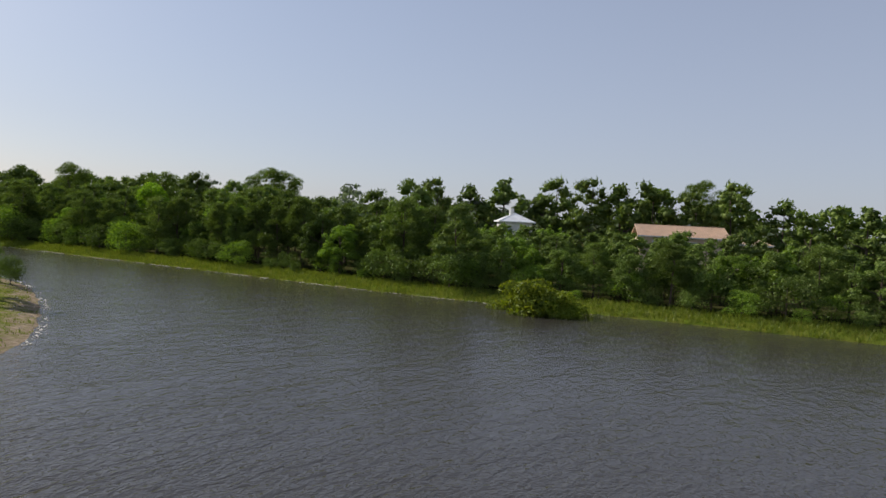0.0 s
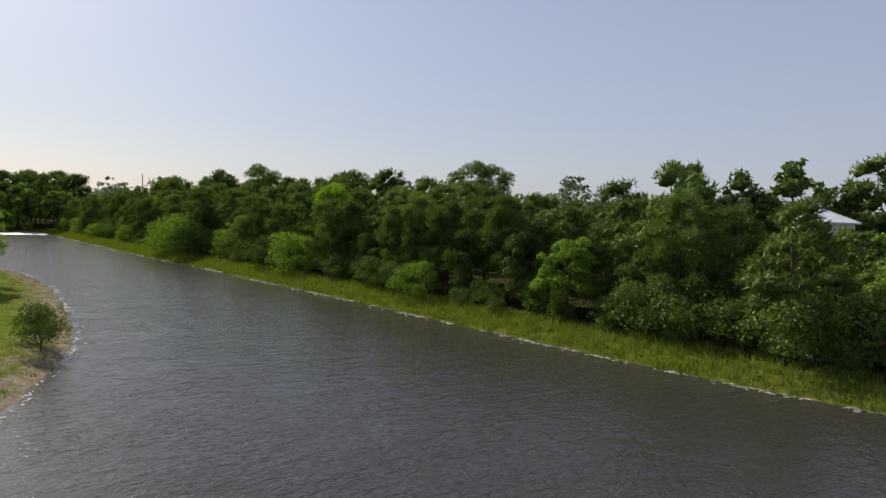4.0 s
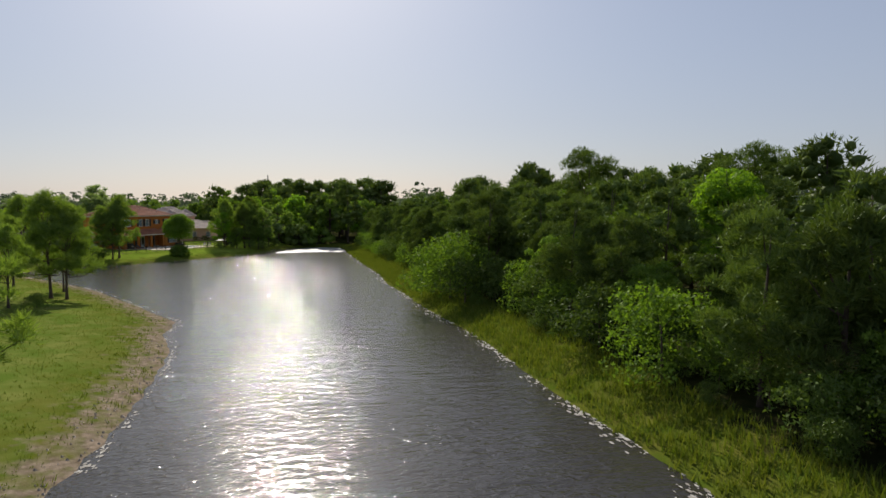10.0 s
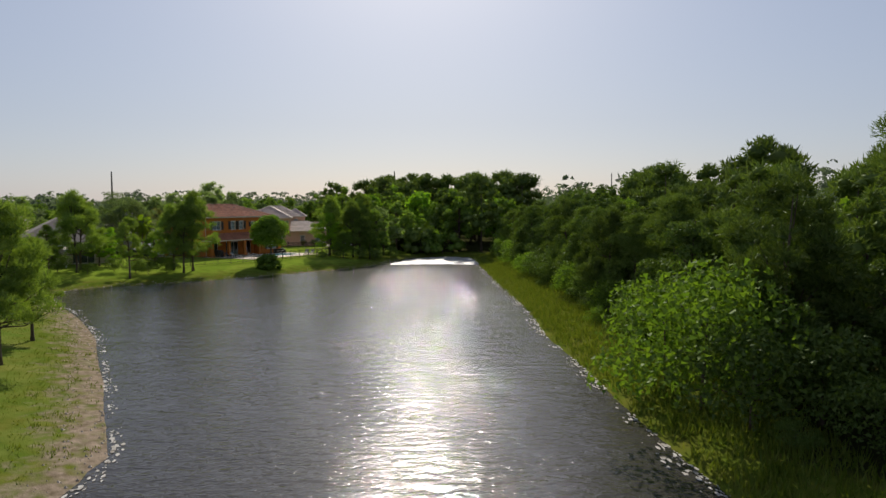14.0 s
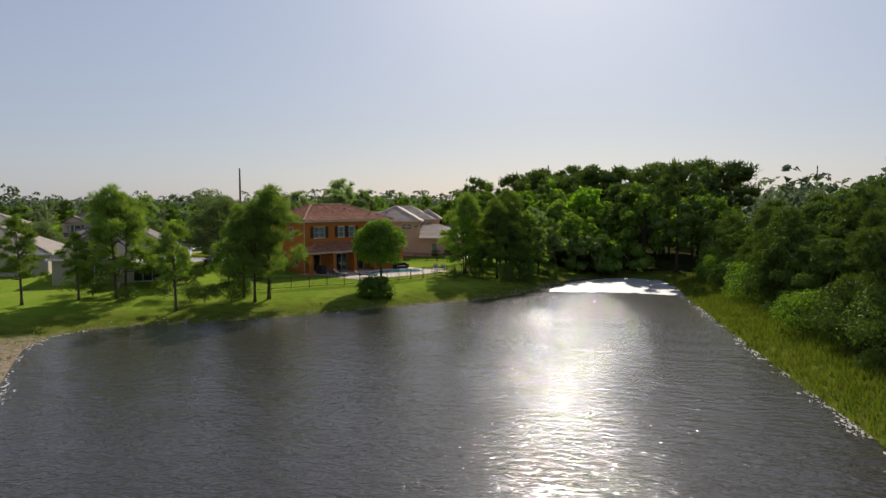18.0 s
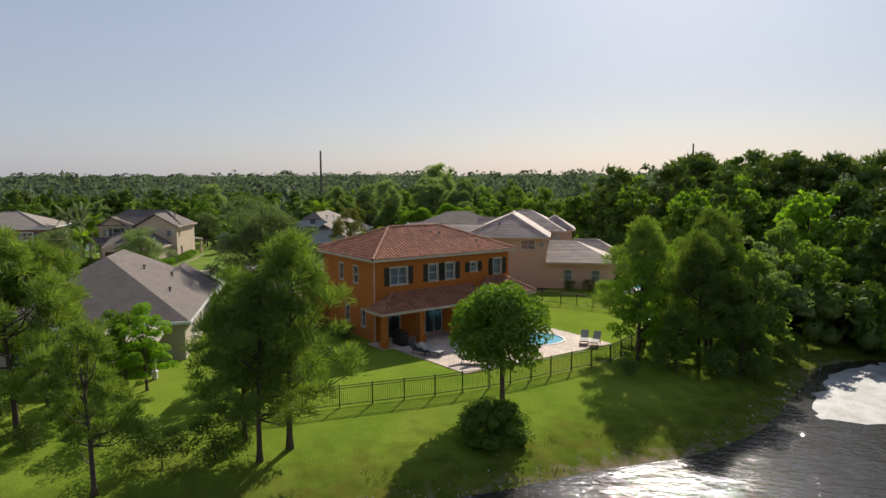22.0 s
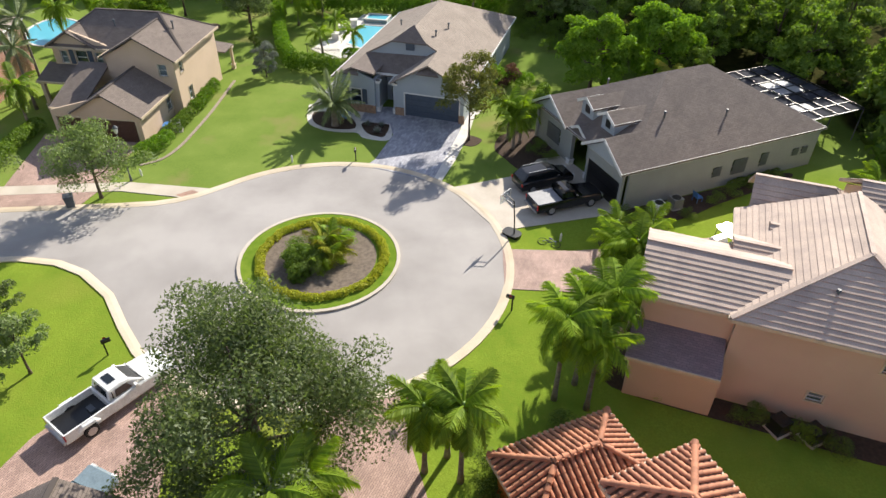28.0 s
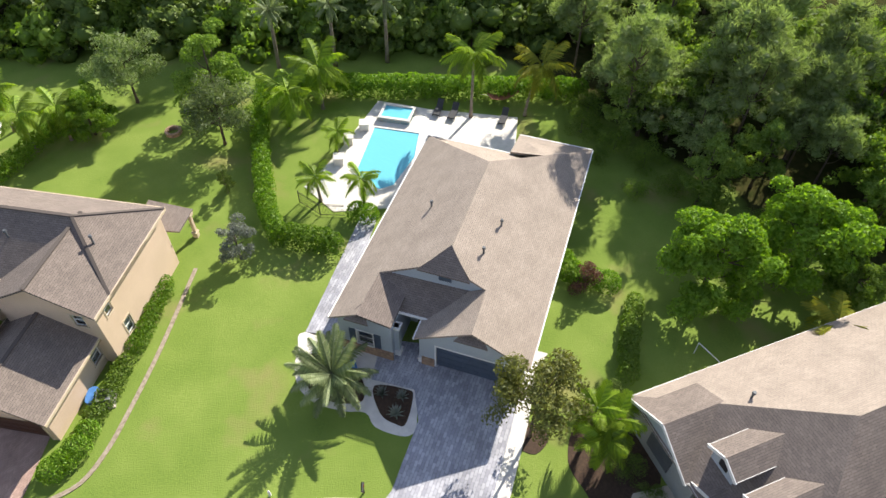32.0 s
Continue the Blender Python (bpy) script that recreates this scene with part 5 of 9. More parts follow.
            for lo, hi in ((v0 + f, vm), (vm, v1 - f)) if kind != "slide" else ((v0 + f, v1 - f),):
                p = part("pane", Shape().box(a - 0.02, b + 0.02, y + 0.025, y + 0.04, lo, hi, m), M["glass"], win)
                p.visible_shadow = False
        back = Shape().box(u0 - 0.02, u1 + 0.02, 0.30, 0.32, v0 - 0.02, v1 + 0.02, m)
        part("blind", back, M["blind"] if kind in ("blind", "win", "shut") else M["grey_plastic"], win)
        sill = Shape().box(u0 - 0.10, u1 + 0.10, -0.06, 0.10, v0 - 0.09, v0, m)
        if kind != "slide":
            part("sill", sill, self.trim, win)
            trim = Shape().box(u0 - 0.09, u1 + 0.09, -0.03, 0.05, v1, v1 + 0.10, m)
            trim.box(u0 - 0.09, u0, -0.03, 0.05, v0, v1, m).box(u1, u1 + 0.09, -0.03, 0.05, v0, v1, m)
            part("surround", trim, self.trim, win)
        if kind in ("shut", "shutb"):
            mat = M["shutter"] if kind == "shut" else M["shutter_blue"]
            for a in (u0 - 0.56, u1 + 0.10):
                sh = Shape().box(a, a + 0.46, -0.05, -0.002, v0 - 0.02, v1 + 0.05, m)
                for k in range(7):
                    z = v0 + 0.12 + k * (v1 - v0 - 0.2) / 6
                    sh.box(a + 0.06, a + 0.40, -0.065, -0.05, z - 0.05, z + 0.03, m)
                part("shutter", sh, mat, self.ob, "louvred shutter")

    def garage(self, m, o, kind):
        u0, u1, v0, v1 = o[:4]
        mat = {"garage_brown": M["garage_brown"], "garage_blue": M["shutter_blue"], "garage_dark": M["black"], "garage_white": M["white"]}[kind]
        door = None
        for k in range(4):
            a, b = v0 + (v1 - v0) * k / 4 + 0.008, v0 + (v1 - v0) * (k + 1) / 4 - 0.008
            s = Shape().box(u0 + 0.02, u1 - 0.02, 0.14, 0.18, a, b, m)
            n = max(3, round((u1 - u0) / 0.6))
            for j in range(n):
                c0, c1 = u0 + 0.1 + (u1 - u0 - 0.2) * j / n, u0 + 0.1 + (u1 - u0 - 0.2) * (j + 1) / n
                s.box(c0 + 0.05, c1 - 0.05, 0.12, 0.14, a + 0.08, b - 0.08, m)
            if door is None:
                door = part("garage_door", s, mat, self.ob, "panelled garage door")
            else:
                part("panel", s, mat, door)
        fr = Shape().box(u0 - 0.12, u0, -0.03, 0.05, v0, v1, m).box(u1, u1 + 0.12, -0.03, 0.05, v0, v1, m).box(u0 - 0.12, u1 + 0.12, -0.03, 0.05, v1, v1 + 0.14, m)
        part("garage_frame", fr, self.trim, self.ob)

    def door(self, m, o):
        u0, u1, v0, v1 = o[:4]
        s = Shape().box(u0 + 0.05, u1 - 0.05, 0.1, 0.15, v0, v1 - 0.05, m)
        s.box(u0 + 0.2, u1 - 0.2, 0.085, 0.1, v0 + 0.2, v0 + 0.9, m).box(u0 + 0.2, u1 - 0.2, 0.085, 0.1, v0 + 1.1, v1 - 0.3, m)
        d = part("door", s, M["garage_brown"], self.ob, "dark front door")
        part("handle", Shape().box(u1 - 0.16, u1 - 0.12, 0.03, 0.085, v0 + 0.95, v0 + 1.1, m), M["galvanised"], d)

    def slope(self, pts, mat=None, t=0.16, eaves=((0, 1),), name="roof_slope"):
        """One roof face; pts start with the eave. UVs lie along the eave and up the slope, so that courses run level."""
        pts = [Vector(p) for p in pts]
        s = Shape().slab(pts, t)
        ob = part(name, s, mat or self.roof_mat, self.ob)
        e = (pts[1] - pts[0]).normalized()
        n = (pts[1] - pts[0]).cross(pts[-1] - pts[0]).normalized()
        up = n.cross(e)
        uv = ob.data.uv_layers.new(name="UVMap")
        for lp in ob.data.loops:
            d = Vector(s.v[lp.vertex_index]) - pts[0]
            uv.data[lp.index].uv = (d.dot(e), d.dot(up))
        for i, j in eaves:
            a, b = pts[i], pts[j]
            out = (b - a).cross(Vector((0, 0, 1))).normalized() * 0.045
            g = Shape().bar(a + out - Vector((0, 0, 0.085)), b + out - Vector((0, 0, 0.085)), 0.085, 0.20)
            part("gutter", g, self.trim, ob)
        return ob

    def hip(self, a0, a1, d0, d1, z, rise, along="auto", mat=None, ends=(1, 1), t=0.16):
        """A hipped roof over a rectangle of eaves; the ridge lies along the longer side. ends: how far each end hips in, of the half width; 0 is a gable."""
        w, dp = a1 - a0, d1 - d0
        out = []
        if (along == "auto" and w >= dp) or along == "a":
            h = dp / 2
            r0, r1 = (a0 + h * ends[0], d0 + h, z + rise), (a1 - h * ends[1], d0 + h, z + rise)
            c = [(a0, d0, z), (a1, d0, z), (a1, d1, z), (a0, d1, z)]
            out.append([c[0], c[1], r1, r0])
            out.append([c[2], c[3], r0, r1])
            if ends[1]:
                out.append([c[1], c[2], r1])
            if ends[0]:
                out.append([c[3], c[0], r0])
        else:
            h = w / 2
            r0, r1 = (a0 + h, d0 + h * ends[0], z + rise), (a0 + h, d1 - h * ends[1], z + rise)
            c = [(a0, d0, z), (a1, d0, z), (a1, d1, z), (a0, d1, z)]
            out.append([c[1], c[2], r1, r0])
            out.append([c[3], c[0], r0, r1])
            if ends[0]:
                out.append([c[0], c[1], r0])
            if ends[1]:
                out.append([c[2], c[3], r1])
        for k in out:
            self.slope(k, mat, t)
        cap = Shape().bar(Vector(r0) + Vector((0, 0, 0.02)), Vector(r1) + Vector((0, 0, 0.02)), 0.24, 0.05)
        lines = []
        if len(out) > 2:
            for k in out[2:]:
                for q in (k[0], k[1]):
                    cap.bar(Vector(q) + Vector((0, 0, 0.02)), Vector(k[2]) + Vector((0, 0, 0.02)), 0.2, 0.05)
                    lines.append((q, k[2]))
        part("ridge_cap", cap, mat or self.roof_mat, self.ob)
        return out, [(r0, r1)] + lines

    def box_walls(self, a0, a1, d0, d1, z0, z1, front=(), right=(), back=(), left=(), mat=None):
        self.wall((a0, d0), (a1, d0), z0, z1, front, mat)
        self.wall((a1, d0 + 0.22), (a1, d1 - 0.22), z0, z1, right, mat)
        self.wall((a1, d1), (a0, d1), z0, z1, back, mat)
        self.wall((a0, d1 - 0.22), (a0, d0 + 0.22), z0, z1, left, mat)

    def post(self, a, d, z0, z1, w=0.42, mat=None, base=None):
        s = Shape().box(a - w / 2, a + w / 2, d - w / 2, d + w / 2, z0, z1)
        c = part("column", s, mat or self.wall_mat, self.ob)
        for lo, hi, e in ((z0, z0 + 0.45, 0.07), (z0 + 0.45, z0 + 0.55, 0.11), (z1 - 0.28, z1 - 0.16, 0.08), (z1 - 0.16, z1, 0.12)):
            k = part("base" if lo < (z0 + z1) / 2 else "capital", Shape().box(a - w / 2 - e, a + w / 2 + e, d - w / 2 - e, d + w / 2 + e, lo, hi), base or self.trim, c)
        return c

    def vent(self, a, d, z, h=0.45):
        part("roof_vent", Shape().tube([(a, d, z - 0.3), (a, d, z + h)], [0.07, 0.07], 8).tube([(a, d, z + h), (a, d, z + h + 0.14)], [0.13, 0.10], 8), M["grey_plastic"], self.ob, "grey roof vent pipe")


def inside_poly(x, y, poly):
    c = False
    for (x0, y0), (x1, y1) in zip(poly, poly[1:] + poly[:1]):
        if (y0 > y) != (y1 > y) and x < x0 + (y - y0) / (y1 - y0) * (x1 - x0):
            c = not c
    return c


def barrel_tiles(house, faces, lines, step=0.37, pitch=0.30, singles=0, slope_of=None):
    """Half-round clay tiles in courses on the given roof faces; the first ones as pieces of their own, the rest joined."""
    seg = 4
    r = pitch * 0.36
    prof = [(-math.cos(math.pi * k / seg) * r, math.sin(math.pi * k / seg) * r * 0.85) for k in range(seg + 1)]
    one = Shape()
    length = step * 1.16
    one.add([(x, 0, z + 0.035) for x, z in prof] + [(x * 0.86, length, z * 0.86 + 0.0) for x, z in prof],
            [(k, k + 1, seg + 2 + k, seg + 1 + k) for k in range(seg)])
    one.add([(x, 0, z + 0.035) for x, z in prof] + [(0, 0, 0.0)], [(k + 1, k, seg + 1) for k in range(seg)])
    piece = one.mesh("tile", M["terracotta"], True)
    rest = Shape()
    made = 0
    for pts in faces:
        pts = [Vector(p) for p in pts]
        e = (pts[1] - pts[0]).normalized()
        n = (pts[1] - pts[0]).cross(pts[-1] - pts[0]).normalized()
        up = n.cross(e)
        flat2 = [((p - pts[0]).dot(e), (p - pts[0]).dot(up)) for p in pts]
        umin, umax = min(p[0] for p in flat2), max(p[0] for p in flat2)
        vmax = max(p[1] for p in flat2)
        basis = Matrix((e, up, n)).transposed().to_4x4()
        for j in range(int(vmax / step) + 1):
            for i in range(int((umax - umin) / pitch) + 1):
                u, v = umin + (i + 0.5) * pitch, j * step - 0.04
                if inside_poly(u, max(v, 0) + 0.12, flat2):
                    m = Matrix.Translation(pts[0] + e * u + up * v + n * 0.012) @ basis
                    if made < singles:
                        ob = part("tile", piece, None, slope_of or house.ob)
                        ob.matrix_local = m
                        made += 1
                    else:
                        rest.add([m @ Vector(q) for q in one.v], one.f)
    for a, b in lines:
        a, b = Vector(a), Vector(b)
        n = int((b - a).length / 0.36)
        d = (b - a).normalized()
        s = d.cross(Vector((0, 0, 1))).normalized()
        up = s.cross(d)
        basis = Matrix((s, d, up)).transposed().to_4x4()
        for k in range(n):
            m = Matrix.Translation(a + d * (k * 0.36) + Vector((0, 0, 0.06))) @ basis @ Matrix.Diagonal((1.35, 1.0, 1.35, 1))
            rest.add([m @ Vector(q) for q in one.v], one.f)
    ob = part("roof_tiles", rest.mesh("roof_tiles", M["terracotta"], True), None, house.ob, "courses of terracotta barrel tiles")
    ob["kind"] = "stuff"


def flat_courses(house, faces, step=0.34):
    """Flat concrete tiles: level courses, each lapping the one below."""
    s = Shape()
    for pts in faces:
        pts = [Vector(p) for p in pts]
        e = (pts[1] - pts[0]).normalized()
        n = (pts[1] - pts[0]).cross(pts[-1] - pts[0]).normalized()
        up = n.cross(e)
        fl = [((p - pts[0]).dot(e), (p - pts[0]).dot(up)) for p in pts]
        vmax = max(p[1] for p in fl)

        def span(v):
            xs = []
            for (x0, y0), (x1, y1) in zip(fl, fl[1:] + fl[:1]):
                if (y0 - v) * (y1 - v) < 0:
                    xs.append(x0 + (v - y0) / (y1 - y0) * (x1 - x0))
            return (min(xs), max(xs)) if len(xs) >= 2 else None

        for j in range(int(vmax / step)):
            v0, v1 = j * step - 0.02, min((j + 1) * step + 0.02, vmax - 0.02)
            s0, s1 = span(max(v0, 0.01)), span(v1)
            if not s0 or not s1:
                continue
            q = lambda u, v, h: pts[0] + e * u + up * v + n * h  # noqa: E731
            s.add([q(s0[0], v0, 0.075), q(s0[1], v0, 0.075), q(s1[1], v1, 0.028), q(s1[0], v1, 0.028), q(s0[0], v0, 0.0), q(s0[1], v0, 0.0)], [(0, 1, 2, 3), (4, 5, 1, 0)])
    ob = part("tile_field", s, M["flat_tile"], house.ob, "lapped courses of pale flat roof tiles")
    ob["kind"] = "stuff"


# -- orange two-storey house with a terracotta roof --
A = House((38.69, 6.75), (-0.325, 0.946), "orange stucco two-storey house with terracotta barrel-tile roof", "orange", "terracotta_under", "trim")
EV = 6.72
A.box_walls(0.4, 14.37, 0.4, 9.85, 0, EV,
            front=[(1.45, 3.05, 4.55, 5.95, "shut"), (5.2, 6.1, 4.55, 5.95, "shut"), (6.95, 7.85, 4.55, 5.95, "shut"), (9.6, 10.3, 5.0, 5.8, "shut"), (12.2, 13.1, 4.55, 5.95, "shut"),
                   (1.2, 2.4, 0.1, 2.4, "slide"), (4.0, 6.6, 0.1, 2.4, "slide"), (7.6, 9.4, 0.1, 2.4, "slide")],
            left=[(3.0, 3.7, 4.5, 5.9, "win"), (5.6, 6.4, 4.5, 5.9, "win"), (4.0, 4.7, 1.0, 2.4, "win"), (6.9, 7.6, 1.0, 2.4, "win")],
            right=[(3.0, 3.9, 4.5, 5.9, "win")])
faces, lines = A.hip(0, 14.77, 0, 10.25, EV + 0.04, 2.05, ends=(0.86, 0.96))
main_slope = A.ob
# porch roof on the lake side
PZ = 2.85
porch = [[(-0.45, -2.1, PZ), (10.2, -2.1, PZ), (10.2, 0.4, PZ + 1.05), (2.0, 0.4, PZ + 1.05)], [(-0.45, 0.4, PZ), (-0.45, -2.1, PZ), (2.0, 0.4, PZ + 1.05)]]
wing = [[(10.2, -2.3, PZ + 0.25), (15.3, -2.3, PZ + 0.25), (13.6, 0.4, PZ + 1.45), (11.8, 0.4, PZ + 1.45)], [(15.3, -2.3, PZ + 0.25), (15.3, 0.4, PZ + 0.25), (13.6, 0.4, PZ + 1.45)],
        [(10.2, 0.4, PZ + 0.25), (10.2, -2.3, PZ + 0.25), (11.8, 0.4, PZ + 1.45)]]
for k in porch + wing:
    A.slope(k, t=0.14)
A.box_walls(10.5, 14.9, -1.8, 0.4, 0, PZ + 0.2, front=[(1.2, 3.2, 0.9, 2.3, "shut")])
for a in (0.05, 3.45, 6.75, 10.0):
    A.post(a, -1.65, 0.05, PZ, base=M["orange"])
beam = Shape().box(-0.2, 10.3, -1.8, -1.5, PZ - 0.12, PZ + 0.06)
part("beam", beam, M["trim"], A.ob)
# two-storey wings towards the street, each under a small hip, and the single-storey entry, garage and side wings
A.box_walls(10.9, 14.6, 9.85, 12.75, 0, EV, back=[(1.2, 2.5, 4.5, 5.9, "win")], right=[(1.0, 1.8, 4.5, 5.9, "win")])
f2, l2 = A.hip(10.55, 15.0, 8.3, 13.13, EV + 0.045, 0.9, along="d", ends=(0.0, 1.0))
A.box_walls(1.3, 5.1, 9.85, 11.5, 0, EV, back=[(1.4, 2.6, 4.5, 5.9, "win")])
f5, l5 = A.hip(0.9, 5.5, 8.4, 11.9, EV + 0.045, 0.92, along="d", ends=(0.0, 1.0))
A.box_walls(5.1, 6.7, 9.85, 10.95, 0, EV)
f6, l6 = A.hip(4.3, 7.05, 8.4, 11.3, EV + 0.05, 0.6, along="d", ends=(0.0, 1.0))
A.box_walls(8.95, 14.6, 13.0, 17.7, 0, 3.2, back=[(1.5, 3.0, 0.9, 2.2, "win"), (3.6, 4.5, 0, 2.1, "door")], left=[(1.0, 2.0, 0.9, 2.2, "win")])
f7, l7 = A.hip(8.55, 15.0, 13.9, 18.1, 3.22, 1.1, along="a", ends=(1.0, 1.0))
A.box_walls(2.6, 8.6, 11.5, 13.2, 0, 3.1, back=[(0.6, 5.4, 0, 2.2, "garage_brown")])
f3, l3 = A.hip(2.2, 8.6, 10.0, 13.6, 3.13, 1.3, along="d", ends=(0.0, 1.0))
A.box_walls(-0.25, 2.6, 9.3, 13.2, 0, 3.3, left=[(1.0, 1.9, 0.9, 2.2, "win")])
f4, l4 = A.hip(-0.6, 2.9, 9.0, 13.5, 3.33, 0.95, along="d", ends=(0.0, 1.0))
f2, l2 = f2 + f5 + f6 + f7, l2 + l5 + l6 + l7
barrel_tiles(A, faces + porch + wing + f2 + f3 + f4, lines + l2 + l3 + l4 + [((-0.45, -2.1, PZ), (2.0, 0.4, PZ + 1.05)), ((15.3, -2.3, PZ + 0.25), (13.6, 0.4, PZ + 1.45)), ((10.2, -2.3, PZ + 0.25), (11.8, 0.4, PZ + 1.45))], singles=300)
for a, d in ((8.0, 3.7), (8.8, 3.5), (11.6, 1.6)):
    A.vent(a, d, EV + 0.04 + d * 0.4, 0.12)
part("drain_pipe", Shape().tube([(0.32, 0.32, EV - 0.1), (0.32, 0.32, 0.1)], [0.05, 0.05], 8), M["trim"], A.ob)

# -- tan two-storey house with pale flat tiles --
E = House((13.85, 21.72), (0.4317, 0.902), "tan stucco two-storey house with pale flat-tile roof", "tan", "flat_tile", "trim")
E.box_walls(0.4, 10.4, 0.4, 10.0, 0, 6.1, front=[(6.9, 8.6, 4.6, 5.7, "blind"), (4.4, 5.2, 1.6, 2.2, "blind"), (9.0, 9.7, 4.9, 5.5, "blind")])
ZF, FA, FB = 6.05, (6.0, 4.4, 8.6), (6.0, 10.6, 8.6)
ef = [[(0, 0, ZF), (10.7, 0, ZF), FA], [(0, 10.6, ZF), (0, 0, ZF), FA, FB], [(10.7, 0, ZF), (10.7, 10.6, ZF), FB, FA]]
for k in ef:
    E.slope(k)
cap = Shape()
for p, q in ((ef[0][0], FA), (ef[0][1], FA), (FA, FB)):
    cap.bar(Vector(p) + Vector((0, 0, 0.06)), Vector(q) + Vector((0, 0, 0.06)), 0.24, 0.08)
part("ridge_cap", cap, M["flat_tile"], E.ob)
E.box_walls(-4.2, 0.4, 0.8, 6.1, 0, 5.97)
ef2, _ = E.hip(-4.7, 2.6, 0.35, 6.5, 6.02, 1.4, along="a", ends=(0.0, 0.0))
E.wall((-4.2, 5.88), (-4.2, 1.02), 5.98, 6.02, gable=(2.43, 7.2))
E.slope([(-4.5, -1.5, 3.2), (0.3, -1.5, 3.2), (0.3, 0.8, 4.0), (-4.5, 0.8, 4.0)], M["shingle_mauve"])
E.box_walls(-4.2, 0.4, -1.1, 0.8, 0, 3.15)
E.box_walls(6.7, 12.3, 7.8, 16.2, 0, 6.18, front=[(4.3, 5.2, 5.2, 5.7, "win")])
ef3, _ = E.hip(6.3, 12.7, 7.4, 16.6, 6.2, 2.5, along="a", ends=(0.0, 1.0))
E.wall((6.7, 15.98), (6.7, 8.02), 6.19, 6.2, gable=(3.98, 8.4))
E.box_walls(9.0, 13.45, 9.6, 14.6, 0, 6.25)
ef9, _ = E.hip(8.6, 13.85, 9.2, 15.0, 6.28, 1.75, along="d", ends=(1.0, 1.0))
ef3 = ef3 + ef9
E.box_walls(10.4, 18.2, 0.2, 8.6, 0, 3.2, front=[(2.0, 3.0, 1.0, 2.3, "blind"), (5.2, 6.2, 1.0, 2.3, "blind")], right=[(2, 5, 0.1, 2.3, "slide")])
ef4, _ = E.hip(10.3, 18.5, -0.4, 8.9, 3.2, 2.1, along="a", ends=(0.0, 1.0))
E.box_walls(14.2, 19.2, 9.3, 13.9, 0, 3.2)
ef5, _ = E.hip(13.8, 19.7, 8.95, 14.4, 3.26, 1.6, along="a", ends=(0.0, 1.0))
E.box_walls(1.2, 6.9, 10.0, 14.2, 0, 5.97, back=[(1.0, 5.0, 0, 2.2, "garage_white")], left=[(1.2, 2.2, 4.2, 5.4, "shut")])
ef6, _ = E.hip(0.75, 7.4, 10.4, 14.6, 6.02, 1.6, along="a", ends=(0.0, 1.0))
E.wall((1.2, 13.98), (1.2, 11.02), 5.98, 6.02, gable=(1.48, 7.4))
ef7, _ = E.hip(-0.2, 5.0, 4.4, 7.0, 6.4, 0.62, along="a", ends=(0.0, 0.0))
E.wall((-0.05, 6.9), (-0.05, 4.5), 6.0, 6.4, gable=(1.2, 6.92))
ef8, _ = E.hip(1.7, 6.0, 6.8, 9.4, 6.4, 0.62, along="a", ends=(0.0, 0.0))
E.wall((1.85, 9.3), (1.85, 6.9), 5.6, 6.4, gable=(1.2, 6.92))
ef7 = ef7 + ef8
flat_courses(E, ef + ef2 + ef3 + ef4 + ef5 + ef6 + ef7)
E.vent(4.6, 2.2, 7.2, 0.3)

# -- grey-roofed single-storey house on the lake --
Fh = House((39.5, -6.85), (-0.997, 0.073), "cream single-storey house with a grey-brown shingle hip roof", "cream", "shingle_grey", "white")
Fh.box_walls(0.45, 18.1, 0.45, 14.4, 0, 2.9, front=[(3.0, 4.2, 1.0, 2.3, "win"), (7.0, 8.0, 1.0, 2.3, "win"), (12.0, 13.2, 1.0, 2.3, "win")], left=[(2, 5, 0.1, 2.3, "slide"), (8, 11, 0.1, 2.3, "slide")])
Fh.slope([(0, 0, 2.93), (18.5, 0, 2.93), (13.2, 7.42, 7.0), (7.6, 7.42, 7.0)])
Fh.slope([(18.5, 14.85, 2.93), (0, 14.85, 2.93), (7.6, 7.42, 7.0), (13.2, 7.42, 7.0)])
Fh.slope([(0, 14.85, 2.93), (0, 0, 2.93), (7.6, 7.42, 7.0)])
Fh.slope([(18.5, 0, 2.93), (18.5, 14.85, 2.93), (13.2, 7.42, 7.0)])
Fh.wall((19.2, 1.0), (19.2, 6.0), 0, 2.9, [(0.5, 4.5, 0, 2.2, "garage_white")], gable=(2.5, 4.3))
Fh.wall((18.1, 1.0), (19.0, 1.0), 0, 2.9)
Fh.wall((19.0, 6.0), (18.1, 6.0), 0, 2.9)
Fh.hip(12.5, 19.7, 0.4, 6.6, 2.96, 1.9, along="a", ends=(0, 0))
for c in (8.1, 11.2):
    Fh.hip(13.5, 19.3, c - 1.5, c + 1.5, 2.97, 1.25, along="a", ends=(0, 0))
    Fh.wall((18.9, c - 1.2), (18.9, c + 1.2), 0, 2.9, [(0.7, 1.7, 0.9, 2.2, "win")], gable=(1.2, 4.0))
Fh.slope([(-4.4, 7.6, 2.55), (-4.4, 1.4, 2.55), (0.6, 1.4, 2.8), (0.6, 7.6, 2.8)], M["cream"], 0.12)
for a, d in ((-4.1, 1.7), (-4.1, 7.3)):
    Fh.post(a, d, 0.0, 2.5, 0.16)
for a, d in ((11.5, 3.2), (6.0, 2.4), (9.4, 5.0)):
    Fh.vent(a, d, 2.95 + d * 0.55, 0.2)

# -- beige two-storey house with double garage --
B = House((-17.6, -15.8), (0.218, 0.976), "beige two-storey house with grey shingle roofs and brown garage doors", "beige", "shingle_grey", "trim")
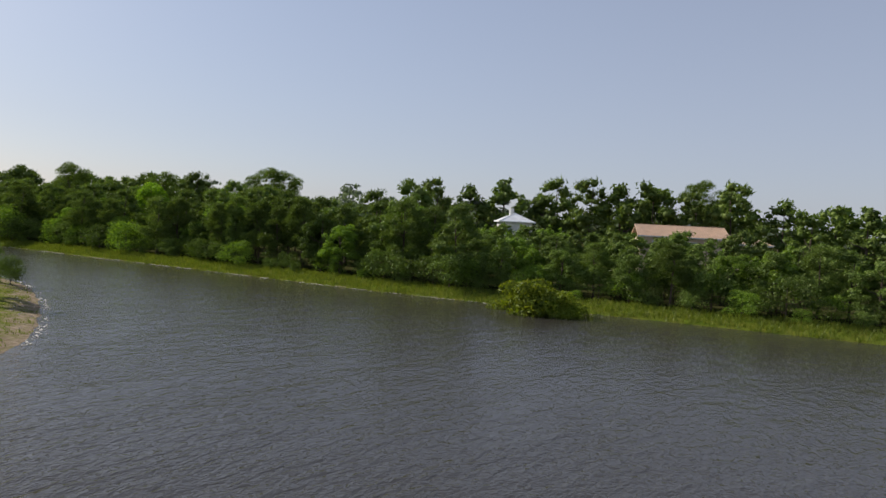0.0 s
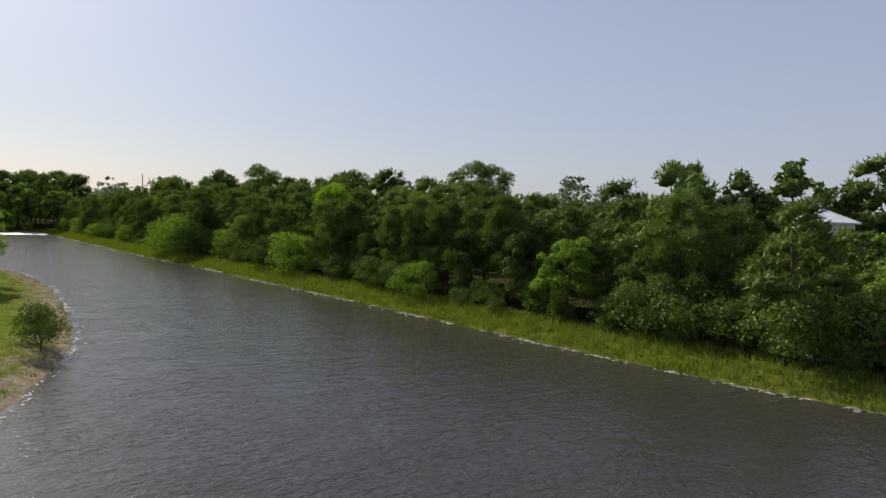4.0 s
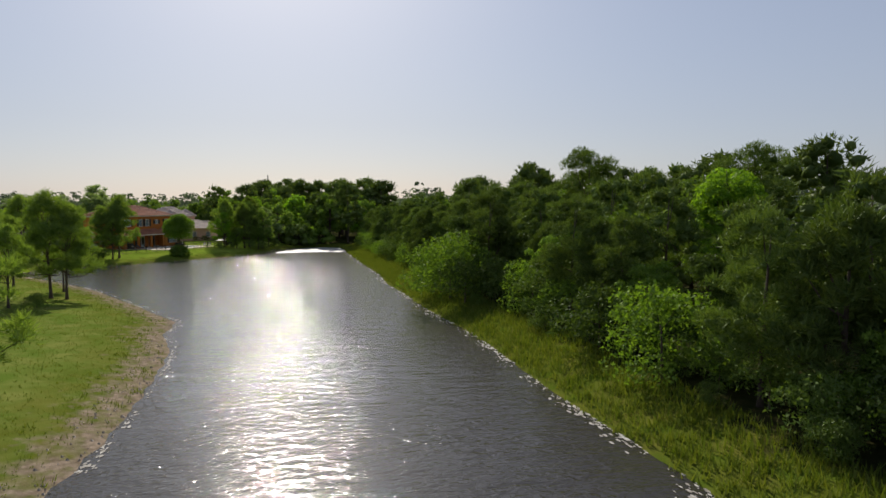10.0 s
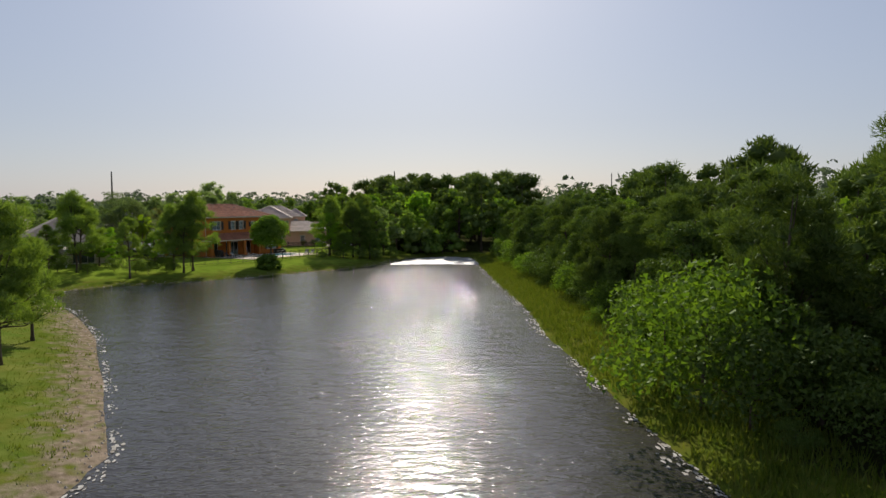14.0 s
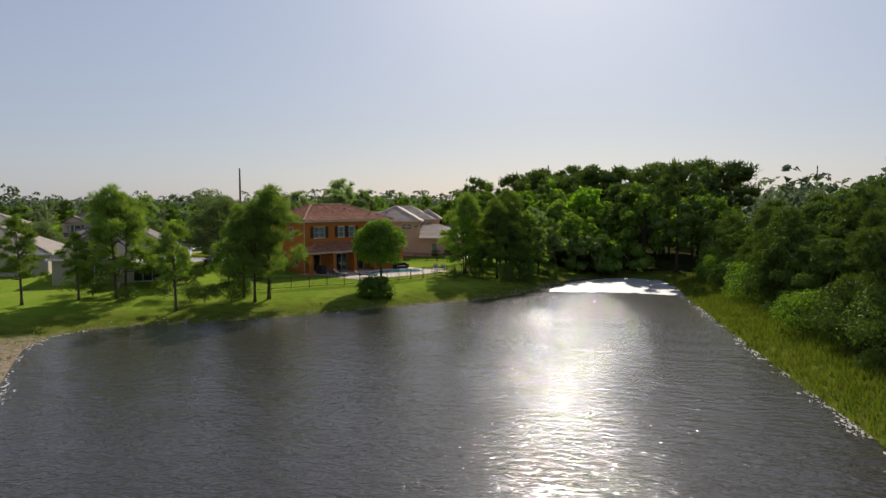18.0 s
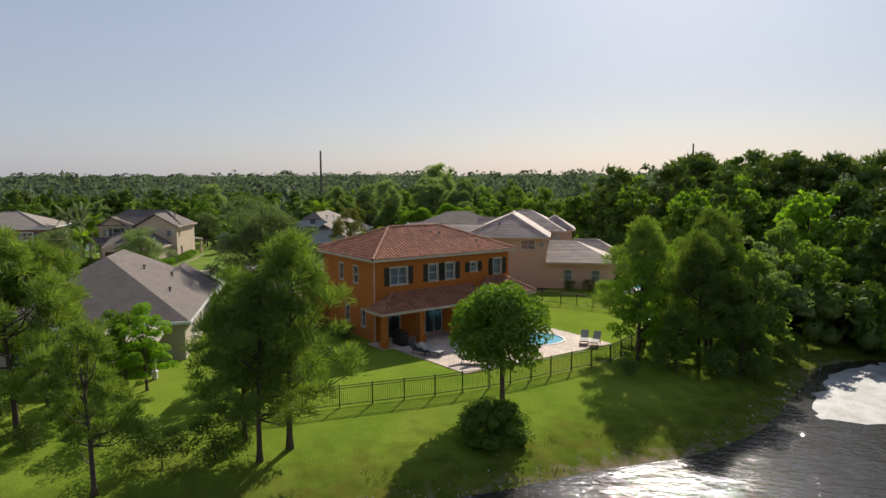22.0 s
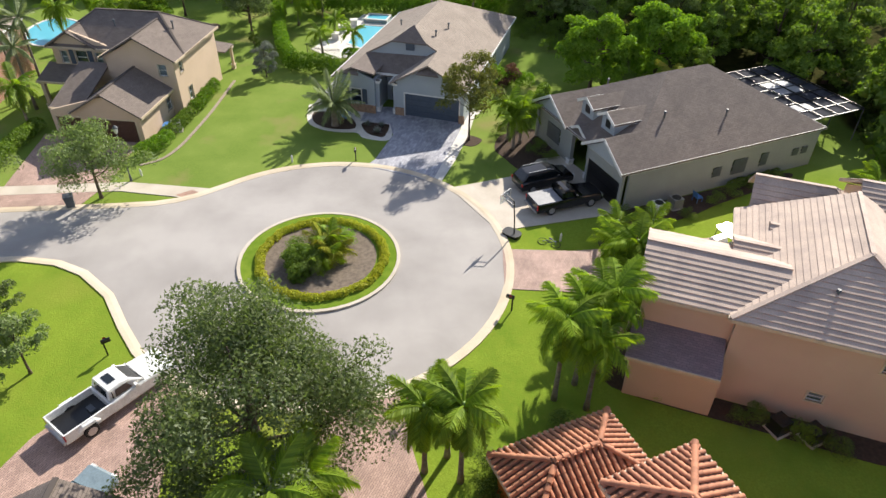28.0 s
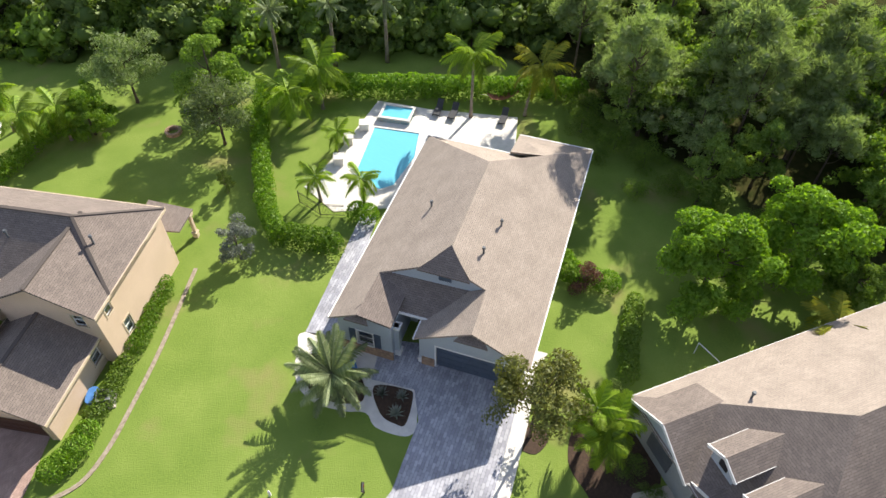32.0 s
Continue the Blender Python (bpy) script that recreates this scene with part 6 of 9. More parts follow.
B.wall((-8.6, 0.4), (-0.4, 0.4), 0, 2.7, [(0.4, 2.7, 0, 2.15, "garage_brown"), (3.4, 7.7, 0, 2.15, "garage_brown")], gable=(5.4, 4.3))
B.wall((-0.4, 0.62), (-0.4, 6.6), 0, 2.7, [(4.6, 5.5, 0.9, 2.1, "win")])
B.wall((-8.6, 6.6), (-8.6, 0.62), 0, 2.7)
B.hip(-6.6, 0.0, 0.0, 8.0, 2.74, 1.95, along="d", ends=(0, 0))
B.slope([(-9.0, 0.9, 2.73), (-6.0, 0.9, 2.73), (-6.0, 6.8, 4.6), (-9.0, 6.8, 4.6)])
B.slope([(-13.2, 5.6, 2.9), (-8.6, 5.6, 2.9), (-8.6, 8.2, 3.75), (-13.2, 8.2, 3.75)], M["shingle_grey"])
for a in (-12.8, -10.2):
    B.post(a, 5.9, 0, 2.85, 0.35)
B.wall((-5.9, 6.2), (0.6, 6.2), 0, 5.45, [(4.9, 5.7, 3.9, 5.0, "win")], gable=(3.25, 7.3))
B.wall((0.6, 6.42), (0.6, 15.0), 0, 5.45, [(0.7, 1.4, 3.9, 5.0, "win"), (1.5, 2.3, 0.9, 2.2, "win")])
B.wall((0.6, 15.2), (-12.3, 15.2), 0, 5.45, [(2, 4, 0.1, 2.3, "slide"), (5, 7, 3.9, 5.1, "win")])
B.wall((-12.3, 15.0), (-12.3, 8.22), 0, 5.45)
B.wall((-12.3, 8.0), (-5.9, 8.0), 0, 5.45, [(0.7, 1.4, 3.8, 5.0, "win"), (2.2, 3.4, 3.8, 5.1, "shutb"), (4.2, 4.9, 3.8, 5.0, "win")], gable=(2.2, 7.0))
B.wall((-5.9, 8.0), (-5.9, 6.42), 0, 5.45)
B.hip(-12.7, 1.0, 7.7, 15.5, 5.5, 2.45, along="a", ends=(0.95, 0.95))
B.hip(-6.3, 1.0, 5.8, 12.4, 5.51, 2.05, along="d", ends=(0, 0))
B.hip(-12.7, -7.6, 7.6, 12.4, 5.515, 1.5, along="d", ends=(0, 0))
B.slope([(1.0, 16.0, 2.6), (1.0, 18.4, 2.6), (-2.4, 18.4, 3.0), (-2.4, 15.3, 3.0)], t=0.12, eaves=())
B.post(0.8, 18.0, 0, 2.5, 0.24)
for a, d in ((-6.5, 10.0), (-1.0, 10.5)):
    B.vent(a, d, 7.0)

# -- blue-grey single-storey house with a pool behind --
C = House((-22.2, 7.0), (0.367, 0.93), "blue-grey single-storey house with tan shingles and slate-blue garage door", "bluegrey", "shingle_tan", "white")
C.wall((-0.9, 0.0), (5.75, 0.0), 0, 3.35, [(0.9, 6.2, 0, 2.3, "garage_blue")], gable=(3.3, 5.1))
C.wall((5.75, 0.22), (5.75, 20.9), 0, 3.35, [(3.0, 4.0, 1.0, 2.3, "win"), (11, 13, 1.0, 2.3, "win")])
C.wall((5.75, 21.1), (0.2, 21.1), 0, 3.35)
C.wall((0.2, 20.9), (0.2, 18.7), 0, 3.35)
C.wall((0.2, 18.5), (-6.65, 18.5), 0, 3.35, [(1, 4, 0.1, 2.4, "slide")])
C.wall((-6.65, 18.3), (-6.65, -0.18), 0, 3.35, [(6, 7.2, 1.0, 2.3, "win"), (12, 13, 1.0, 2.3, "win")])
C.wall((-6.65, -0.4), (-2.9, -0.4), 0, 3.35, [(1.3, 2.4, 0.9, 2.3, "shutb")], gable=(1.7, 4.25))
C.wall((-2.9, -0.2), (-2.9, 3.0), 0, 3.35)
C.wall((-2.9, 3.0), (-0.9, 3.0), 0, 3.35, [(0.5, 1.5, 0, 2.2, "door")])
C.wall((-0.9, 3.0), (-0.9, 0.22), 0, 3.35)
SL = 0.56
ZE = 3.42
cz = lambda a: ZE + min(a + 7.05, 6.17 - a) * SL  # noqa: E731
C.slope([(-7.05, 18.9, ZE), (-7.05, -0.75, ZE), (-5.05, -0.75, cz(-5.05)), (-4.95, 2.9, cz(-4.95)), (-2.1, 2.9, cz(-2.1)), (-0.44, 4.3, cz(-0.44)), (-0.44, 13.1, cz(-0.44))])
C.slope([(6.17, -0.55, ZE), (6.17, 21.4, ZE), (-0.44, 13.1, cz(-0.44)), (-0.44, 4.3, cz(-0.44)), (1.2, 2.9, cz(1.2)), (2.3, 2.9, cz(2.3)), (2.4, -0.55, cz(2.4))])
C.slope([(2.0, 18.9, ZE), (-7.05, 18.9, ZE), (-0.44, 13.1, cz(-0.44))])
C.slope([(6.17, 21.45, ZE + 0.01), (0.1, 21.45, ZE + 0.01), (0.1, 18.0, ZE + 0.9), (3.2, 17.6, ZE + 1.6)], eaves=((0, 1),))
# shadowed wing, porch and entry faces: shade put in as the darker grey shingle
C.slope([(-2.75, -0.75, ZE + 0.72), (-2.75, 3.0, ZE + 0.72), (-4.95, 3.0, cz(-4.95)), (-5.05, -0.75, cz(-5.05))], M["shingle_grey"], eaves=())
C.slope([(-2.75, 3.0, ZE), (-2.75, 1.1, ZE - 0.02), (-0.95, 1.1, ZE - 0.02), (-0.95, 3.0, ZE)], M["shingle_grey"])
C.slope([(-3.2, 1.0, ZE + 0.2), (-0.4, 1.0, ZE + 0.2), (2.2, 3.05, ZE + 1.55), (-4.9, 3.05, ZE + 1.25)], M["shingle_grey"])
C.slope([(-1.3, 3.0, ZE), (-1.3, -0.55, ZE), (2.4, -0.55, cz(2.4)), (2.3, 3.0, cz(2.3))], eaves=((0, 1),))
# clad gable over the entry with a small tiled hood
gp = [(-4.95, ZE + 0.9), (2.3, ZE + 0.9), (2.3, cz(2.3) - 0.17), (1.2, cz(1.2) - 0.17), (-2.1, cz(-2.1) - 0.17), (-4.95, cz(-4.95) - 0.17)]
gs = Shape().add([(a, d, z) for d in (3.05, 3.3) for a, z in gp], [tuple(range(6)), tuple(range(6, 12))[::-1]] + [(k, (k + 1) % 6, 6 + (k + 1) % 6, 6 + k)[::-1] for k in range(6)])
part("gable_wall", gs, M["bluegrey"], C.ob, "blue-grey clad gable over the entry")
part("gable_window", Shape().box(-0.85, 0.0, 2.96, 3.04, ZE + 1.9, ZE + 2.75), M["shutter_blue"], C.ob, "slate-blue louvred gable vent")
for a0, a1, zz, d in ((-5.9, -4.2, ZE + 0.55, -0.5), (1.35, 3.5, ZE + 1.25, -0.3), (-2.2, 1.3, cz(-2.1) - 0.02, 3.1)):
    mid = (a0 + a1) / 2
    top = zz + (a1 - a0) / 2 * SL + 0.16
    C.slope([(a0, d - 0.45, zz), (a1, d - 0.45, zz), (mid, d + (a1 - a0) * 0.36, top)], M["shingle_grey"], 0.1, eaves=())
for a in (-2.75, -1.0):
    C.post(a, 0.2, 0, 3.2, 0.35)
for c in ((-6.75, -2.85, -0.52, -0.40), (-0.98, -0.1, -0.12, 0.0), (5.3, 5.85, -0.12, 0.0)):
    part("stone_base", Shape().box(*c, 0, 0.8), M["stone"], C.ob, "tan ledge-stone facing")
for a, d in ((-3.4, 9.0), (1.8, 8.4), (1.4, 5.4)):
    C.vent(a, d, cz(a))

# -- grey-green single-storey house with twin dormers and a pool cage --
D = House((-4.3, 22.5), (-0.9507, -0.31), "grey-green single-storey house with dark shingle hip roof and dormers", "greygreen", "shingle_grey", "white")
ZD = 3.5
D.wall((0.4, -0.4), (5.1, -0.4), 0, ZD - 0.05, [(0.3, 4.5, 0, 2.3, "garage_dark")], mat=None)
D.wall((0.4, -19.8), (0.4, -0.62), 0, ZD - 0.05, [(10.2, 11.0, 1.2, 2.0, "winb"), (7.6, 9.0, 1.0, 2.3, "winb"), (5.4, 6.1, 1.2, 2.3, "winb"), (2.0, 2.6, 1.4, 2.0, "winb"), (1.0, 1.6, 1.4, 2.0, "winb")])
D.wall((13.4, -19.8), (0.4, -19.8), 0, ZD - 0.05, [(3, 7, 0.1, 2.3, "slide")])
D.wall((13.4, -0.4), (13.4, -19.8), 0, ZD - 0.05, [(5, 6.2, 1.0, 2.3, "win"), (12, 13.2, 1.0, 2.3, "win")])
D.wall((8.2, -0.8), (13.4, -0.8), 0, ZD - 0.05, [(1.6, 3.6, 0.9, 2.3, "shutb")])
D.wall((5.1, -2.6), (8.2, -2.6), 0, ZD - 0.05, [(1.0, 2.1, 0, 2.2, "door")])
r0, r1 = (6.9, -8.2, ZD + 4.1), (6.9, -12.3, ZD + 4.1)
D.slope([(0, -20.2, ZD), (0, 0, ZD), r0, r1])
# these two sunward slopes take the paler taupe shingle, sunlight put into the colour
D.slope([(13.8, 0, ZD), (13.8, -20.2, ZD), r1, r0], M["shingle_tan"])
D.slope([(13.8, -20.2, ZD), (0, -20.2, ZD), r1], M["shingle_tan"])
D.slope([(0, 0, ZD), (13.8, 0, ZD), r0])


def gable_front(h, a0, a1, d_front, d_back, z, slope, wall=True, clad="bluegrey"):
    """A small gable standing before a roof, its ridge running inwards (towards lower d)."""
    mid = (a0 + a1) / 2
    top = z + (a1 - a0) / 2 * slope
    h.slope([(a0, d_back, z), (a0, d_front, z), (mid, d_front, top), (mid, d_back, top)], eaves=((0, 1),))
    h.slope([(a1, d_front, z), (a1, d_back, z), (mid, d_back, top), (mid, d_front, top)], eaves=((0, 1),))
    rake = Shape()
    for p, q in (((a0, d_front + 0.02, z - 0.08), (mid, d_front + 0.02, top - 0.08)), ((a1, d_front + 0.02, z - 0.08), (mid, d_front + 0.02, top - 0.08))):
        rake.bar(p, q, 0.06, 0.22)
    part("rake_board", rake, M["white"], h.ob)
    if wall:
        s = Shape()
        i = 0.3
        pts = [(a0 + i, z - 0.12), (a1 - i, z - 0.12), (mid, top - 0.3)]
        s.add([(a, d_front - dd, zz) for dd in (0.3, 0.5) for a, zz in pts], [(0, 1, 2), (5, 4, 3), (0, 3, 4, 1), (1, 4, 5, 2), (2, 5, 3, 0)])
        part("gable_wall", s, M[clad], h.ob, "clad gable wall")


gable_front(D, -0.02, 5.4, 0.35, -3.6, ZD + 0.02, 0.62)
gable_front(D, 8.1, 13.75, 0.2, -3.8, ZD + 0.025, 0.6)
gable_front(D, 5.5, 8.3, -0.2, -3.0, ZD - 0.05, 0.55)
for a, z in ((7.9, ZD + 1.9), (5.0, ZD + 1.9)):
    gable_front(D, a - 1.15, a + 1.15, -1.3, -5.4, z, 0.55)
    part("dormer", Shape().box(a - 0.85, a + 0.85, -4.6, -1.62, ZD + 0.6, z - 0.02), M["bluegrey"], D.ob, "clad dormer cheek walls")
    part("dormer_window", Shape().box(a - 0.3, a + 0.3, -1.62, -1.57, z - 0.75, z - 0.1), M["black"], D.ob)
for a in (5.35, 8.0):
    D.post(a, -0.6, 0, ZD - 0.1, 0.34)
for a, d in ((3.4, -5.6), (2.6, -11.2), (10.5, -5.2)):
    D.vent(a, d, ZD + min(a, 13.8 - a) * 0.58)
for a in np.arange(2.0, 13.1, 1.55):
    part("cage_beam", Shape().bar((a, -20.3, 3.1), (a, -27.0, 3.1), 0.06, 0.10), M["black"], D.ob, "dark aluminium beam of the pool cage")
for d in np.arange(-27.0, -20.0, 1.65):
    part("cage_beam", Shape().bar((2.0, d, 3.16), (12.85, d, 3.16), 0.06, 0.10), M["black"], D.ob, "dark aluminium beam of the pool cage")
for a in np.arange(2.0, 13.1, 2.7):
    part("cage_post", Shape().bar((a, -27.0, 0), (a, -27.0, 3.1), 0.08, 0.08), M["grey_plastic"], D.ob)
part("cage_screen", Shape().box(2.0, 12.85, -27.0, -20.3, 3.04, 3.05), M["screen"], D.ob, "dark insect screen over the pool")
for c in ((7.0, 9.6, -25.2, -22.0), (3.8, 4.9, -23.0, -21.0)):
    part("cage_panel", Shape().box(*c, 3.07, 3.08), M["mesh_white"], D.ob, "pale sheet lying on the screen")

# -- further houses along the street --
Gh = House((24.5, -22.6), (-0.997, 0.05), "cream single-storey house with brown shingle roof across the street", "cream", "shingle_tan", "white")
Gh.box_walls(0.45, 17.2, 0.45, 13.6, 0, 2.75, front=[(8, 9, 1.0, 2.2, "win"), (12, 13, 1.0, 2.2, "win")], right=[(1, 5.5, 0, 2.2, "garage_white")])
Gh.hip(0, 17.7, 0, 14.0, 2.8, 3.4, along="a", ends=(1, 1))
Hh = House((-24.0, -32.2), (0.05, 0.998), "tall brick and dark grey house with white-trimmed windows", "brick_wall", "shingle_tan", "white")
Hh.box_walls(-13.5, -0.4, 0.4, 11.5, 0, 5.6, front=[(9.6, 11.2, 3.7, 5.0, "shutb"), (6.0, 7.4, 3.7, 5.0, "win"), (2, 3.4, 3.7, 5.0, "win"), (9.0, 11.5, 0, 2.2, "garage_brown")], right=[(7.0, 7.9, 3.9, 5.0, "win"), (8.3, 9.2, 3.9, 5.0, "win")])
Hh.hip(-13.9, 0, 0, 12.0, 5.65, 2.4, along="a", ends=(1, 1))
Hh.slope([(-13.9, -2.6, 2.7), (0.0, -2.6, 2.7), (0.0, 0.4, 3.6), (-13.9, 0.4, 3.6)], M["shingle_grey"])
Hh.box_walls(-13.5, -0.4, -2.2, 0.4, 0, 2.65, front=[(1, 5.4, 0, 2.2, "garage_brown"), (7, 11.4, 0, 2.2, "garage_brown")], mat=M["greygreen"])
for x, y, ang in ((-26, -50, 3), (-30, -68, 3), (6, -46, 183), (5, -64, 183)):
    h = House((x, y), (0.05 * (1 if ang < 90 else -1), 0.998 * (1 if ang < 90 else -1)), "beige house with a grey shingle roof along the street", "beige", "shingle_grey", "white")
    h.box_walls(-5.5, 6.5, 0.4, 11.5, 0, 3.0, front=[(1, 5, 0, 2.2, "garage_white"), (8, 10, 1, 2.2, "win")])
    h.hip(-6, 7, 0, 12, 3.05, 2.6, along="a", ends=(1, 1))

# -- houses glimpsed over the wooded bank --
W = House((225.9, 1.4), (1, 0), "white house with a pale metal roof half hidden by trees", "white", "metal_white", "white")
W.ob["group"] = "houses beyond the wood"
W.box_walls(0.3, 6.3, 0.3, 6.3, 0, 7.6, front=[(1, 2, 5.6, 6.8, "win"), (4, 5, 5.6, 6.8, "win")])
W.hip(-0.2, 6.8, -0.2, 6.8, 7.65, 1.7, along="a", ends=(1, 1))
part("chimney", Shape().box(2.4, 3.2, 3.6, 4.4, 7.8, 10.2), M["white"], W.ob)
T = House((246.5, -17.0), (0.975, -0.22), "long house with a tan metal roof behind the wood", "beige", "metal_tan", "white")
T.ob["group"] = "houses beyond the wood"
T.box_walls(0.3, 14.2, 0.3, 9.2, 0, 6.3, front=[(2, 4, 4, 5.5, "win"), (7, 9, 4, 5.5, "win")])
tf, _ = T.hip(-0.2, 14.6, -0.2, 9.7, 6.35, 1.9, along="a", ends=(0, 0))
T.box_walls(14.2, 21.0, 1.5, 7.5, 0, 5.6)
T.hip(14.0, 21.5, 1.0, 8.0, 5.65, 1.5, along="a", ends=(0, 1))
rib = Shape()
for k in range(37):
    a = -0.1 + k * 0.4
    for p, q in (((a, -0.2, 6.42), (a, 4.75, 8.3)), ((a, 9.7, 6.42), (a, 4.75, 8.3))):
        rib.bar(p, q, 0.05, 0.06)
part("roof_ribs", rib, M["metal_tan"], T.ob, "raised seams of the metal roof")

# ---------- palms ----------


def frond_mesh(name, length, mat, pairs=26, arch=0.55, leaf=0.42, seed=0, wide=0.035):
    """A feather palm leaf: arched midrib with drooping leaflets."""
    g = np.random.default_rng(seed)
    s = Shape()
    at = lambda u: Vector((length * (u - 0.12 * u * u * arch), 0, length * (0.45 * u - arch * u * u)))  # noqa: E731
    rib = [at(u) for u in np.linspace(0, 1, 7)]
    s.tube(rib, [0.03, 0.026, 0.022, 0.018, 0.013, 0.008, 0.004], 4, False)
    for k in range(pairs):
        u = 0.12 + 0.87 * k / pairs
        p = at(u)
        ll = leaf * length * 0.55 * math.sin(math.pi * min(0.97, 0.18 + 0.75 * u)) * (0.85 + 0.3 * g.random())
        for side in (-1, 1):
            fwd = 0.45 + 0.3 * u
            tip = p + Vector((fwd * ll, side * ll * 0.78, -ll * (0.45 + 0.45 * g.random())))
            mid = p + (tip - p) * 0.5 + Vector((0, 0, ll * 0.13))
            w = Vector((wide, 0, 0))
            s.add([p - w, p + w, mid + w * 1.1, mid - w * 1.1, tip], [(0, 1, 2, 3), (3, 2, 4)])
    return s.mesh(name, M[mat])


FRONDS = {k: [frond_mesh("frond", 1.0, m, pr, ar, lf, i, wd) for i, ar in enumerate((a0, a1, a2))] for k, m, pr, lf, wd, a0, a1, a2 in (
    ("green", "frond", 38, 0.62, 0.013, 0.45, 0.78, 1.1), ("yellow", "frond_yellow", 38, 0.62, 0.013, 0.45, 0.78, 1.1), ("grey", "frond_grey", 34, 0.36, 0.012, 0.1, 0.35, 0.6))}


def palm(x, y, h, length, count=15, kind="green", lean=(0, 0), label="feather palm with a slim grey trunk and arching fronds", r=0.13, shaft=True, low=-0.5, group="palms of the gardens"):
    ob = thing("palm_tree", (x, y, ground_z(x, y) - 0.03), rng.random() * 360, label, "palm tree", group)
    path = [(lean[0] * u * u, lean[1] * u * u, h * u) for u in np.linspace(0, 1, 7)]
    part("trunk", Shape().tube(path, [r * 1.5, r * 1.1, r, r * 0.95, r * 0.9, r * 0.9, r * 0.8], 9), M["palm_bark"], ob, smooth=True)
    top = Vector(path[-1])
    if shaft:
        part("crownshaft", Shape().tube([top - Vector((0, 0, 0.1)), top + Vector((0, 0, 0.45)), top + Vector((0, 0, 0.95))], [r * 1.05, r * 1.15, r * 0.5], 8), M["crownshaft"], ob, smooth=True)
        top = top + Vector((0, 0, 0.75))
    for k in range(count):
        a = k * 137.5 + rng.normal() * 8
        u = (k + 0.5) / count
        pitch = low * 60 * u + 42 * (1 - u) + rng.normal() * 6
        f = part("frond", FRONDS[kind][min(2, int(u * 3))], None, ob)
        f.matrix_local = Matrix.Translation(top) @ pose(0, 0, 0, 0, -pitch, a) @ Matrix.Diagonal((length, length, length, 1)) @ Matrix.Translation((0.05, 0, 0))
    return ob


for x, y, h, ln, k in ((21.6, 0.0, 5.6, 3.0, "green"), (20.5, 1.1, 4.6, 2.8, "green"), (17.2, 6.2, 4.6, 2.6, "green"), (17.9, 7.9, 5.4, 2.7, "green"), (16.4, 7.4, 3.9, 2.5, "green"),
                    (13.2, 13.6, 5.8, 2.9, "green"), (12.2, 15.0, 5.2, 2.8, "green"), (11.4, 16.6, 5.9, 2.9, "green"), (14.0, 15.2, 4.8, 2.6, "green"),
                    (9.8, 16.6, 4.4, 2.6, "green"), (6.3, 19.6, 5.0, 2.7, "green"), (5.4, 18.9, 4.3, 2.5, "green"), (8.0, 19.6, 3.6, 2.4, "green")):
    palm(x, y, h * 0.92, ln * 0.80, 18, k, low=-0.85)
palm(-20.6, 0.4, 2.3, 2.9, 30, "grey", label="stout date palm with blue-grey fronds in a mulch bed", r=0.3, shaft=False, low=-0.45)
for x, y, h, ln, k in ((-16.0, 17.0, 2.6, 1.9, "green"), (-15.0, 16.2, 2.2, 1.8, "green"), (-16.6, 16.0, 2.9, 1.8, "green")):
    palm(x, y, h, ln, 14, k, label="small clustered palm beside the driveway")
palm(-49.3, 11.6, 6.2, 2.9, 13, "green", (0.3, 0.2), "tall coconut palm behind the pool deck")
palm(-49.3, 16.7, 4.8, 2.9, 13, "yellow", (0.9, -0.5), "leaning coconut palm with yellowing fronds")
palm(-48.5, -5.2, 3.3, 2.9, 14, "green", (0.2, 0.4), "coconut palm at the lawn corner")
palm(-51.2, -2.3, 3.6, 3.0, 14, "green", (0.4, 0.2), "coconut palm by the hedge")
palm(-38.5, -1.7, 2.0, 1.7, 12, "green", (0.1, 0.1), "young palm in a stone ring by the pool")
palm(-37.9, 1.9, 2.2, 1.7, 12, "green", (0.1, 0.1), "young palm by the pool deck")
palm(-44.8, -0.6, 2.0, 1.5, 13, "green", (0.3, 0.1), "small multi-stem palm on the lawn", shaft=False)
for x, y in ((-57.5, -7.0), (-58.5, -1.5), (-59, 3.8)):
    palm(x, y, 6.8, 1.9, 22, "grey", label="sabal palm with a shaggy grey-green head", shaft=False, low=-1.1, r=0.18)
for x, y, h in ((-28.1, -30.4, 7.4), (-29.3, -28.7, 7.9), (-26.0, -28.4, 6.2), (-21.5, -27.2, 4.4), (-38.0, -29.0, 6.0), (-46, -27, 4.0), (-47.5, -24.5, 3.6), (-49, -30, 4.4)):
    palm(x, y, h, 2.2, 16, "grey" if h > 6 else "green", label="bushy palm between the houses", shaft=False, low=-0.9)
palm(-22.0, 33.0, 2.4, 2.6, 12, "yellow", label="low palm under the trees")
for x, y in ((-0.4, 21.0), (-0.3, 23.5)):
    palm(x, y, 1.3, 1.7, 12, "green", label="small palm in a mulch ring on the side lawn")
for x, y in ((-2.8, 41.5), (0.5, 43.0)):
    palm(x, y, 2.2, 2.0, 12, "green", label="small palm at the back corner")
palm(7.4, -18.2, 2.0, 1.8, 12, "green", label="low palm in the front garden")

# ---------- garden trees, hedges, beds ----------
plant("roundtree", 54.9, 11.5, 1.0, name="round_tree", label="neatly rounded green tree on the lakeside lawn")
plant("domeshrub", 58.2, 9.7, 0.85, name="shrub", label="clipped dark shrub at the water's edge", category="shrub", wide=1.25)
PL = "pine with long soft needles on the lakeside lawn"
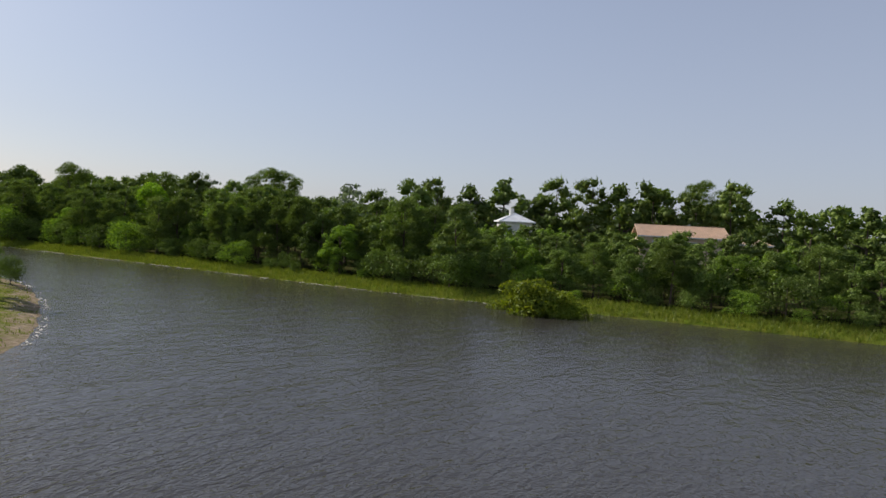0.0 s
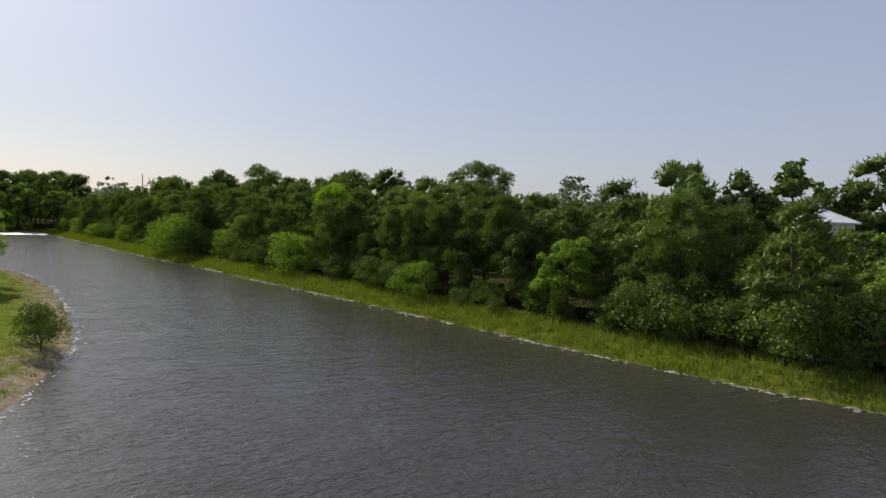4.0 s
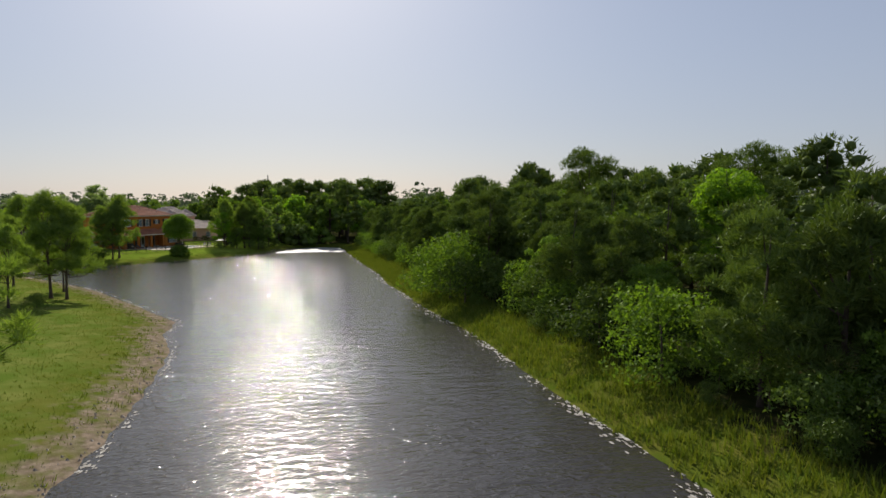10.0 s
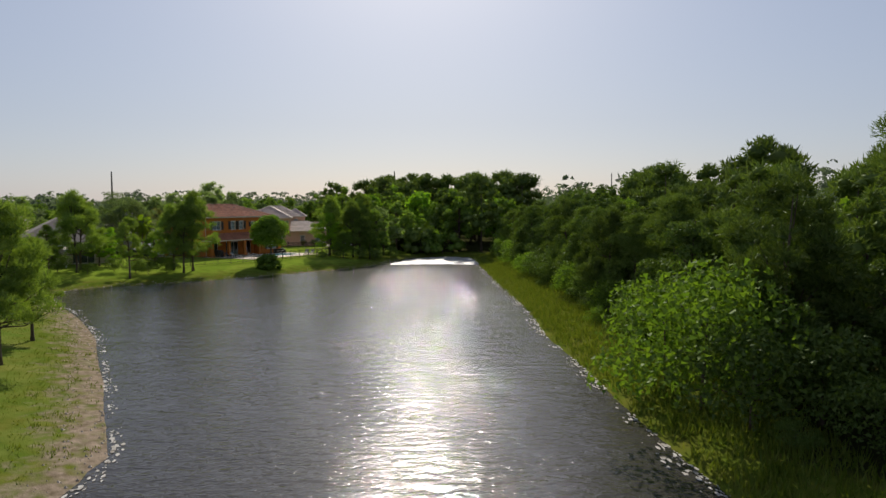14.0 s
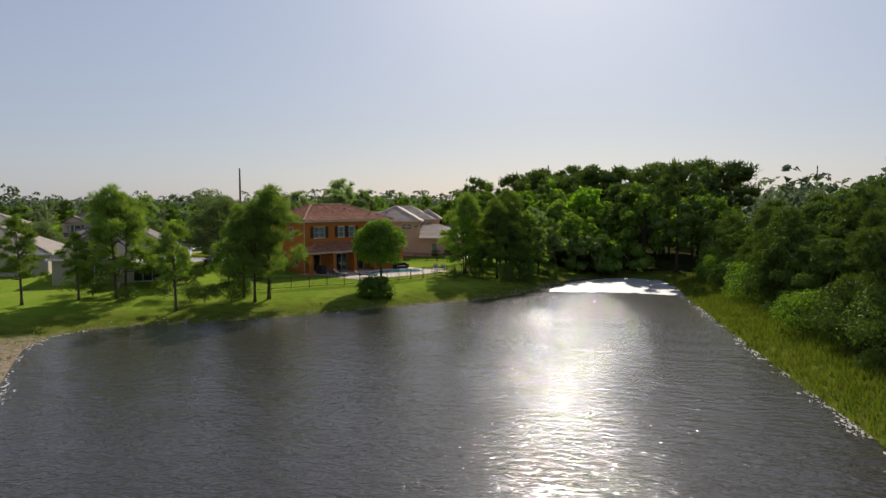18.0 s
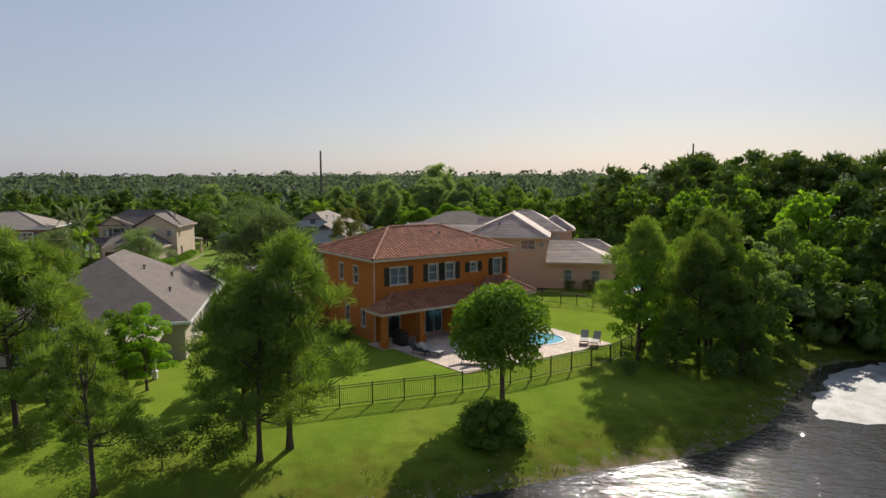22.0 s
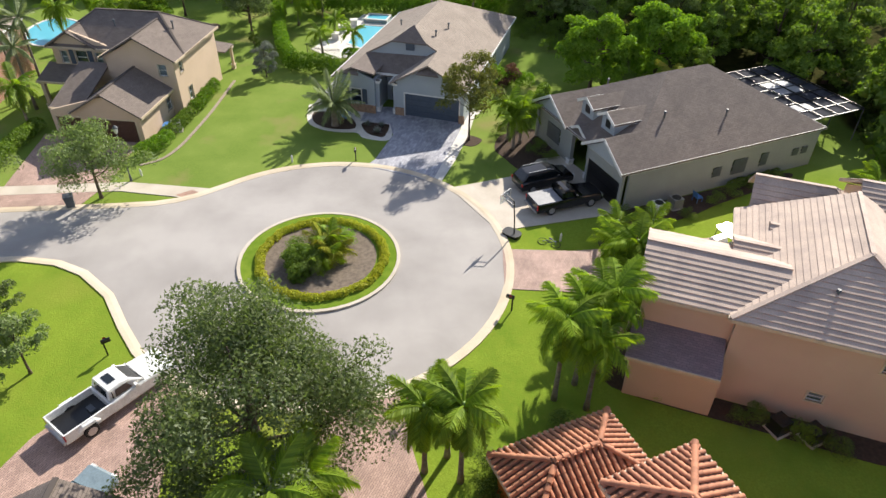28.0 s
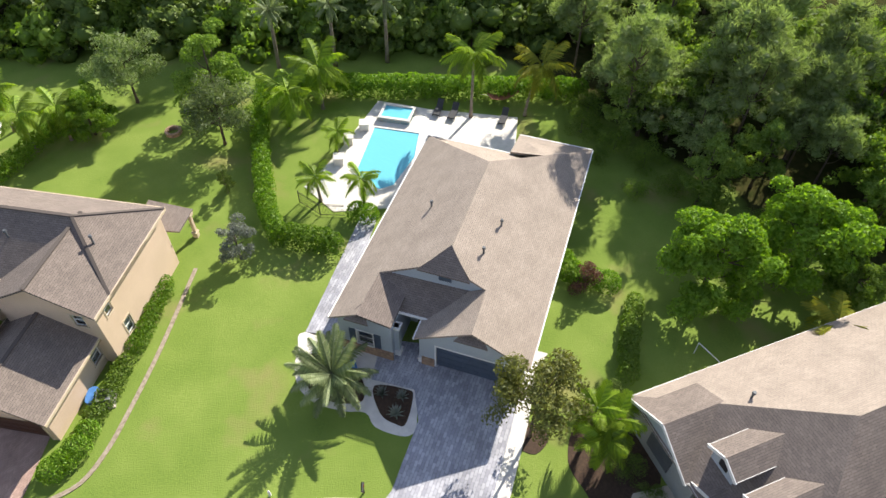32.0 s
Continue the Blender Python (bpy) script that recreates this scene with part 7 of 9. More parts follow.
for key, x, y, sc in (("lakepine", 55.6, -3.0, 0.84), ("lakepine", 56.9, -0.8, 1.02), ("lakepine", 57.9, -2.3, 0.86), ("lakepine1", 59.1, -9.4, 0.98), ("lakepine", 52.2, -14.4, 1.0), ("lakepine", 49.6, -13.6, 0.92),
                      ("lakepine1", 52.0, -17.6, 0.8), ("lakepine1", 53.5, -22, 1.0)):
    plant(key, x, y, sc, name="pine_tree", label=PL, group="lakeside pines")
for key, x, y, sc in (("lakepine", 105.3, -27.5, 0.98), ("lakepine", 106.3, -26.4, 0.9), ("lakepine1", 98.4, -24.0, 0.9), ("lakepine1", 142.6, -44.0, 1.1), ("lakepine", 144.5, -44.0, 0.85), ("lakepine1", 172.6, -70.5, 0.95),
                      ("lakepine1", 143.8, -46.6, 1.05), ("lakepine1", 92, -27, 1.0), ("lakepine", 84, -28, 0.95), ("lakepine1", 76, -27, 1.1), ("lakepine", 69, -30, 1.0), ("lakepine1", 112, -33, 0.9), ("lakepine", 99, -36, 1.0), ("lakepine", 88, -38, 1.05), ("lakepine", 120, -44, 1.0)):
    plant(key, x, y, sc, name="pine_tree", label="slender pine on the grassy spit", group="pines of the spit")
for key, x, y, sc in (("bright1", 48.4, 24.6, 0.66), ("lakepine", 50.2, 28.4, 0.90), ("bright0", 34.5, 37.0, 0.72), ("bright1", 38.8, 35.2, 0.68), ("bright1", 31.0, 42.5, 0.72), ("bright0", 37.2, 41.0, 0.74), ("lakepine", 49.0, 30.4, 0.92), ("pale1", 50.2, 33.0, 0.84), ("lakepine", 46.2, 26.0, 0.95), ("mid1", 52.0, 30.6, 0.6), ("mid1", 51.0, 26.0, 0.55), ("bright0", 44.2, 27.8, 0.72), ("lakepine", 47.0, 31.5, 1.02), ("pale0", 47.0, 36.5, 0.95), ("bright1", 43.5, 36.5, 0.7), ("pale1", 43.0, 42, 0.95)):
    plant(key, x, y, sc, name="lakeside_tree", label="spreading green tree at the lake corner", group="trees at the lake corner")
for x, y, sc in ((50.8, 25.6, 0.8), (52.5, 28.3, 0.9), (53.0, 31.0, 0.75), (50.2, 36.0, 0.8), (51.5, 21.9, 0.5)):
    plant("shrub1", x, y, sc, name="shrub", label="dark shrub under the lake corner trees", category="shrub")
for x, y, sc in ((57.4, -6.8, 0.75), (57.2, -4.4, 0.85), (55.8, -8.0, 0.8), (54.6, -3.0, 0.7), (53.8, -10.2, 0.8), (50.5, -16.5, 0.85), (47.5, -18.0, 0.9), (45.0, -15.2, 0.8), (54.0, -13.5, 0.6)):
    plant("shrub1", x, y, sc, name="shrub", label="dark scrub under the lakeside pines", category="shrub")
for x, y, sc in ((171.6, -62.8, 1.1), (169.8, -61.4, 0.7), (140.0, -46.5, 0.55), (112.5, -31.0, 0.5)):
    plant("shrub1", x, y, sc, name="shrub", label="dark upright bush on the grassy spit", category="shrub", wide=0.75)
for x, y, sc in ((17.6, 9.6, 0.6), (18.8, 10.6, 0.7), (19.6, 9.2, 0.65), (20.6, 10.8, 0.6), (17.0, 11.4, 0.5), (15.6, 13.4, 0.55), (21.4, 8.6, 0.5), (19.2, 12.2, 0.5)):
    plant("shrub1", x, y, sc, name="shrub", label="dark leafy shrub below the driveway palms", category="shrub")
for x, y, sc in ((-46.5, 21.5, 0.9), (-44.0, 24.0, 0.8), (-41.5, 26.0, 0.9), (-38.5, 27.5, 0.8), (-36.0, 30.0, 0.9), (-49.0, 22.5, 1.0), (-33.5, 32.5, 0.8), (-42.5, 22.0, 0.6), (-38.0, 24.5, 0.6)):
    plant("shrub0", x, y, sc, name="shrub", label="leafy shrub at the edge of the wood", category="shrub")
plant("mid1", 44.6, -10.4, 0.62, name="broadleaf_tree", label="bright young tree in the back garden")
plant("bright1", 46.0, -9.0, 0.5, name="broadleaf_tree", label="bright yellow-green young tree in the back garden")
plant("mid1", 47.0, -3.4, 0.62, name="broadleaf_tree", label="leafy garden tree by the fence")
plant("silvertree", 41.5, -0.5, 1.25, name="silver_tree", label="pale grey-leaved small tree beside the house")
plant("silvertree", 27.0, -2.9, 0.8, name="silver_shrub", label="silver-grey palmetto shrub beside the house", category="shrub")
plant("greyoak", 17.2, -1.3, 1.0, name="oak_tree", label="broad grey-green live oak over the driveways")
plant("streetoak", -9.4, -17.3, 0.98, name="oak_tree", label="grey-green live oak in the verge")
plant("streetoak", -9.6, -27.5, 1.0, name="oak_tree", label="grey-green live oak in the verge")
plant("streetoak", -3.2, -33, 1.0, name="oak_tree", label="grey-green live oak in the verge")
plant("airytree", -16.9, 12.5, 0.98, name="broadleaf_tree", label="airy olive-green tree in a mulch ring")
plant("brightdome", -27.2, 26.4, 0.95, name="broadleaf_tree", label="bright green rounded tree between the gardens")
plant("brightdome", -28.8, 33.8, 1.02, name="broadleaf_tree", label="bright green rounded tree between the gardens")
plant("pale0", -45.9, 26.6, 0.86)
plant("mid1", -25.8, 36.5, 0.62, name="broadleaf_tree", label="dark green tree between the gardens")
plant("silvertree", -32.4, -7.3, 1.0, name="silver_tree", label="pale silver-leaved small tree on the lawn")
plant("youngpine", -39.8, -9.4, 0.62, name="young_tree", label="thin sapling on the lawn")
plant("streetoak", -46.3, -10.7, 1.0, name="broadleaf_tree", label="grey-green garden tree on the lawn")
plant("mid0", -49.8, -11.4, 0.96, name="broadleaf_tree", label="tall bushy green tree at the lawn's end")
plant("streetoak", -53.0, -20.0, 1.05, name="broadleaf_tree", label="pale green garden tree")
plant("brightdome", -48.2, -22.6, 0.6, name="broadleaf_tree", label="pale yellow-green rounded tree")
plant("magnolia", 9.0, -15.6, 1.0, name="magnolia_tree", label="small grey-green magnolia on the corner lawn")
plant("magnolia", 5.2, -18.4, 0.85, name="magnolia_tree", label="small glossy tree by the street")
plant("redshrub", -28.6, 18.0, 0.95, name="shrub", label="bare reddish shrub by the hedge", category="shrub")
for x, y, sc in ((5.0, -21.0, 0.55), (8.6, -21.3, 0.5), (12, -20.9, 0.5), (16, -20.8, 0.45)):
    plant("shrub1", x, y, sc, name="shrub", label="low shrub along the cream house", category="shrub")
for x, y, sc in ((23.5, -3.6, 0.55), (26, -3.9, 0.6), (30.5, -0.6, 0.55), (29.6, 1.5, 0.6), (32.8, 2.4, 0.6), (34.5, 3.9, 0.55), (36.6, 4.9, 0.5), (31.0, -3.9, 0.5), (26.0, 0.6, 0.45)):
    plant("shrub1", x, y, sc, name="shrub", label="dark foundation shrub between the houses", category="shrub")
for x, y, sc in ((13.2, 19.3, 0.35), (15.6, 23.6, 0.5), (16.9, 25.9, 0.45), (17.8, 27.0, 0.5), (20.6, 33.0, 0.5), (21.3, 35.2, 0.55), (21.8, 37.0, 0.45), (11.0, 16.2, 0.4)):
    plant("shrub0" if sc < 0.5 else "shrub1", x, y, sc, name="shrub", label="garden shrub along the tan house", category="shrub")
for x, y, sc in ((-3.3, 22.6, 0.5), (-3.7, 24.2, 0.36), (-5.2, 30.6, 0.42), (-6.2, 32.4, 0.4), (-3.4, 27.6, 0.34), (-6.9, 34.6, 0.42), (-7.9, 36.8, 0.4)):
    plant("shrub1", x, y, sc, name="shrub", label="low dark shrub by the side wall", category="shrub")
for x, y, sc in ((-14.3, 18.2, 0.5), (-12.8, 19.0, 0.4), (-17.8, 15.6, 0.45), (-19.5, 18.0, 0.5)):
    plant("shrub1", x, y, sc, name="shrub", label="low dark shrub in the mulch bed", category="shrub")


def hedge(pts, width, tall, mat, label, dens=90, size=0.12, name="hedge"):
    """A clipped hedge along a line: leaves filling and edging a wall of foliage."""
    pts = [np.array(p, float) for p in pts]
    c, r = [], []
    for a, b in zip(pts, pts[1:]):
        n = max(1, int(np.hypot(*(b - a)) / (width * 0.42)))
        for k in range(n):
            p = a + (b - a) * (k + 0.5) / n
            for z in np.arange(width * 0.32, tall - width * 0.2, width * 0.45):
                c.append((p[0] + rng.normal() * 0.05, p[1] + rng.normal() * 0.05, z))
                r.append(width * (0.46 + 0.1 * rng.random()))
    length = sum(np.hypot(*(b - a)) for a, b in zip(pts, pts[1:]))
    me = leaf_mesh(name, c, r, int(length * (tall * 2 + width) * dens * 2.4), size * 0.9, M[mat], 0.5, 0.0, 0.75, len(c))
    ob = tagged(new(name, me), label, "hedge")
    ob.location.z = LAND
    return ob


hedge([(-53.0, -7.9), (-46.0, -7.4), (-36.2, -5.6), (-33.6, -4.4)], 1.5, 2.4, "leaf_hedge", "tall clipped green hedge between two lawns", 60)
hedge([(-34.0, -4.6), (-33.2, -1.6), (-32.6, 0.2)], 1.7, 1.7, "leaf_hedge", "clipped green hedge by the side path", 70)
hedge([(-36.6, 1.0), (-36.0, 2.6)], 2.0, 1.8, "leaf_hedge", "rounded clipped shrub by the pool gate", 70)
hedge([(-53.4, -5.5), (-53.0, 6), (-51.6, 22.5)], 1.9, 2.6, "leaf_hedge", "tall clipped hedge behind the pool", 50, 0.15)
hedge([(-31.2, 16.6), (-29.2, 17.4), (-28.2, 20.2)], 1.9, 1.7, "leaf_hedge", "clipped green hedge on the lawn", 70)
hedge([(-30.2, -12.2), (-24.2, -13.0)], 1.45, 1.05, "leaf_hedge", "low clipped hedge along the beige house", 110, 0.09)
hedge([(-23.6, -13.3), (-19.2, -14.3)], 1.4, 0.95, "leaf_mid", "low green hedge along the beige house", 110, 0.09)
hedge([(-18.8, -14.4), (-16.9, -14.8), (-15.6, -16.0)], 1.6, 1.4, "leaf_hedge", "clipped yellow-green hedge at the house corner", 110, 0.09)
hedge([(-51.8, -24.8), (-46.5, -26.7), (-41.5, -28.9)], 1.5, 2.0, "leaf_hedge", "long clipped hedge beside the next garden", 60)
hedge([(-7.2, 32.6), (-9.0, 37.6)], 0.9, 0.6, "leaf_dark", "low dark hedge along the side wall", 80, 0.1)
hedge([(-21.8, -26.6), (-17.5, -27.4), (-14.0, -27.6)], 1.6, 1.3, "leaf_mid", "leafy shrubs beside the driveway", 70, 0.12)
hedge([(-20.5, 19.5), (-24.5, 20.6), (-27, 21.6)], 1.4, 1.3, "leaf_mid", "rough shrubs below the trees", 60, 0.12)


def bed(name, pts, label, z=0.05):
    return setting(name, Shape().prism(curve_through(pts, 4), LAND - 0.1, LAND + z), M["mulch"], label, "mulch bed")


bed("mulch_bed_palm", [(-23.6, -1.5), (-22.2, -1.85), (-20.9, -1.3), (-20.0, -0.1), (-19.7, 1.3), (-19.9, 2.2), (-21.2, 2.2), (-22.8, 1.2)], "dark mulch bed round the date palm", 0.06)
bed("mulch_bed_agave", [(-20.9, 2.9), (-20.5, 5.1), (-19.9, 5.4), (-18.1, 4.9), (-18.1, 4.3), (-18.9, 3.3)], "dark mulch bed with pale agaves", 0.06)
bed("mulch_ring", [(-17.9, 12.2), (-16.9, 13.7), (-15.7, 12.7), (-16.5, 11.5)], "mulch ring under a young tree", 0.03)
bed("mulch_bed_side", [(-13.4, 15.2), (-11.0, 16.6), (-12.8, 19.4), (-16.2, 20.2), (-18.6, 18.6), (-17.6, 15.6), (-15.2, 14.6)], "dark mulch bed beside the driveway", 0.03)
bed("mulch_bed_wall", [(-4.9, 23.4), (-3.2, 21.4), (-2.4, 24.0), (-3.6, 28.0), (-5.2, 31.2), (-8.2, 38.2), (-9.2, 38.0), (-6.6, 29.4)], "dark mulch bed along the side wall", 0.03)
bed("mulch_bed_small_palms", [(-1.3, 20.2), (0.6, 20.4), (0.8, 23.8), (-0.6, 24.4), (-1.5, 22.6)], "weathered mulch round two small palms", 0.03)
bed("mulch_bed_palms", [(8.4, 15.4), (10.4, 18.4), (7.4, 21.0), (5.0, 19.4), (5.6, 17.6)], "mulch bed round the palms", 0.03)
bed("mulch_bed_tan_house", [(12.6, 17.0), (16.5, 24.6), (19.0, 30.0), (17.5, 30.5), (13.4, 21.6), (10.6, 18.2)], "dark mulch bed below the tan wall", 0.03)
edge_line = curve_through([(-31.6, -10.4), (-28.0, -10.9), (-24.0, -11.5), (-20.0, -12.3), (-17.2, -13.0), (-15.2, -14.0), (-14.2, -15.6)], 4, False)
setting("stone_edging", Shape().prism(edge_line + offset_line(edge_line, 0.28, False)[::-1], LAND - 0.1, LAND + 0.06), M["edging"], "narrow pale stone edging between hedge and lawn", "edging")


def agave(x, y, r):
    s = Shape()
    for k in range(26):
        a = k * 2.4
        el = radians(75 - 60 * k / 26)
        d = Vector((math.cos(a) * math.cos(el), math.sin(a) * math.cos(el), math.sin(el)))
        side = Vector((-math.sin(a), math.cos(a), 0)) * r * 0.085
        s.add([side * 0.8, -side * 0.8, d * r * 0.5 + side, d * r * 0.5 - side, d * r], [(0, 1, 3, 2), (2, 3, 4)])
    ob = tagged(new("agave", s.mesh("agave", M["leaf_silver"])), "pale silver agave rosette in the mulch bed", "plant", "agaves")
    ob.location = (x, y, LAND + 0.06)


for x, y, r in ((-20.3, 3.4, 0.62), (-20.0, 4.7, 0.6), (-18.8, 4.3, 0.7)):
    agave(x, y, r)

# ---------- the planted island ----------
circle = lambda r, n=48, cx=0.0, cy=0.0: [(cx + r * math.cos(2 * math.pi * k / n), cy + r * math.sin(2 * math.pi * k / n)) for k in range(n)]  # noqa: E731
ISLAND = (-0.35, 0.08)
setting("island_kerb", plate(circle(5.60, 48, *ISLAND), [circle(5.36, 48, *ISLAND)], LAND - 0.1, LAND + 0.15), M["concrete"], "round concrete kerb of the planted island", "kerb")
setting("island_lawn", plate(circle(5.36, 48, *ISLAND), [circle(3.95, 48, *ISLAND)], LAND - 0.1, LAND + 0.12), M["island_grass"], "ring of mown grass on the island", "lawn")
setting("island_mulch", Shape().prism(circle(3.95, 48, *ISLAND), LAND - 0.1, LAND + 0.13), M["mulch_grey"], "weathered brown mulch bed in the island", "mulch bed")
ring = circle(4.27, 40, -0.33, 0.28)
hedge(ring + ring[:1], 0.66, 0.62, "leaf_yellow", "round clipped hedge with yellow-green leaves", 130, 0.075)
for x, y, sc, key in ((0.3, -1.3, 0.62, "domeshrub"), (1.4, -0.5, 0.55, "shrub1"), (-0.9, -1.4, 0.5, "shrub0"), (1.7, -1.2, 0.42, "domeshrub"), (-2.0, 1.9, 0.42, "shrub2"), (0.5, -0.1, 0.5, "shrub1"), (-2.7, 1.2, 0.34, "shrub0")):
    plant(key, x, y, sc, name="shrub", label="leafy shrub in the island bed", category="shrub", z=LAND + 0.12)
for x, y, h, k in ((-0.9, 0.3, 1.0, "yellow"), (-0.1, 1.1, 0.8, "yellow"), (-1.5, 0.9, 0.9, "green"), (0.4, 0.4, 0.7, "green")):
    palm(x, y, h, 1.6, 13, k, label="low palm in the island bed", shaft=False, low=-0.3, r=0.1)

# ---------- pools and decks ----------
lake_pool = curve_through([(38.7, 16.6), (38.3, 19.4), (39.6, 21.8), (41.8, 22.0), (43.0, 20.2), (42.4, 18.0), (43.2, 15.6), (43.3, 13.4), (41.9, 13.2), (40.3, 14.8)], 4)
deck = [(39.6, 7.6), (48.4, 11.3), (45.8, 19.6), (44.0, 25.0), (36.2, 22.2), (36.4, 17.6), (38.0, 12.4)]
setting("pool_deck", plate(deck, [lake_pool], LAND - 0.2, LAND + 0.05), M["pavers_cream"], "cream paver pool deck by the lake", "pavement")


def pool(name, outline, label, water=-0.05, base=LAND):
    ob = thing(name, (0, 0, base), 0, label, "pool", "swimming pools")
    part("coping", plate(offset_line(outline, 0.16), [offset_line(outline, -0.12)], -0.1, 0.085), M["pavers_white"], ob)
    part("pool_water", Shape().prism(outline, -0.2, water + 0.075), M["pool_water"], ob, "turquoise pool water")
    return ob


pool("swimming_pool", lake_pool, "kidney-shaped turquoise pool in the cream deck")
c_pool = [(-48.2, 2.5), (-47.1, 6.8), (-43.6, 6.3), (-40.0, 4.4), (-39.5, 3.0), (-41.8, 0.9)]
setting("pool_deck_far", plate([(-52.2, 2.9), (-50.6, 8.0), (-49.0, 16.0), (-43.4, 15.0), (-42.0, 9.0), (-37.4, 4.4), (-37.2, -0.6), (-40.3, -3.2), (-44.0, -0.9)], [offset_line(c_pool, 0.05)], LAND - 0.2, LAND + 0.05), M["pavers_white"], "pale stone deck round the far pool", "pavement")
p2 = pool("swimming_pool", c_pool, "rectangular turquoise pool with raised spa")
spa = [(-51.2, 3.6), (-50.4, 6.5), (-48.2, 5.8), (-49.0, 2.9)]
part("spa_wall", plate(spa, [offset_line(spa, 0.32)], -0.1, 0.55), M["pavers_white"], p2, "raised stone spa wall")
part("spa_water", Shape().prism(spa, 0.0, 0.42), M["pool_water"], p2)
for x, y in ((-47.9, 1.7), (-46.0, 0.3), (-43.2, -0.4)):
    part("planter", Shape().box(x - 0.4, x + 0.4, y - 0.4, y + 0.4, -0.1, 0.75).box(x - 0.46, x + 0.46, y - 0.46, y + 0.46, 0.75, 0.85), M["pavers_white"], p2, "white stone pillar by the pool")
side_pool = circle(2.5, 32, 20.4, 43.2)
setting("pool_deck_side", plate([(10.5, 46.2), (15.9, 43.0), (20.6, 38.3), (23.8, 36.6), (25.6, 40.0), (22.8, 45.2), (18.0, 50.0), (12.0, 51.0)], [side_pool], LAND - 0.2, LAND + 0.04), M["pavers_white"], "white pool deck behind the tan house", "pavement")
pool("swimming_pool", side_pool, "round blue pool behind the tan house")
pool("swimming_pool", curve_through([(-53, -36), (-50.2, -31.8), (-46, -31.4), (-43.0, -33.0), (-44, -36), (-49, -38)], 4), "blue free-form pool in the next garden")


def lounger(x, y, angle, label, mat="fabric_dark"):
    ob = thing("sun_lounger", (x, y, LAND + 0.05), angle, label, "sun lounger", "loungers round the pools")
    fr = Shape()
    for sy in (-0.32, 0.32):
        fr.bar((-0.95, sy, 0.32), (0.35, sy, 0.32), 0.04, 0.05)
    fr.bar((-0.95, -0.32, 0.32), (-0.95, 0.32, 0.32), 0.04, 0.05)
    part("frame", fr, M["black"], ob)
    for sx in (-0.8, 0.3):
        for sy in (-0.32, 0.32):
            part("leg", Shape().bar((sx, sy, 0.0), (sx, sy, 0.31), 0.04, 0.04), M["black"], ob)
    part("seat", Shape().box(-0.93, 0.35, -0.30, 0.30, 0.335, 0.375), M[mat], ob)
    part("backrest", Shape().slab([(0.35, -0.30, 0.37), (0.95, -0.30, 0.85), (0.95, 0.30, 0.85), (0.35, 0.30, 0.37)], 0.04), M[mat], ob)
    return ob


for x, y, a, mt in ((42.6, 9.5, 215, "fabric_dark"), (43.2, 10.3, 225, "fabric_pale"), (46.0, 12.2, 240, "fabric_dark"), (46.6, 12.9, 250, "fabric_dark"), (43.2, 23.0, 150, "fabric_pale"), (43.9, 23.6, 140, "fabric_pale"),
                    (-50.2, 8.6, 160, "fabric_dark"), (-49.6, 10.0, 160, "fabric_dark"), (-48.6, 14.6, 160, "fabric_dark")):
    lounger(x, y, a, "dark sling sun lounger on the pool deck" if mt == "fabric_dark" else "pale sling sun lounger on the pool deck", mt)
sofa = thing("outdoor_sofa", (37.4, 20.4, LAND + 0.05), 108, "dark wicker sofa against the porch wall", "sofa")
part("seat", Shape().box(-1.1, 1.1, -0.4, 0.4, 0.05, 0.42), M["black"], sofa)
part("backrest", Shape().box(-1.1, 1.1, 0.25, 0.42, 0.425, 0.8), M["black"], sofa)
for sx in (-1.08, 0.93):
    part("armrest", Shape().box(sx, sx + 0.16, -0.4, 0.24, 0.425, 0.62), M["black"], sofa)
grill = thing("covered_grill", (39.4, 8.8, LAND + 0.05), 20, "black covered grill under the porch", "grill")
part("cover", Shape().box(-0.7, 0.7, -0.35, 0.35, 0.0, 0.9).box(-0.5, 0.5, -0.3, 0.3, 0.9, 1.15), M["black"], grill)
ham = thing("hammock", (-51.4, 14.8, LAND), 110, "rust-red hammock slung between two palms", "hammock")
hs = Shape()
for k in range(8):
    u0, u1 = -1.5 + 3.0 * k / 8, -1.5 + 3.0 * (k + 1) / 8
    z0, z1 = 0.75 + 0.5 * (u0 / 1.5) ** 2, 0.75 + 0.5 * (u1 / 1.5) ** 2
    hs.slab([(u0, -0.5, z0), (u1, -0.5, z1), (u1, 0.5, z1), (u0, 0.5, z0)], 0.03)
part("cloth", hs, M["fabric_rust"], ham)
for s0 in (-1, 1):
    part("rope", Shape().bar((s0 * 1.5, 0, 1.25), (s0 * 2.2, 0, 1.6), 0.03, 0.03), M["fabric_pale"], ham)

# ---------- fences ----------


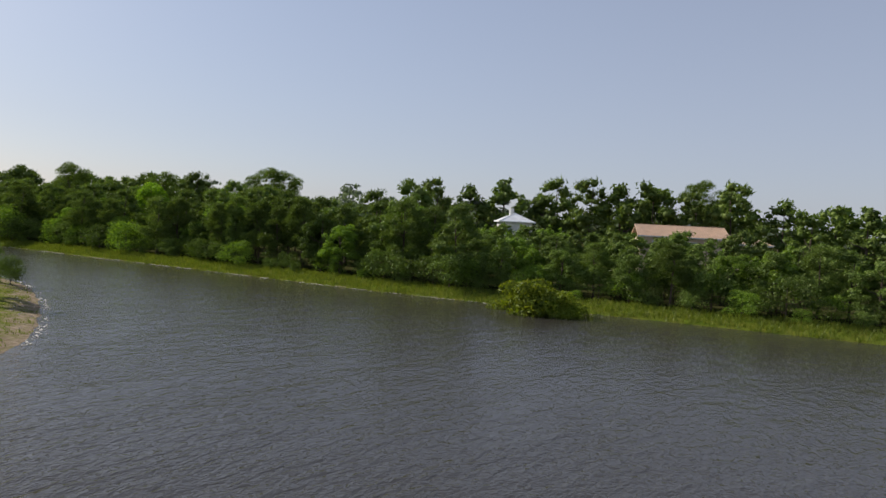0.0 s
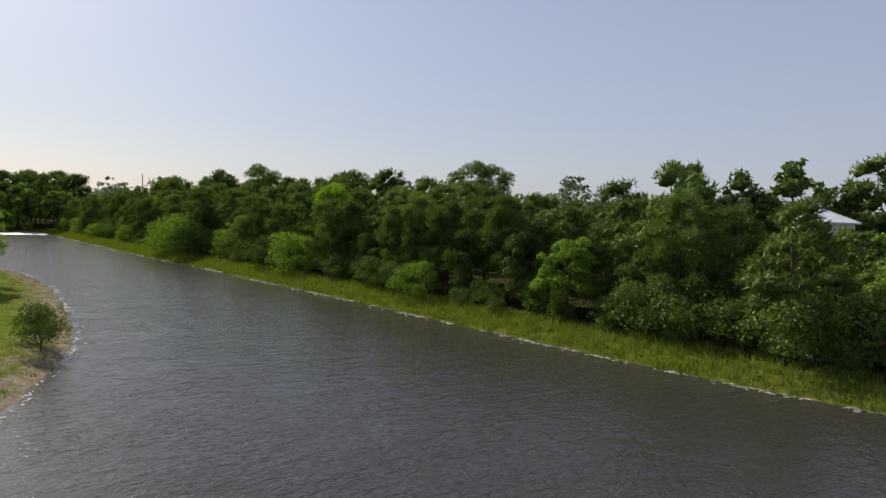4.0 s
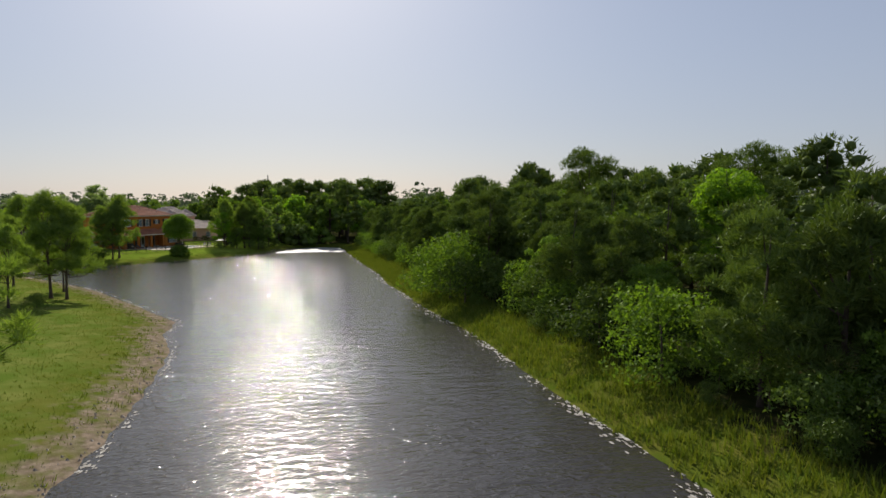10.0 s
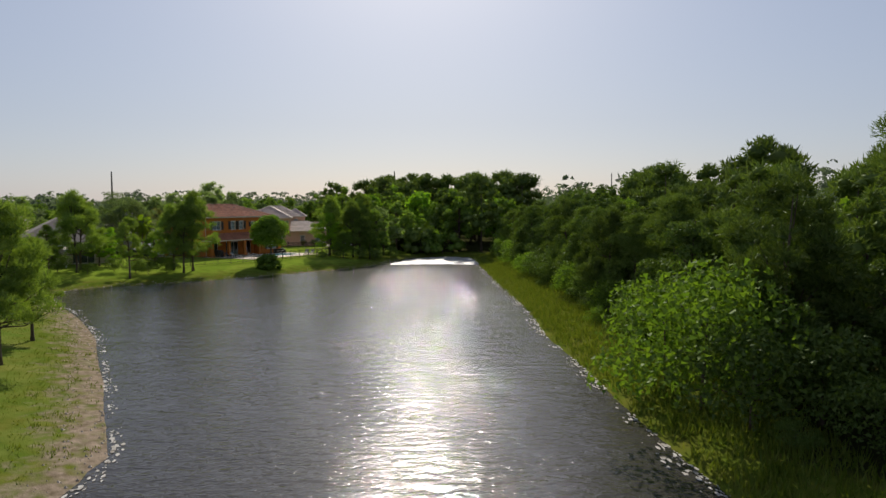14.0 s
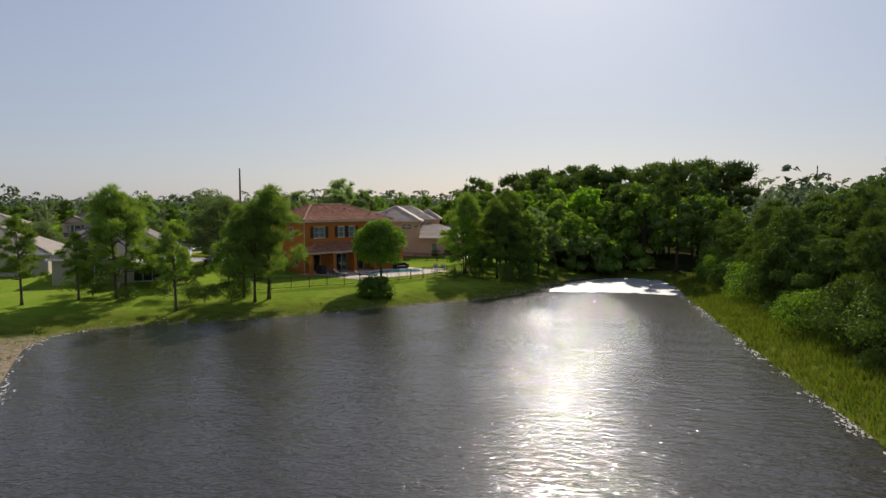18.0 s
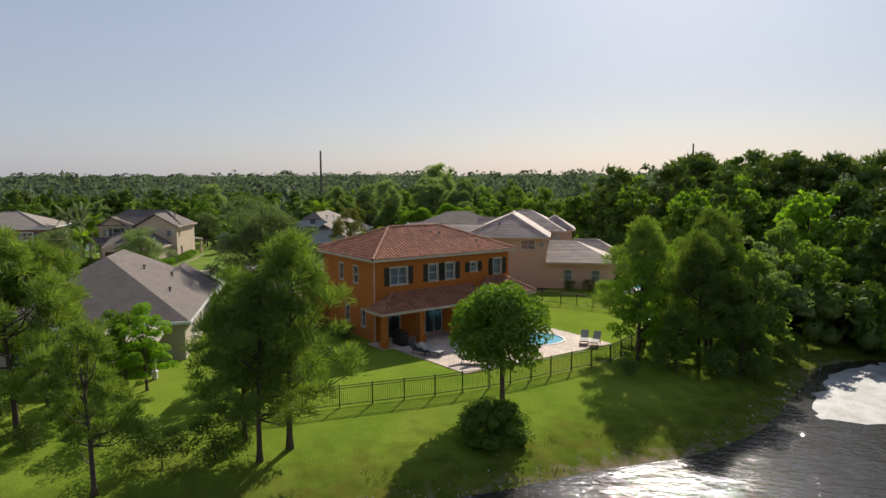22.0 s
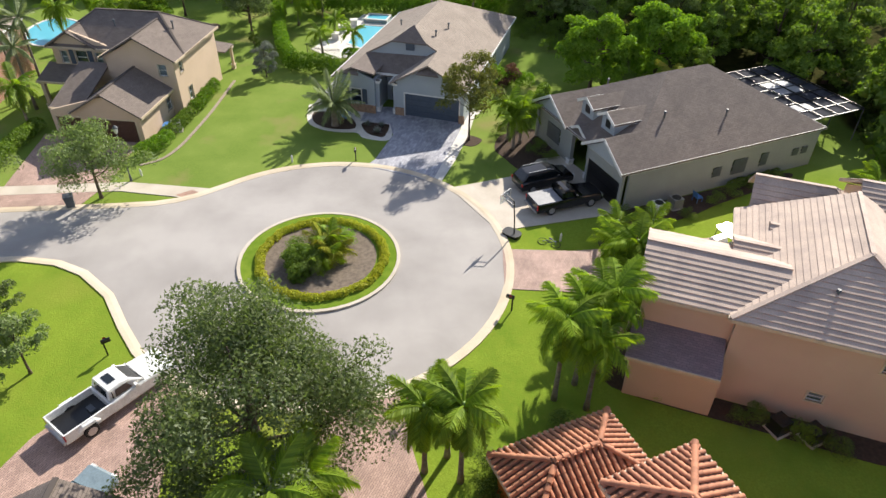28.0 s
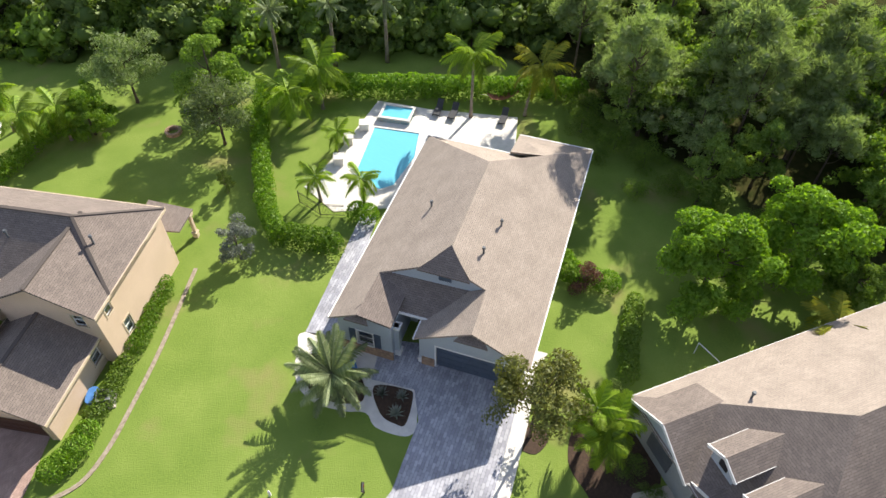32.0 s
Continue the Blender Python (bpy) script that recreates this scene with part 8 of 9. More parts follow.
def fence(pts, label, tall=1.3, singles=0, group="garden fences"):
    """Black aluminium picket fence along a line."""
    ob = thing("fence", (0, 0, 0), 0, label, "fence", group)
    rest, made = Shape(), 0
    unit = Shape().box(-0.009, 0.009, -0.009, 0.009, 0.05, tall - 0.03).mesh("picket", M["black"])
    for (x0, y0), (x1, y1) in zip(pts, pts[1:]):
        ln = math.hypot(x1 - x0, y1 - y0)
        n = max(1, round(ln / 1.85))
        for k in range(n):
            a = Vector((x0 + (x1 - x0) * k / n, y0 + (y1 - y0) * k / n, 0))
            b = Vector((x0 + (x1 - x0) * (k + 1) / n, y0 + (y1 - y0) * (k + 1) / n, 0))
            a.z, b.z = ground_z(a.x, a.y), ground_z(b.x, b.y)
            part("post", Shape().box(a.x - 0.035, a.x + 0.035, a.y - 0.035, a.y + 0.035, a.z - 0.1, a.z + tall + 0.05), M["black"], ob)
            for h in (0.15, tall - 0.18, tall - 0.02):
                part("rail", Shape().bar(a + Vector((0, 0, h)), b + Vector((0, 0, h)), 0.025, 0.035), M["black"], ob)
            m = int((b - a).length / 0.115)
            for j in range(1, m):
                p = a + (b - a) * (j / m)
                if made < singles:
                    q = part("picket", unit, None, ob)
                    q.location = p
                    made += 1
                else:
                    rest.box(p.x - 0.009, p.x + 0.009, p.y - 0.009, p.y + 0.009, p.z + 0.05, p.z + tall - 0.03)
    if rest.v:
        r = part("picket_rest", rest, M["black"], ob)
        r["kind"] = "stuff"
    return ob


fence([(52.8, -2.0), (52.4, 2.3), (52.0, 8.2), (51.5, 11.9), (50.2, 16.8), (48.6, 22.2), (45.0, 27.0), (40.0, 31.5), (33.4, 32.8), (27.8, 28.4), (24.6, 25.6)], "black aluminium picket fence round the lakeside garden", singles=260)
fence([(25.2, -4.1), (25.7, -2.0), (27.4, 1.6)], "black picket gate fence between the houses", singles=40)
fence([(25.7, -2.1), (32.0, -2.3), (38.0, -2.2), (52.8, -2.0)], "black picket fence along the garden boundary")
fence([(-38.4, -3.4), (-36.8, -1.6), (-36.6, 0.4)], "short dark fence by the pool")
fence([(26.4, 39.6), (27.0, 43.0), (23.8, 47.4), (19.2, 51.4)], "black picket fence round the white pool deck")

pf = [A.ob.matrix_world @ Vector((a, d, 0)) for a, d in ((-0.3, -1.95), (10.5, -1.95), (10.5, 0.45), (-0.3, 0.45))]
paved("porch_floor", [(p.x, p.y) for p in pf], "pavers_cream", "cream paved floor under the porch roof", 0.047)

# ---------- vehicles ----------


def loft(sections, close=True):
    """A body through cross-sections along x: each (x, [(y, z), ...]) from one sill over the top to the other."""
    s = Shape()
    n = len(sections[0][1])
    v = [(x, y, z) for x, ring in sections for y, z in ring]
    f = [(i * n + k, i * n + k + 1, (i + 1) * n + k + 1, (i + 1) * n + k) for i in range(len(sections) - 1) for k in range(n - 1)]
    f += [(i * n + n - 1, i * n, (i + 1) * n, (i + 1) * n + n - 1) for i in range(len(sections) - 1)]
    if close:
        f += [tuple(range(n))[::-1], tuple((len(sections) - 1) * n + k for k in range(n))]
    return s.add(v, [q[::-1] for q in f])


def ring(w, z0, z1, r=0.12):
    """Half-round-shouldered section of half width w from z0 to z1."""
    return [(-w * 0.94, z0), (-w, z0 + 0.15), (-w, z1 - r), (-w + r * 0.4, z1 - r * 0.25), (-w + r * 1.2, z1), (w - r * 1.2, z1), (w - r * 0.4, z1 - r * 0.25), (w, z1 - r), (w, z0 + 0.15), (w * 0.94, z0)]


def wheel(ob, x, y, r=0.40, w=0.27):
    t = Shape().tube([(x, y - w / 2, r), (x, y - w / 2 + 0.04, r), (x, y + w / 2 - 0.04, r), (x, y + w / 2, r)], [r * 0.9, r, r, r * 0.9], 20)
    wh = part("wheel", t, M["rubber"], ob, smooth=False)
    side = 1 if y > 0 else -1
    rim = Shape().tube([(x, y + side * (w / 2 - 0.03), r), (x, y + side * (w / 2 + 0.006), r)], [r * 0.66, r * 0.62], 16)
    for k in range(5):
        a = k * 2 * math.pi / 5
        rim.bar((x, y + side * (w / 2 + 0.012), r), (x + math.cos(a) * r * 0.58, y + side * (w / 2 + 0.012), r + math.sin(a) * r * 0.58), 0.03, 0.09)
    part("rim", rim, M["alloy"], wh)


def pickup(at, angle, paint, label, dually=False, cover=False, length=5.9):
    ob = thing("pickup_truck", (*at, LAND + 0.045), angle, label, "pickup truck", "parked vehicles")
    h, L = 0.98, length / 2
    bonnet = L - 1.75
    body = loft([(L, ring(0.82, 0.42, 0.85)), (L - 0.12, ring(0.96, 0.36, 1.02)), (bonnet, ring(1.0, 0.36, 1.16)), (bonnet - 0.2, ring(1.0, 0.36, 1.18)), (-0.55, ring(1.0, 0.36, 1.14)), (-0.62, ring(1.0, 0.36, 1.10))])
    part("body", body, M[paint], ob)
    bed = Shape()
    bw, bz = (1.0, 1.12)
    bed.box(-L, -0.62, -bw, bw, 0.45, 0.62)
    bed.box(-L + 0.08, -0.62, -bw, -bw + 0.09, 0.62, bz).box(-L + 0.08, -0.62, bw - 0.09, bw, 0.62, bz).box(-0.72, -0.62, -bw + 0.09, bw - 0.09, 0.62, bz)
    part("bed", bed, M[paint], ob)
    part("tailgate", Shape().box(-L, -L + 0.08, -bw + 0.02, bw - 0.02, 0.62, bz), M[paint], ob)
    part("bed_cover" if cover else "bed_liner", Shape().box(-L + 0.08, -0.72, -bw + 0.09, bw - 0.09, bz - 0.05 if cover else 0.625, bz + 0.015 if cover else 0.65), M["silver_cover" if cover else "black"], ob)
    cab = loft([(bonnet - 0.12, ring(0.90, 1.12, 1.18, 0.03)), (bonnet - 0.85, ring(0.80, 1.12, 1.78, 0.16)), (bonnet - 1.25, ring(0.80, 1.12, 1.84, 0.16)), (-0.50, ring(0.80, 1.10, 1.82, 0.16)), (-0.62, ring(0.86, 1.08, 1.14, 0.03))])
    c = part("cab", cab, M[paint], ob)
    g = Shape().slab([(bonnet - 0.16, -0.72, 1.225), (bonnet - 0.16, 0.72, 1.225), (bonnet - 0.80, 0.62, 1.745), (bonnet - 0.80, -0.62, 1.745)], 0.01)
    part("windscreen", g, M["car_glass"], c)
    part("rear_window", Shape().slab([(-0.618, 0.6, 1.24), (-0.618, -0.6, 1.24), (-0.535, -0.55, 1.68), (-0.535, 0.55, 1.68)], 0.01), M["car_glass"], c)
    for sy in (-1, 1):
        for x0, x1 in ((bonnet - 1.75, bonnet - 0.78), (-0.45, bonnet - 1.85)):
            w = Shape().add([(x0, sy * 0.872, 1.22), (x1, sy * 0.872, 1.22), (x1 - (0.28 if x1 > bonnet - 1 else 0.02), sy * 0.828, 1.66), (x0 + 0.05, sy * 0.828, 1.66)], [(0, 1, 2, 3) if sy < 0 else (3, 2, 1, 0)])
            part("side_window", w, M["car_glass"], c)
        part("mirror", Shape().box(bonnet - 0.75, bonnet - 0.6, sy * 1.02 - 0.12, sy * 1.02 + 0.12, 1.2, 1.42), M[paint], ob)
        part("headlight", Shape().box(L - 0.1, L - 0.005, sy * 0.72 - 0.18, sy * 0.72 + 0.18, 0.72, 0.92), M["lamp_clear"], ob)
        part("tail_light", Shape().box(-L - 0.012, -L + 0.05, sy * 0.92 - 0.07, sy * 0.92 + 0.07, 0.68, 1.08), M["lamp_red"], ob)
        for x in (L - 1.0, -L + 1.25):
            wheel(ob, x, sy * (0.88 if x > 0 or not dually else 1.02))
    if dually:
        for sy in (-1, 1):
            part("fender", Shape().tube([(-L + 0.7, sy * 1.02, 0.7), (-L + 0.95, sy * 1.06, 0.95), (-L + 1.55, sy * 1.06, 0.95), (-L + 1.8, sy * 1.02, 0.7)], [0.10, 0.16, 0.16, 0.10], 8), M[paint], ob)
        part("sunroof", Shape().box(bonnet - 1.75, bonnet - 1.3, -0.38, 0.38, 1.842, 1.852), M["car_glass"], c)
        part("tool_box", Shape().box(-1.5, -1.2, -0.3, 0.2, 0.66, 0.8), M["grey_plastic"], ob)
    part("bumper", Shape().box(-L - 0.12, -L - 0.005, -0.92, 0.92, 0.42, 0.6), M["alloy"], ob)
    part("bumper", Shape().box(L + 0.001, L + 0.1, -0.88, 0.88, 0.4, 0.62), M["alloy" if dually else "black"], ob)
    part("grille", Shape().box(L - 0.02, L + 0.012, -0.48, 0.48, 0.64, 0.86), M["black"], ob)
    return ob


def wagon(at, angle, paint, label, name="suv", category="car", length=4.9, tall=1.74):
    ob = thing(name, (*at, LAND + 0.045), angle, label, category, "parked vehicles")
    L, b = length / 2, tall - 0.68
    body = loft([(L, ring(0.72, 0.42, 0.72)), (L - 0.18, ring(0.92, 0.34, 0.90)), (L - 1.2, ring(0.96, 0.32, b)), (-L + 0.5, ring(0.96, 0.32, b + 0.04)), (-L + 0.08, ring(0.93, 0.36, b)), (-L, ring(0.84, 0.42, b - 0.2))])
    part("body", body, M[paint], ob)
    cab = loft([(L - 1.15, ring(0.86, b - 0.04, b + 0.03, 0.03)), (L - 1.95, ring(0.74, b - 0.04, tall - 0.06, 0.16)), (L - 2.5, ring(0.74, b - 0.04, tall, 0.16)), (-L + 0.6, ring(0.73, b - 0.04, tall - 0.04, 0.16)), (-L + 0.1, ring(0.80, b - 0.06, b + 0.02, 0.03))])
    c = part("cabin", cab, M[paint], ob)
    part("windscreen", Shape().slab([(L - 1.19, -0.68, b + 0.06), (L - 1.19, 0.68, b + 0.06), (L - 1.9, 0.58, tall - 0.10), (L - 1.9, -0.58, tall - 0.10)], 0.01), M["car_glass"], c)
    part("rear_window", Shape().slab([(-L + 0.13, 0.62, b + 0.09), (-L + 0.13, -0.62, b + 0.09), (-L + 0.54, -0.54, tall - 0.11), (-L + 0.54, 0.54, tall - 0.11)], 0.01), M["car_glass"], c)
    for sy in (-1, 1):
        for x0, x1, s0, s1 in ((L - 2.75, L - 1.75, 0.0, 0.25), (L - 3.7, L - 2.85, 0.03, 0.0), (-L + 0.55, L - 3.8, 0.25, 0.0)):
            w = Shape().add([(x0, sy * 0.845, b + 0.08), (x1, sy * 0.845, b + 0.08), (x1 - s1, sy * 0.775, tall - 0.19), (x0 + s0, sy * 0.775, tall - 0.19)], [(0, 1, 2, 3) if sy < 0 else (3, 2, 1, 0)])
            part("side_window", w, M["car_glass"], c)
        part("roof_rail", Shape().bar((L - 2.3, sy * 0.6, tall + 0.03), (-L + 0.7, sy * 0.6, tall + 0.02), 0.04, 0.04), M["alloy"], c)
        part("mirror", Shape().box(L - 1.75, L - 1.6, sy * 0.98 - 0.1, sy * 0.98 + 0.1, b + 0.03, b + 0.2), M[paint], ob)
        part("headlight", Shape().box(L - 0.16, L - 0.02, sy * 0.66 - 0.18, sy * 0.66 + 0.18, 0.66, 0.82), M["lamp_clear"], ob)
        part("tail_light", Shape().box(-L - 0.01, -L + 0.12, sy * 0.82 - 0.08, sy * 0.82 + 0.08, 0.75, b - 0.08), M["lamp_red"], ob)
        for x in (L - 0.95, -L + 1.0):
            wheel(ob, x, sy * 0.84, 0.37, 0.25)
    return ob


pickup((-5.8, 18.6), 106, "paint_black", "black crew-cab pickup with a grey bed cover", cover=True, length=5.7)
wagon((-8.9, 17.6), 108, "paint_black", "black sport utility vehicle parked on the driveway")
pickup((11.5, -10.1), 138, "paint_white", "white crew-cab dually pickup with an empty dark bed", dually=True, length=6.5)
wagon((18.4, -10.2), 150, "paint_blue", "grey-blue car parked by the garage", "car", "car", 4.6, 1.48)

cart = thing("golf_cart", (1.0, 28.6, LAND + 0.045), 200, "white golf cart with a white roof by the garage", "golf cart", "parked vehicles")
part("body", loft([(1.15, ring(0.45, 0.35, 0.6)), (0.95, ring(0.6, 0.28, 0.85)), (0.45, ring(0.6, 0.28, 0.8)), (0.3, ring(0.6, 0.28, 0.45)), (-0.2, ring(0.6, 0.28, 0.45)), (-0.3, ring(0.6, 0.28, 0.75)), (-1.1, ring(0.55, 0.32, 0.78))]), M["paint_white"], cart)
part("seat", Shape().box(-0.75, -0.15, -0.55, 0.55, 0.79, 0.95).box(-0.85, -0.7, -0.55, 0.55, 0.95, 1.35), M["fabric_dark"], cart)
part("roof", Shape().prism(curve_through([(-1.1, -0.6), (0.7, -0.6), (0.8, 0.0), (0.7, 0.6), (-1.1, 0.6)], 3), 1.82, 1.90), M["paint_white"], cart)
for sx, sy in ((0.6, -0.52), (0.6, 0.52), (-0.95, -0.52), (-0.95, 0.52)):
    part("strut", Shape().bar((sx + (0.2 if sx > 0 else 0), sy, 0.78), (sx, sy, 1.82), 0.03, 0.03), M["black"], cart)
    wheel(cart, 0.75 if sx > 0 else -0.75, sy * 1.06, 0.24, 0.18)

# ---------- street and garden furniture ----------
hoop = thing("basketball_hoop", (-2.2, 13.9, LAND + 0.04), 225, "portable basketball hoop with a clear backboard on a black base", "basketball hoop")
part("base", Shape().prism(curve_through([(-0.6, -0.4), (0.5, -0.45), (0.7, 0.0), (0.5, 0.45), (-0.6, 0.4)], 3), 0.0, 0.2), M["black"], hoop)
part("pole", Shape().tube([(-0.2, 0, 0.15), (-0.1, 0, 1.6), (0.05, 0, 2.9)], [0.055, 0.05, 0.045], 8), M["black"], hoop)
part("arm", Shape().bar((0.03, 0, 2.5), (0.75, 0, 2.75), 0.05, 0.06).bar((0.05, 0, 2.85), (0.75, 0, 3.15), 0.05, 0.06), M["black"], hoop)
bb = Shape()
for z in (2.6, 3.35):
    bb.bar((0.8, -0.6, z), (0.8, 0.6, z), 0.05, 0.05)
for y in (-0.6, 0.6):
    bb.bar((0.8, y, 2.6), (0.8, y, 3.35), 0.05, 0.05)
bb.bar((0.8, -0.28, 2.75), (0.8, 0.28, 2.75), 0.03, 0.03).bar((0.8, -0.28, 3.1), (0.8, 0.28, 3.1), 0.03, 0.03).bar((0.8, -0.28, 2.75), (0.8, -0.28, 3.1), 0.03, 0.03).bar((0.8, 0.28, 2.75), (0.8, 0.28, 3.1), 0.03, 0.03)
back = part("backboard_frame", bb, M["white"], hoop)
bg = part("backboard", Shape().box(0.795, 0.805, -0.58, 0.58, 2.62, 3.33), M["glass"], back)
rim = [(1.05 + 0.23 * math.cos(a), 0.23 * math.sin(a), 2.72) for a in np.linspace(0, 2 * math.pi, 17)]
part("rim", Shape().tube(rim, [0.012] * 17, 5, False), M["lamp_red"], hoop)


def mailbox(x, y, angle):
    ob = thing("mailbox", (x, y, ground_z(x, y)), angle, "black post-mounted mailbox by the kerb", "mailbox", "mailboxes")
    part("post", Shape().bar((0, 0, -0.1), (0, 0, 1.05), 0.09, 0.09).bar((-0.1, 0, 0.98), (0.4, 0, 0.98), 0.07, 0.07), M["black"], ob)
    pr = [(-0.09, 1.02), (-0.09, 1.16), (-0.06, 1.23), (0.0, 1.26), (0.06, 1.23), (0.09, 1.16), (0.09, 1.02)]
    s = Shape().add([(x0, y0, z0) for x0 in (-0.1, 0.42) for y0, z0 in pr], [tuple(range(7))[::-1], tuple(range(7, 14))] + [(k, (k + 1) % 7, 7 + (k + 1) % 7, 7 + k) for k in range(7)])
    part("box", s, M["black"], ob)
    part("flag", Shape().box(0.05, 0.2, 0.095, 0.105, 1.18, 1.3), M["lamp_red"], ob)


for x, y, a in ((5.9, 12.5, 240), (-13.9, 2.4, 0), (7.9, -11.7, 120), (13.7, 5.7, 200), (-8.9, -33, 0), (-1.6, -24.2, 180)):
    mailbox(x, y, a)


def street_lamp(x, y):
    ob = thing("street_lamp", (x, y, ground_z(x, y)), 30, "slim dark street lamp with a lantern head", "street lamp", "street lamps")
    part("pole", Shape().tube([(0, 0, 0), (0, 0, 0.5), (0, 0, 0.55), (0, 0, 4.3)], [0.11, 0.09, 0.06, 0.045], 8), M["grey_plastic"], ob)
    hd = part("lantern", Shape().tube([(0, 0, 4.3), (0, 0, 4.4), (0, 0, 4.75)], [0.07, 0.14, 0.2], 6), M["lamp_clear"], ob, "clear lantern glass")
    part("cap", Shape().tube([(0, 0, 4.75), (0, 0, 4.8), (0, 0, 5.0)], [0.24, 0.22, 0.03], 6), M["grey_plastic"], hd)


street_lamp(-11.8, -15.7)
street_lamp(-12.0, -45)
bin_ = thing("wheelie_bin", (-8.3, -19.2, LAND + 0.02), 20, "dark grey wheeled bin at the kerb", "bin")
part("body", Shape().add([(-0.24, -0.27, 0.06), (0.24, -0.27, 0.06), (0.24, 0.27, 0.06), (-0.24, 0.27, 0.06), (-0.3, -0.34, 0.98), (0.3, -0.34, 0.98), (0.3, 0.34, 0.98), (-0.3, 0.34, 0.98)],
                         [(0, 3, 2, 1), (4, 5, 6, 7), (0, 1, 5, 4), (1, 2, 6, 5), (2, 3, 7, 6), (3, 0, 4, 7)]), M["grey_plastic"], bin_)
part("lid", Shape().slab([(-0.32, -0.36, 1.04), (0.36, -0.36, 1.0), (0.36, 0.36, 1.0), (-0.32, 0.36, 1.04)], 0.05), M["grey_plastic"], bin_)
for sy in (-0.25, 0.25):
    part("wheel", Shape().tube([(-0.26, sy - 0.03, 0.1), (-0.26, sy + 0.03, 0.1)], [0.1, 0.1], 10), M["rubber"], bin_)


def hydrant(x, y, mat="white"):
    ob = thing("utility_post", (x, y, ground_z(x, y)), 0, "small white utility post on the lawn", "utility post", "utility posts")
    part("post", Shape().tube([(0, 0, 0), (0, 0, 0.55), (0, 0, 0.68)], [0.08, 0.08, 0.03], 8), M[mat], ob)


for x, y in ((-12.6, -15.1), (-14.0, -3.0), (-1.2, 17.3)):
    hydrant(x, y)


def ac_unit(x, y, angle, w=0.85, mat="galvanised"):
    ob = thing("air_conditioner", (x, y, LAND), angle, "square outdoor air conditioner by the wall", "air conditioner", "air conditioners")
    part("pad", Shape().box(-w / 2 - 0.1, w / 2 + 0.1, -w / 2 - 0.1, w / 2 + 0.1, -0.05, 0.08), M["concrete"], ob)
    part("casing", Shape().box(-w / 2, w / 2, -w / 2, w / 2, 0.08, 0.9), M[mat], ob)
    part("fan_grille", Shape().tube([(0, 0, 0.9), (0, 0, 0.93)], [w * 0.42, w * 0.40], 16), M["black"], ob)


for x, y, a, mt in ((-4.3, 25.6, 15, "white"), (-4.9, 27.2, 15, "galvanised"), (-20.6, -14.0, 12, "galvanised"), (31.6, 1.0, 20, "galvanised"), (16.2, 24.9, 20, "black"), (16.9, 26.4, 20, "black")):
    ac_unit(x, y, a, 0.85, mt)
chair = thing("patio_chair", (-5.6, 29.3, LAND), 200, "light blue plastic garden chair by the wall", "chair")
part("seat", Shape().box(-0.28, 0.28, -0.28, 0.28, 0.40, 0.45), M["plastic_blue"], chair)
part("backrest", Shape().slab([(-0.28, 0.26, 0.46), (0.28, 0.26, 0.46), (0.28, 0.42, 1.0), (-0.28, 0.42, 1.0)], 0.04), M["plastic_blue"], chair)
for sx in (-0.25, 0.25):
    for sy in (-0.25, 0.25):
        part("leg", Shape().bar((sx, sy, 0), (sx, sy, 0.4), 0.04, 0.04), M["plastic_blue"], chair)
for x, y, a, mt in ((-22.4, 1.3, 30, "plastic_blue"), (-20.9, -14.9, 0, "plastic_blue")):
    tub = thing("storage_tub", (x, y, LAND + 0.03), a, "blue plastic tub by the wall", "tub", "blue tubs")
    part("tub", Shape().prism(curve_through([(-0.5, -0.3), (0.5, -0.3), (0.5, 0.3), (-0.5, 0.3)], 3), 0.0, 0.45), M[mt], tub)
bike = thing("bicycle", (-0.9, 16.4, LAND + 0.02), 60, "dark bicycle lying on the grass", "bicycle")
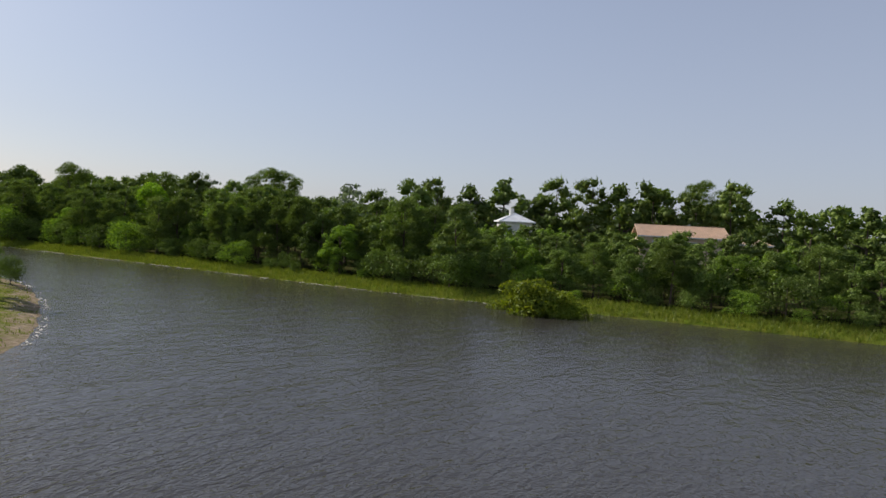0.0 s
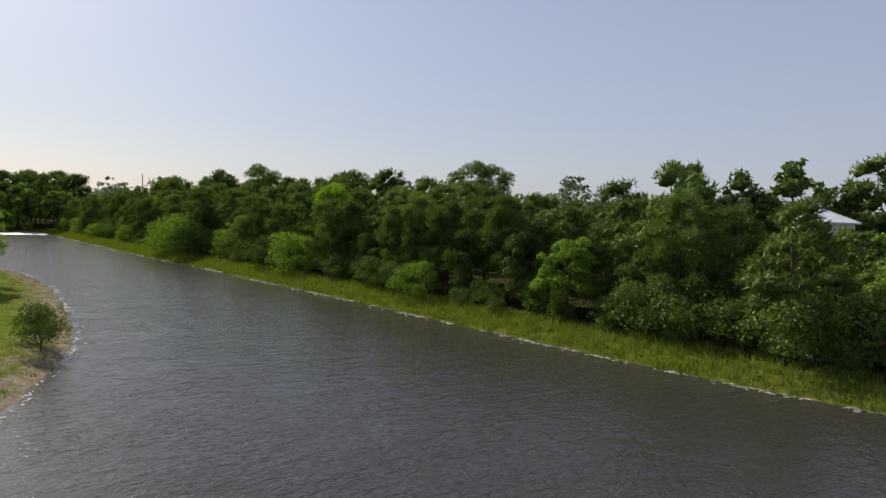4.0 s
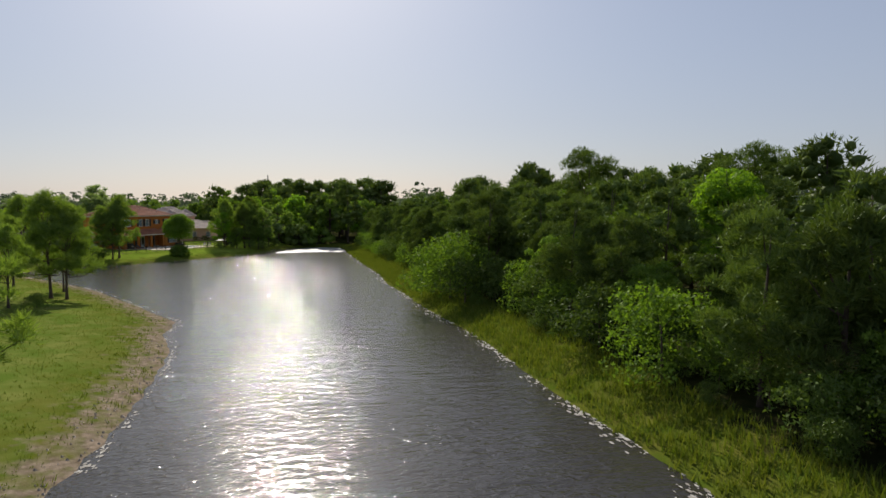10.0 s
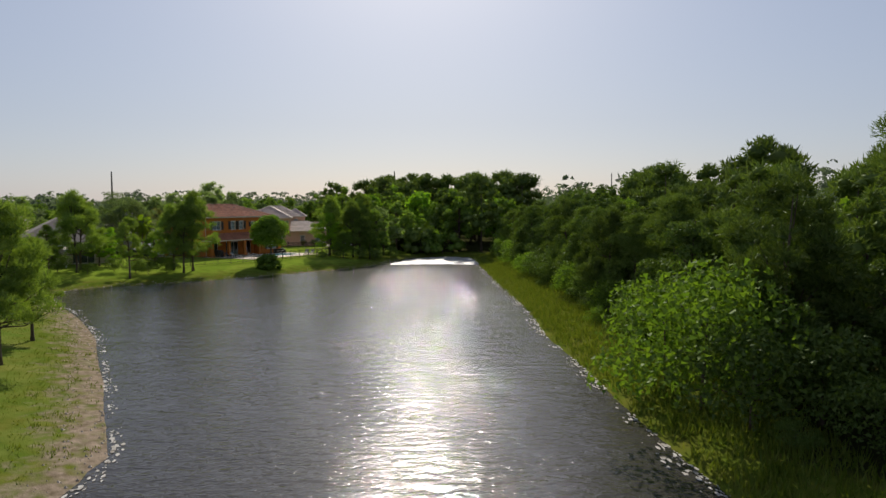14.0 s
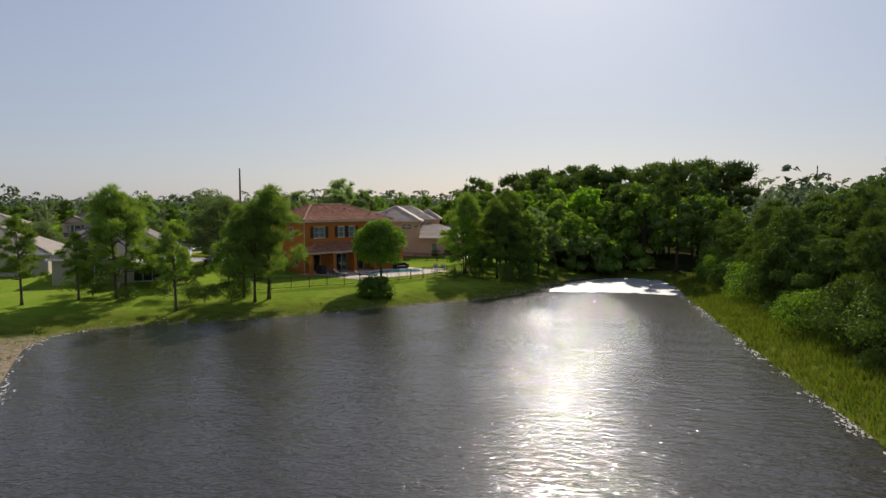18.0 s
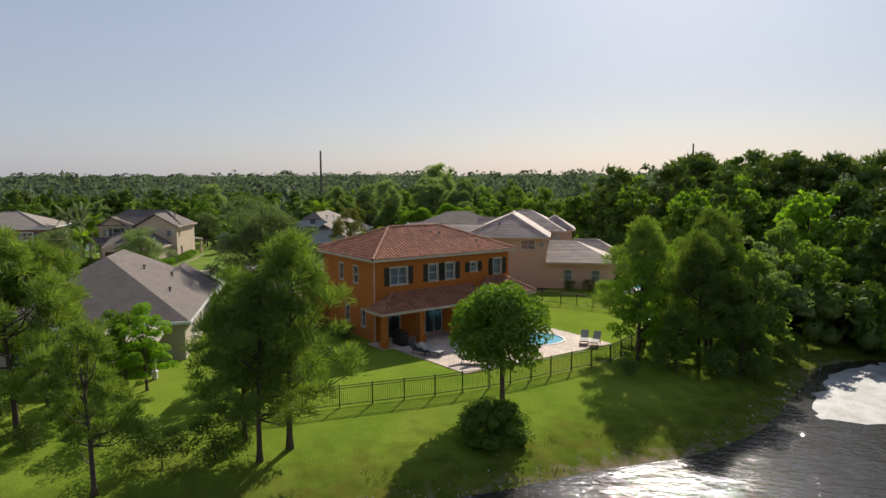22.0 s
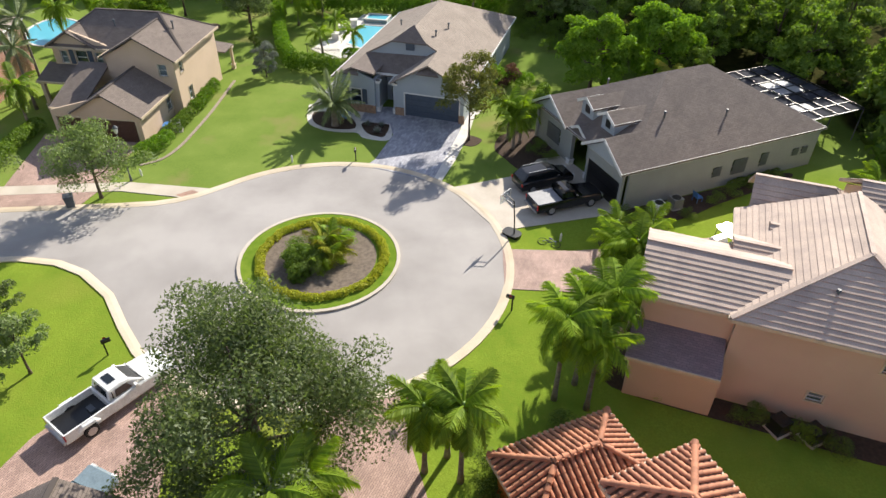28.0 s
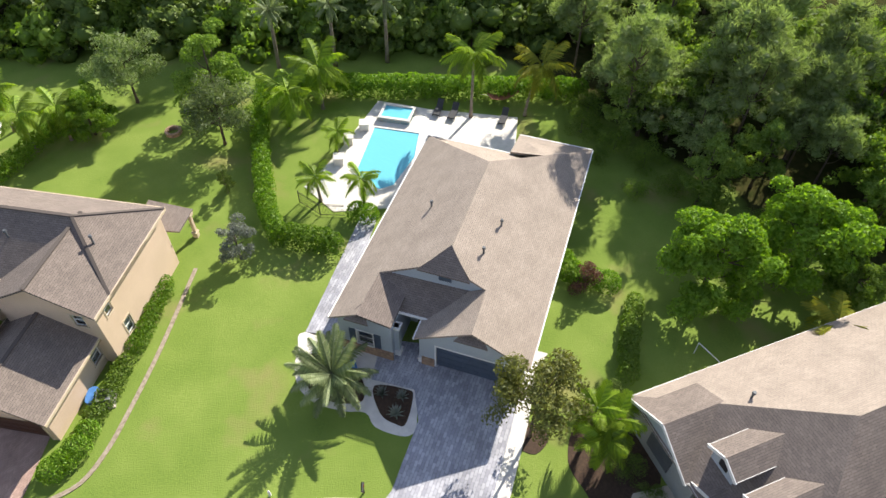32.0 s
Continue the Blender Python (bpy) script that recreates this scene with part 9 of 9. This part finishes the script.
for x in (-0.5, 0.5):
    loop = [(x + 0.33 * math.cos(a), 0.33 * math.sin(a), 0.06 + 0.05 * math.sin(a)) for a in np.linspace(0, 2 * math.pi, 17)]
    part("wheel", Shape().tube(loop, [0.022] * 17, 5, False), M["rubber"], bike)
part("frame", Shape().bar((-0.5, 0, 0.08), (0.0, 0.35, 0.12), 0.035, 0.035).bar((0.0, 0.35, 0.12), (0.42, 0.3, 0.12), 0.035, 0.035).bar((0.42, 0.3, 0.12), (0.5, 0, 0.08), 0.035, 0.035).bar((-0.05, -0.02, 0.1), (0.42, 0.3, 0.12), 0.035, 0.035), M["shutter_blue"], bike)
part("handlebar", Shape().bar((0.44, 0.42, 0.05), (0.40, 0.40, 0.5), 0.03, 0.03), M["black"], bike)
part("saddle", Shape().box(-0.16, 0.1, 0.42, 0.52, 0.08, 0.18), M["black"], bike)
pit = thing("fire_pit", (-48.1, -15.6, LAND), 0, "low stone fire pit on the lawn", "fire pit")
part("wall", plate(circle(0.75, 20), [circle(0.5, 20)], -0.05, 0.35), M["stone"], pit)
goal = thing("football_goal", (-21.6, 25.0, LAND), 30, "small white football goal on the grass", "goal")
for p, q in (((-0.9, 0, 0), (-0.9, 0, 1.2)), ((0.9, 0, 0), (0.9, 0, 1.2)), ((-0.9, 0, 1.2), (0.9, 0, 1.2))):
    part("bar", Shape().bar(p, q, 0.05, 0.05), M["white"], goal)


def power_pole(x, y, tall, label="tall weathered power pole above the trees"):
    ob = thing("power_pole", (x, y, LAND), 40, label, "power pole", "power poles")
    part("pole", Shape().tube([(0, 0, 0), (0, 0, tall * 0.6), (0, 0, tall)], [0.36, 0.28, 0.2], 8), M["pole_wood"], ob)


power_pole(-61.2, 109.0, 21.4)
power_pole(-72.7, 14.0, 19.4)
power_pole(-45.0, 215.0, 22.5)
tarp = thing("water_tank", (-106, 67, LAND), 0, "bright blue tank rising among the trees", "tank")
part("tank", Shape().tube([(0, 0, 0), (0, 0, 8.2), (0, 0, 9.2), (0, 0, 9.5)], [1.9, 1.9, 1.5, 0.4], 16), M["plastic_blue"], tarp)
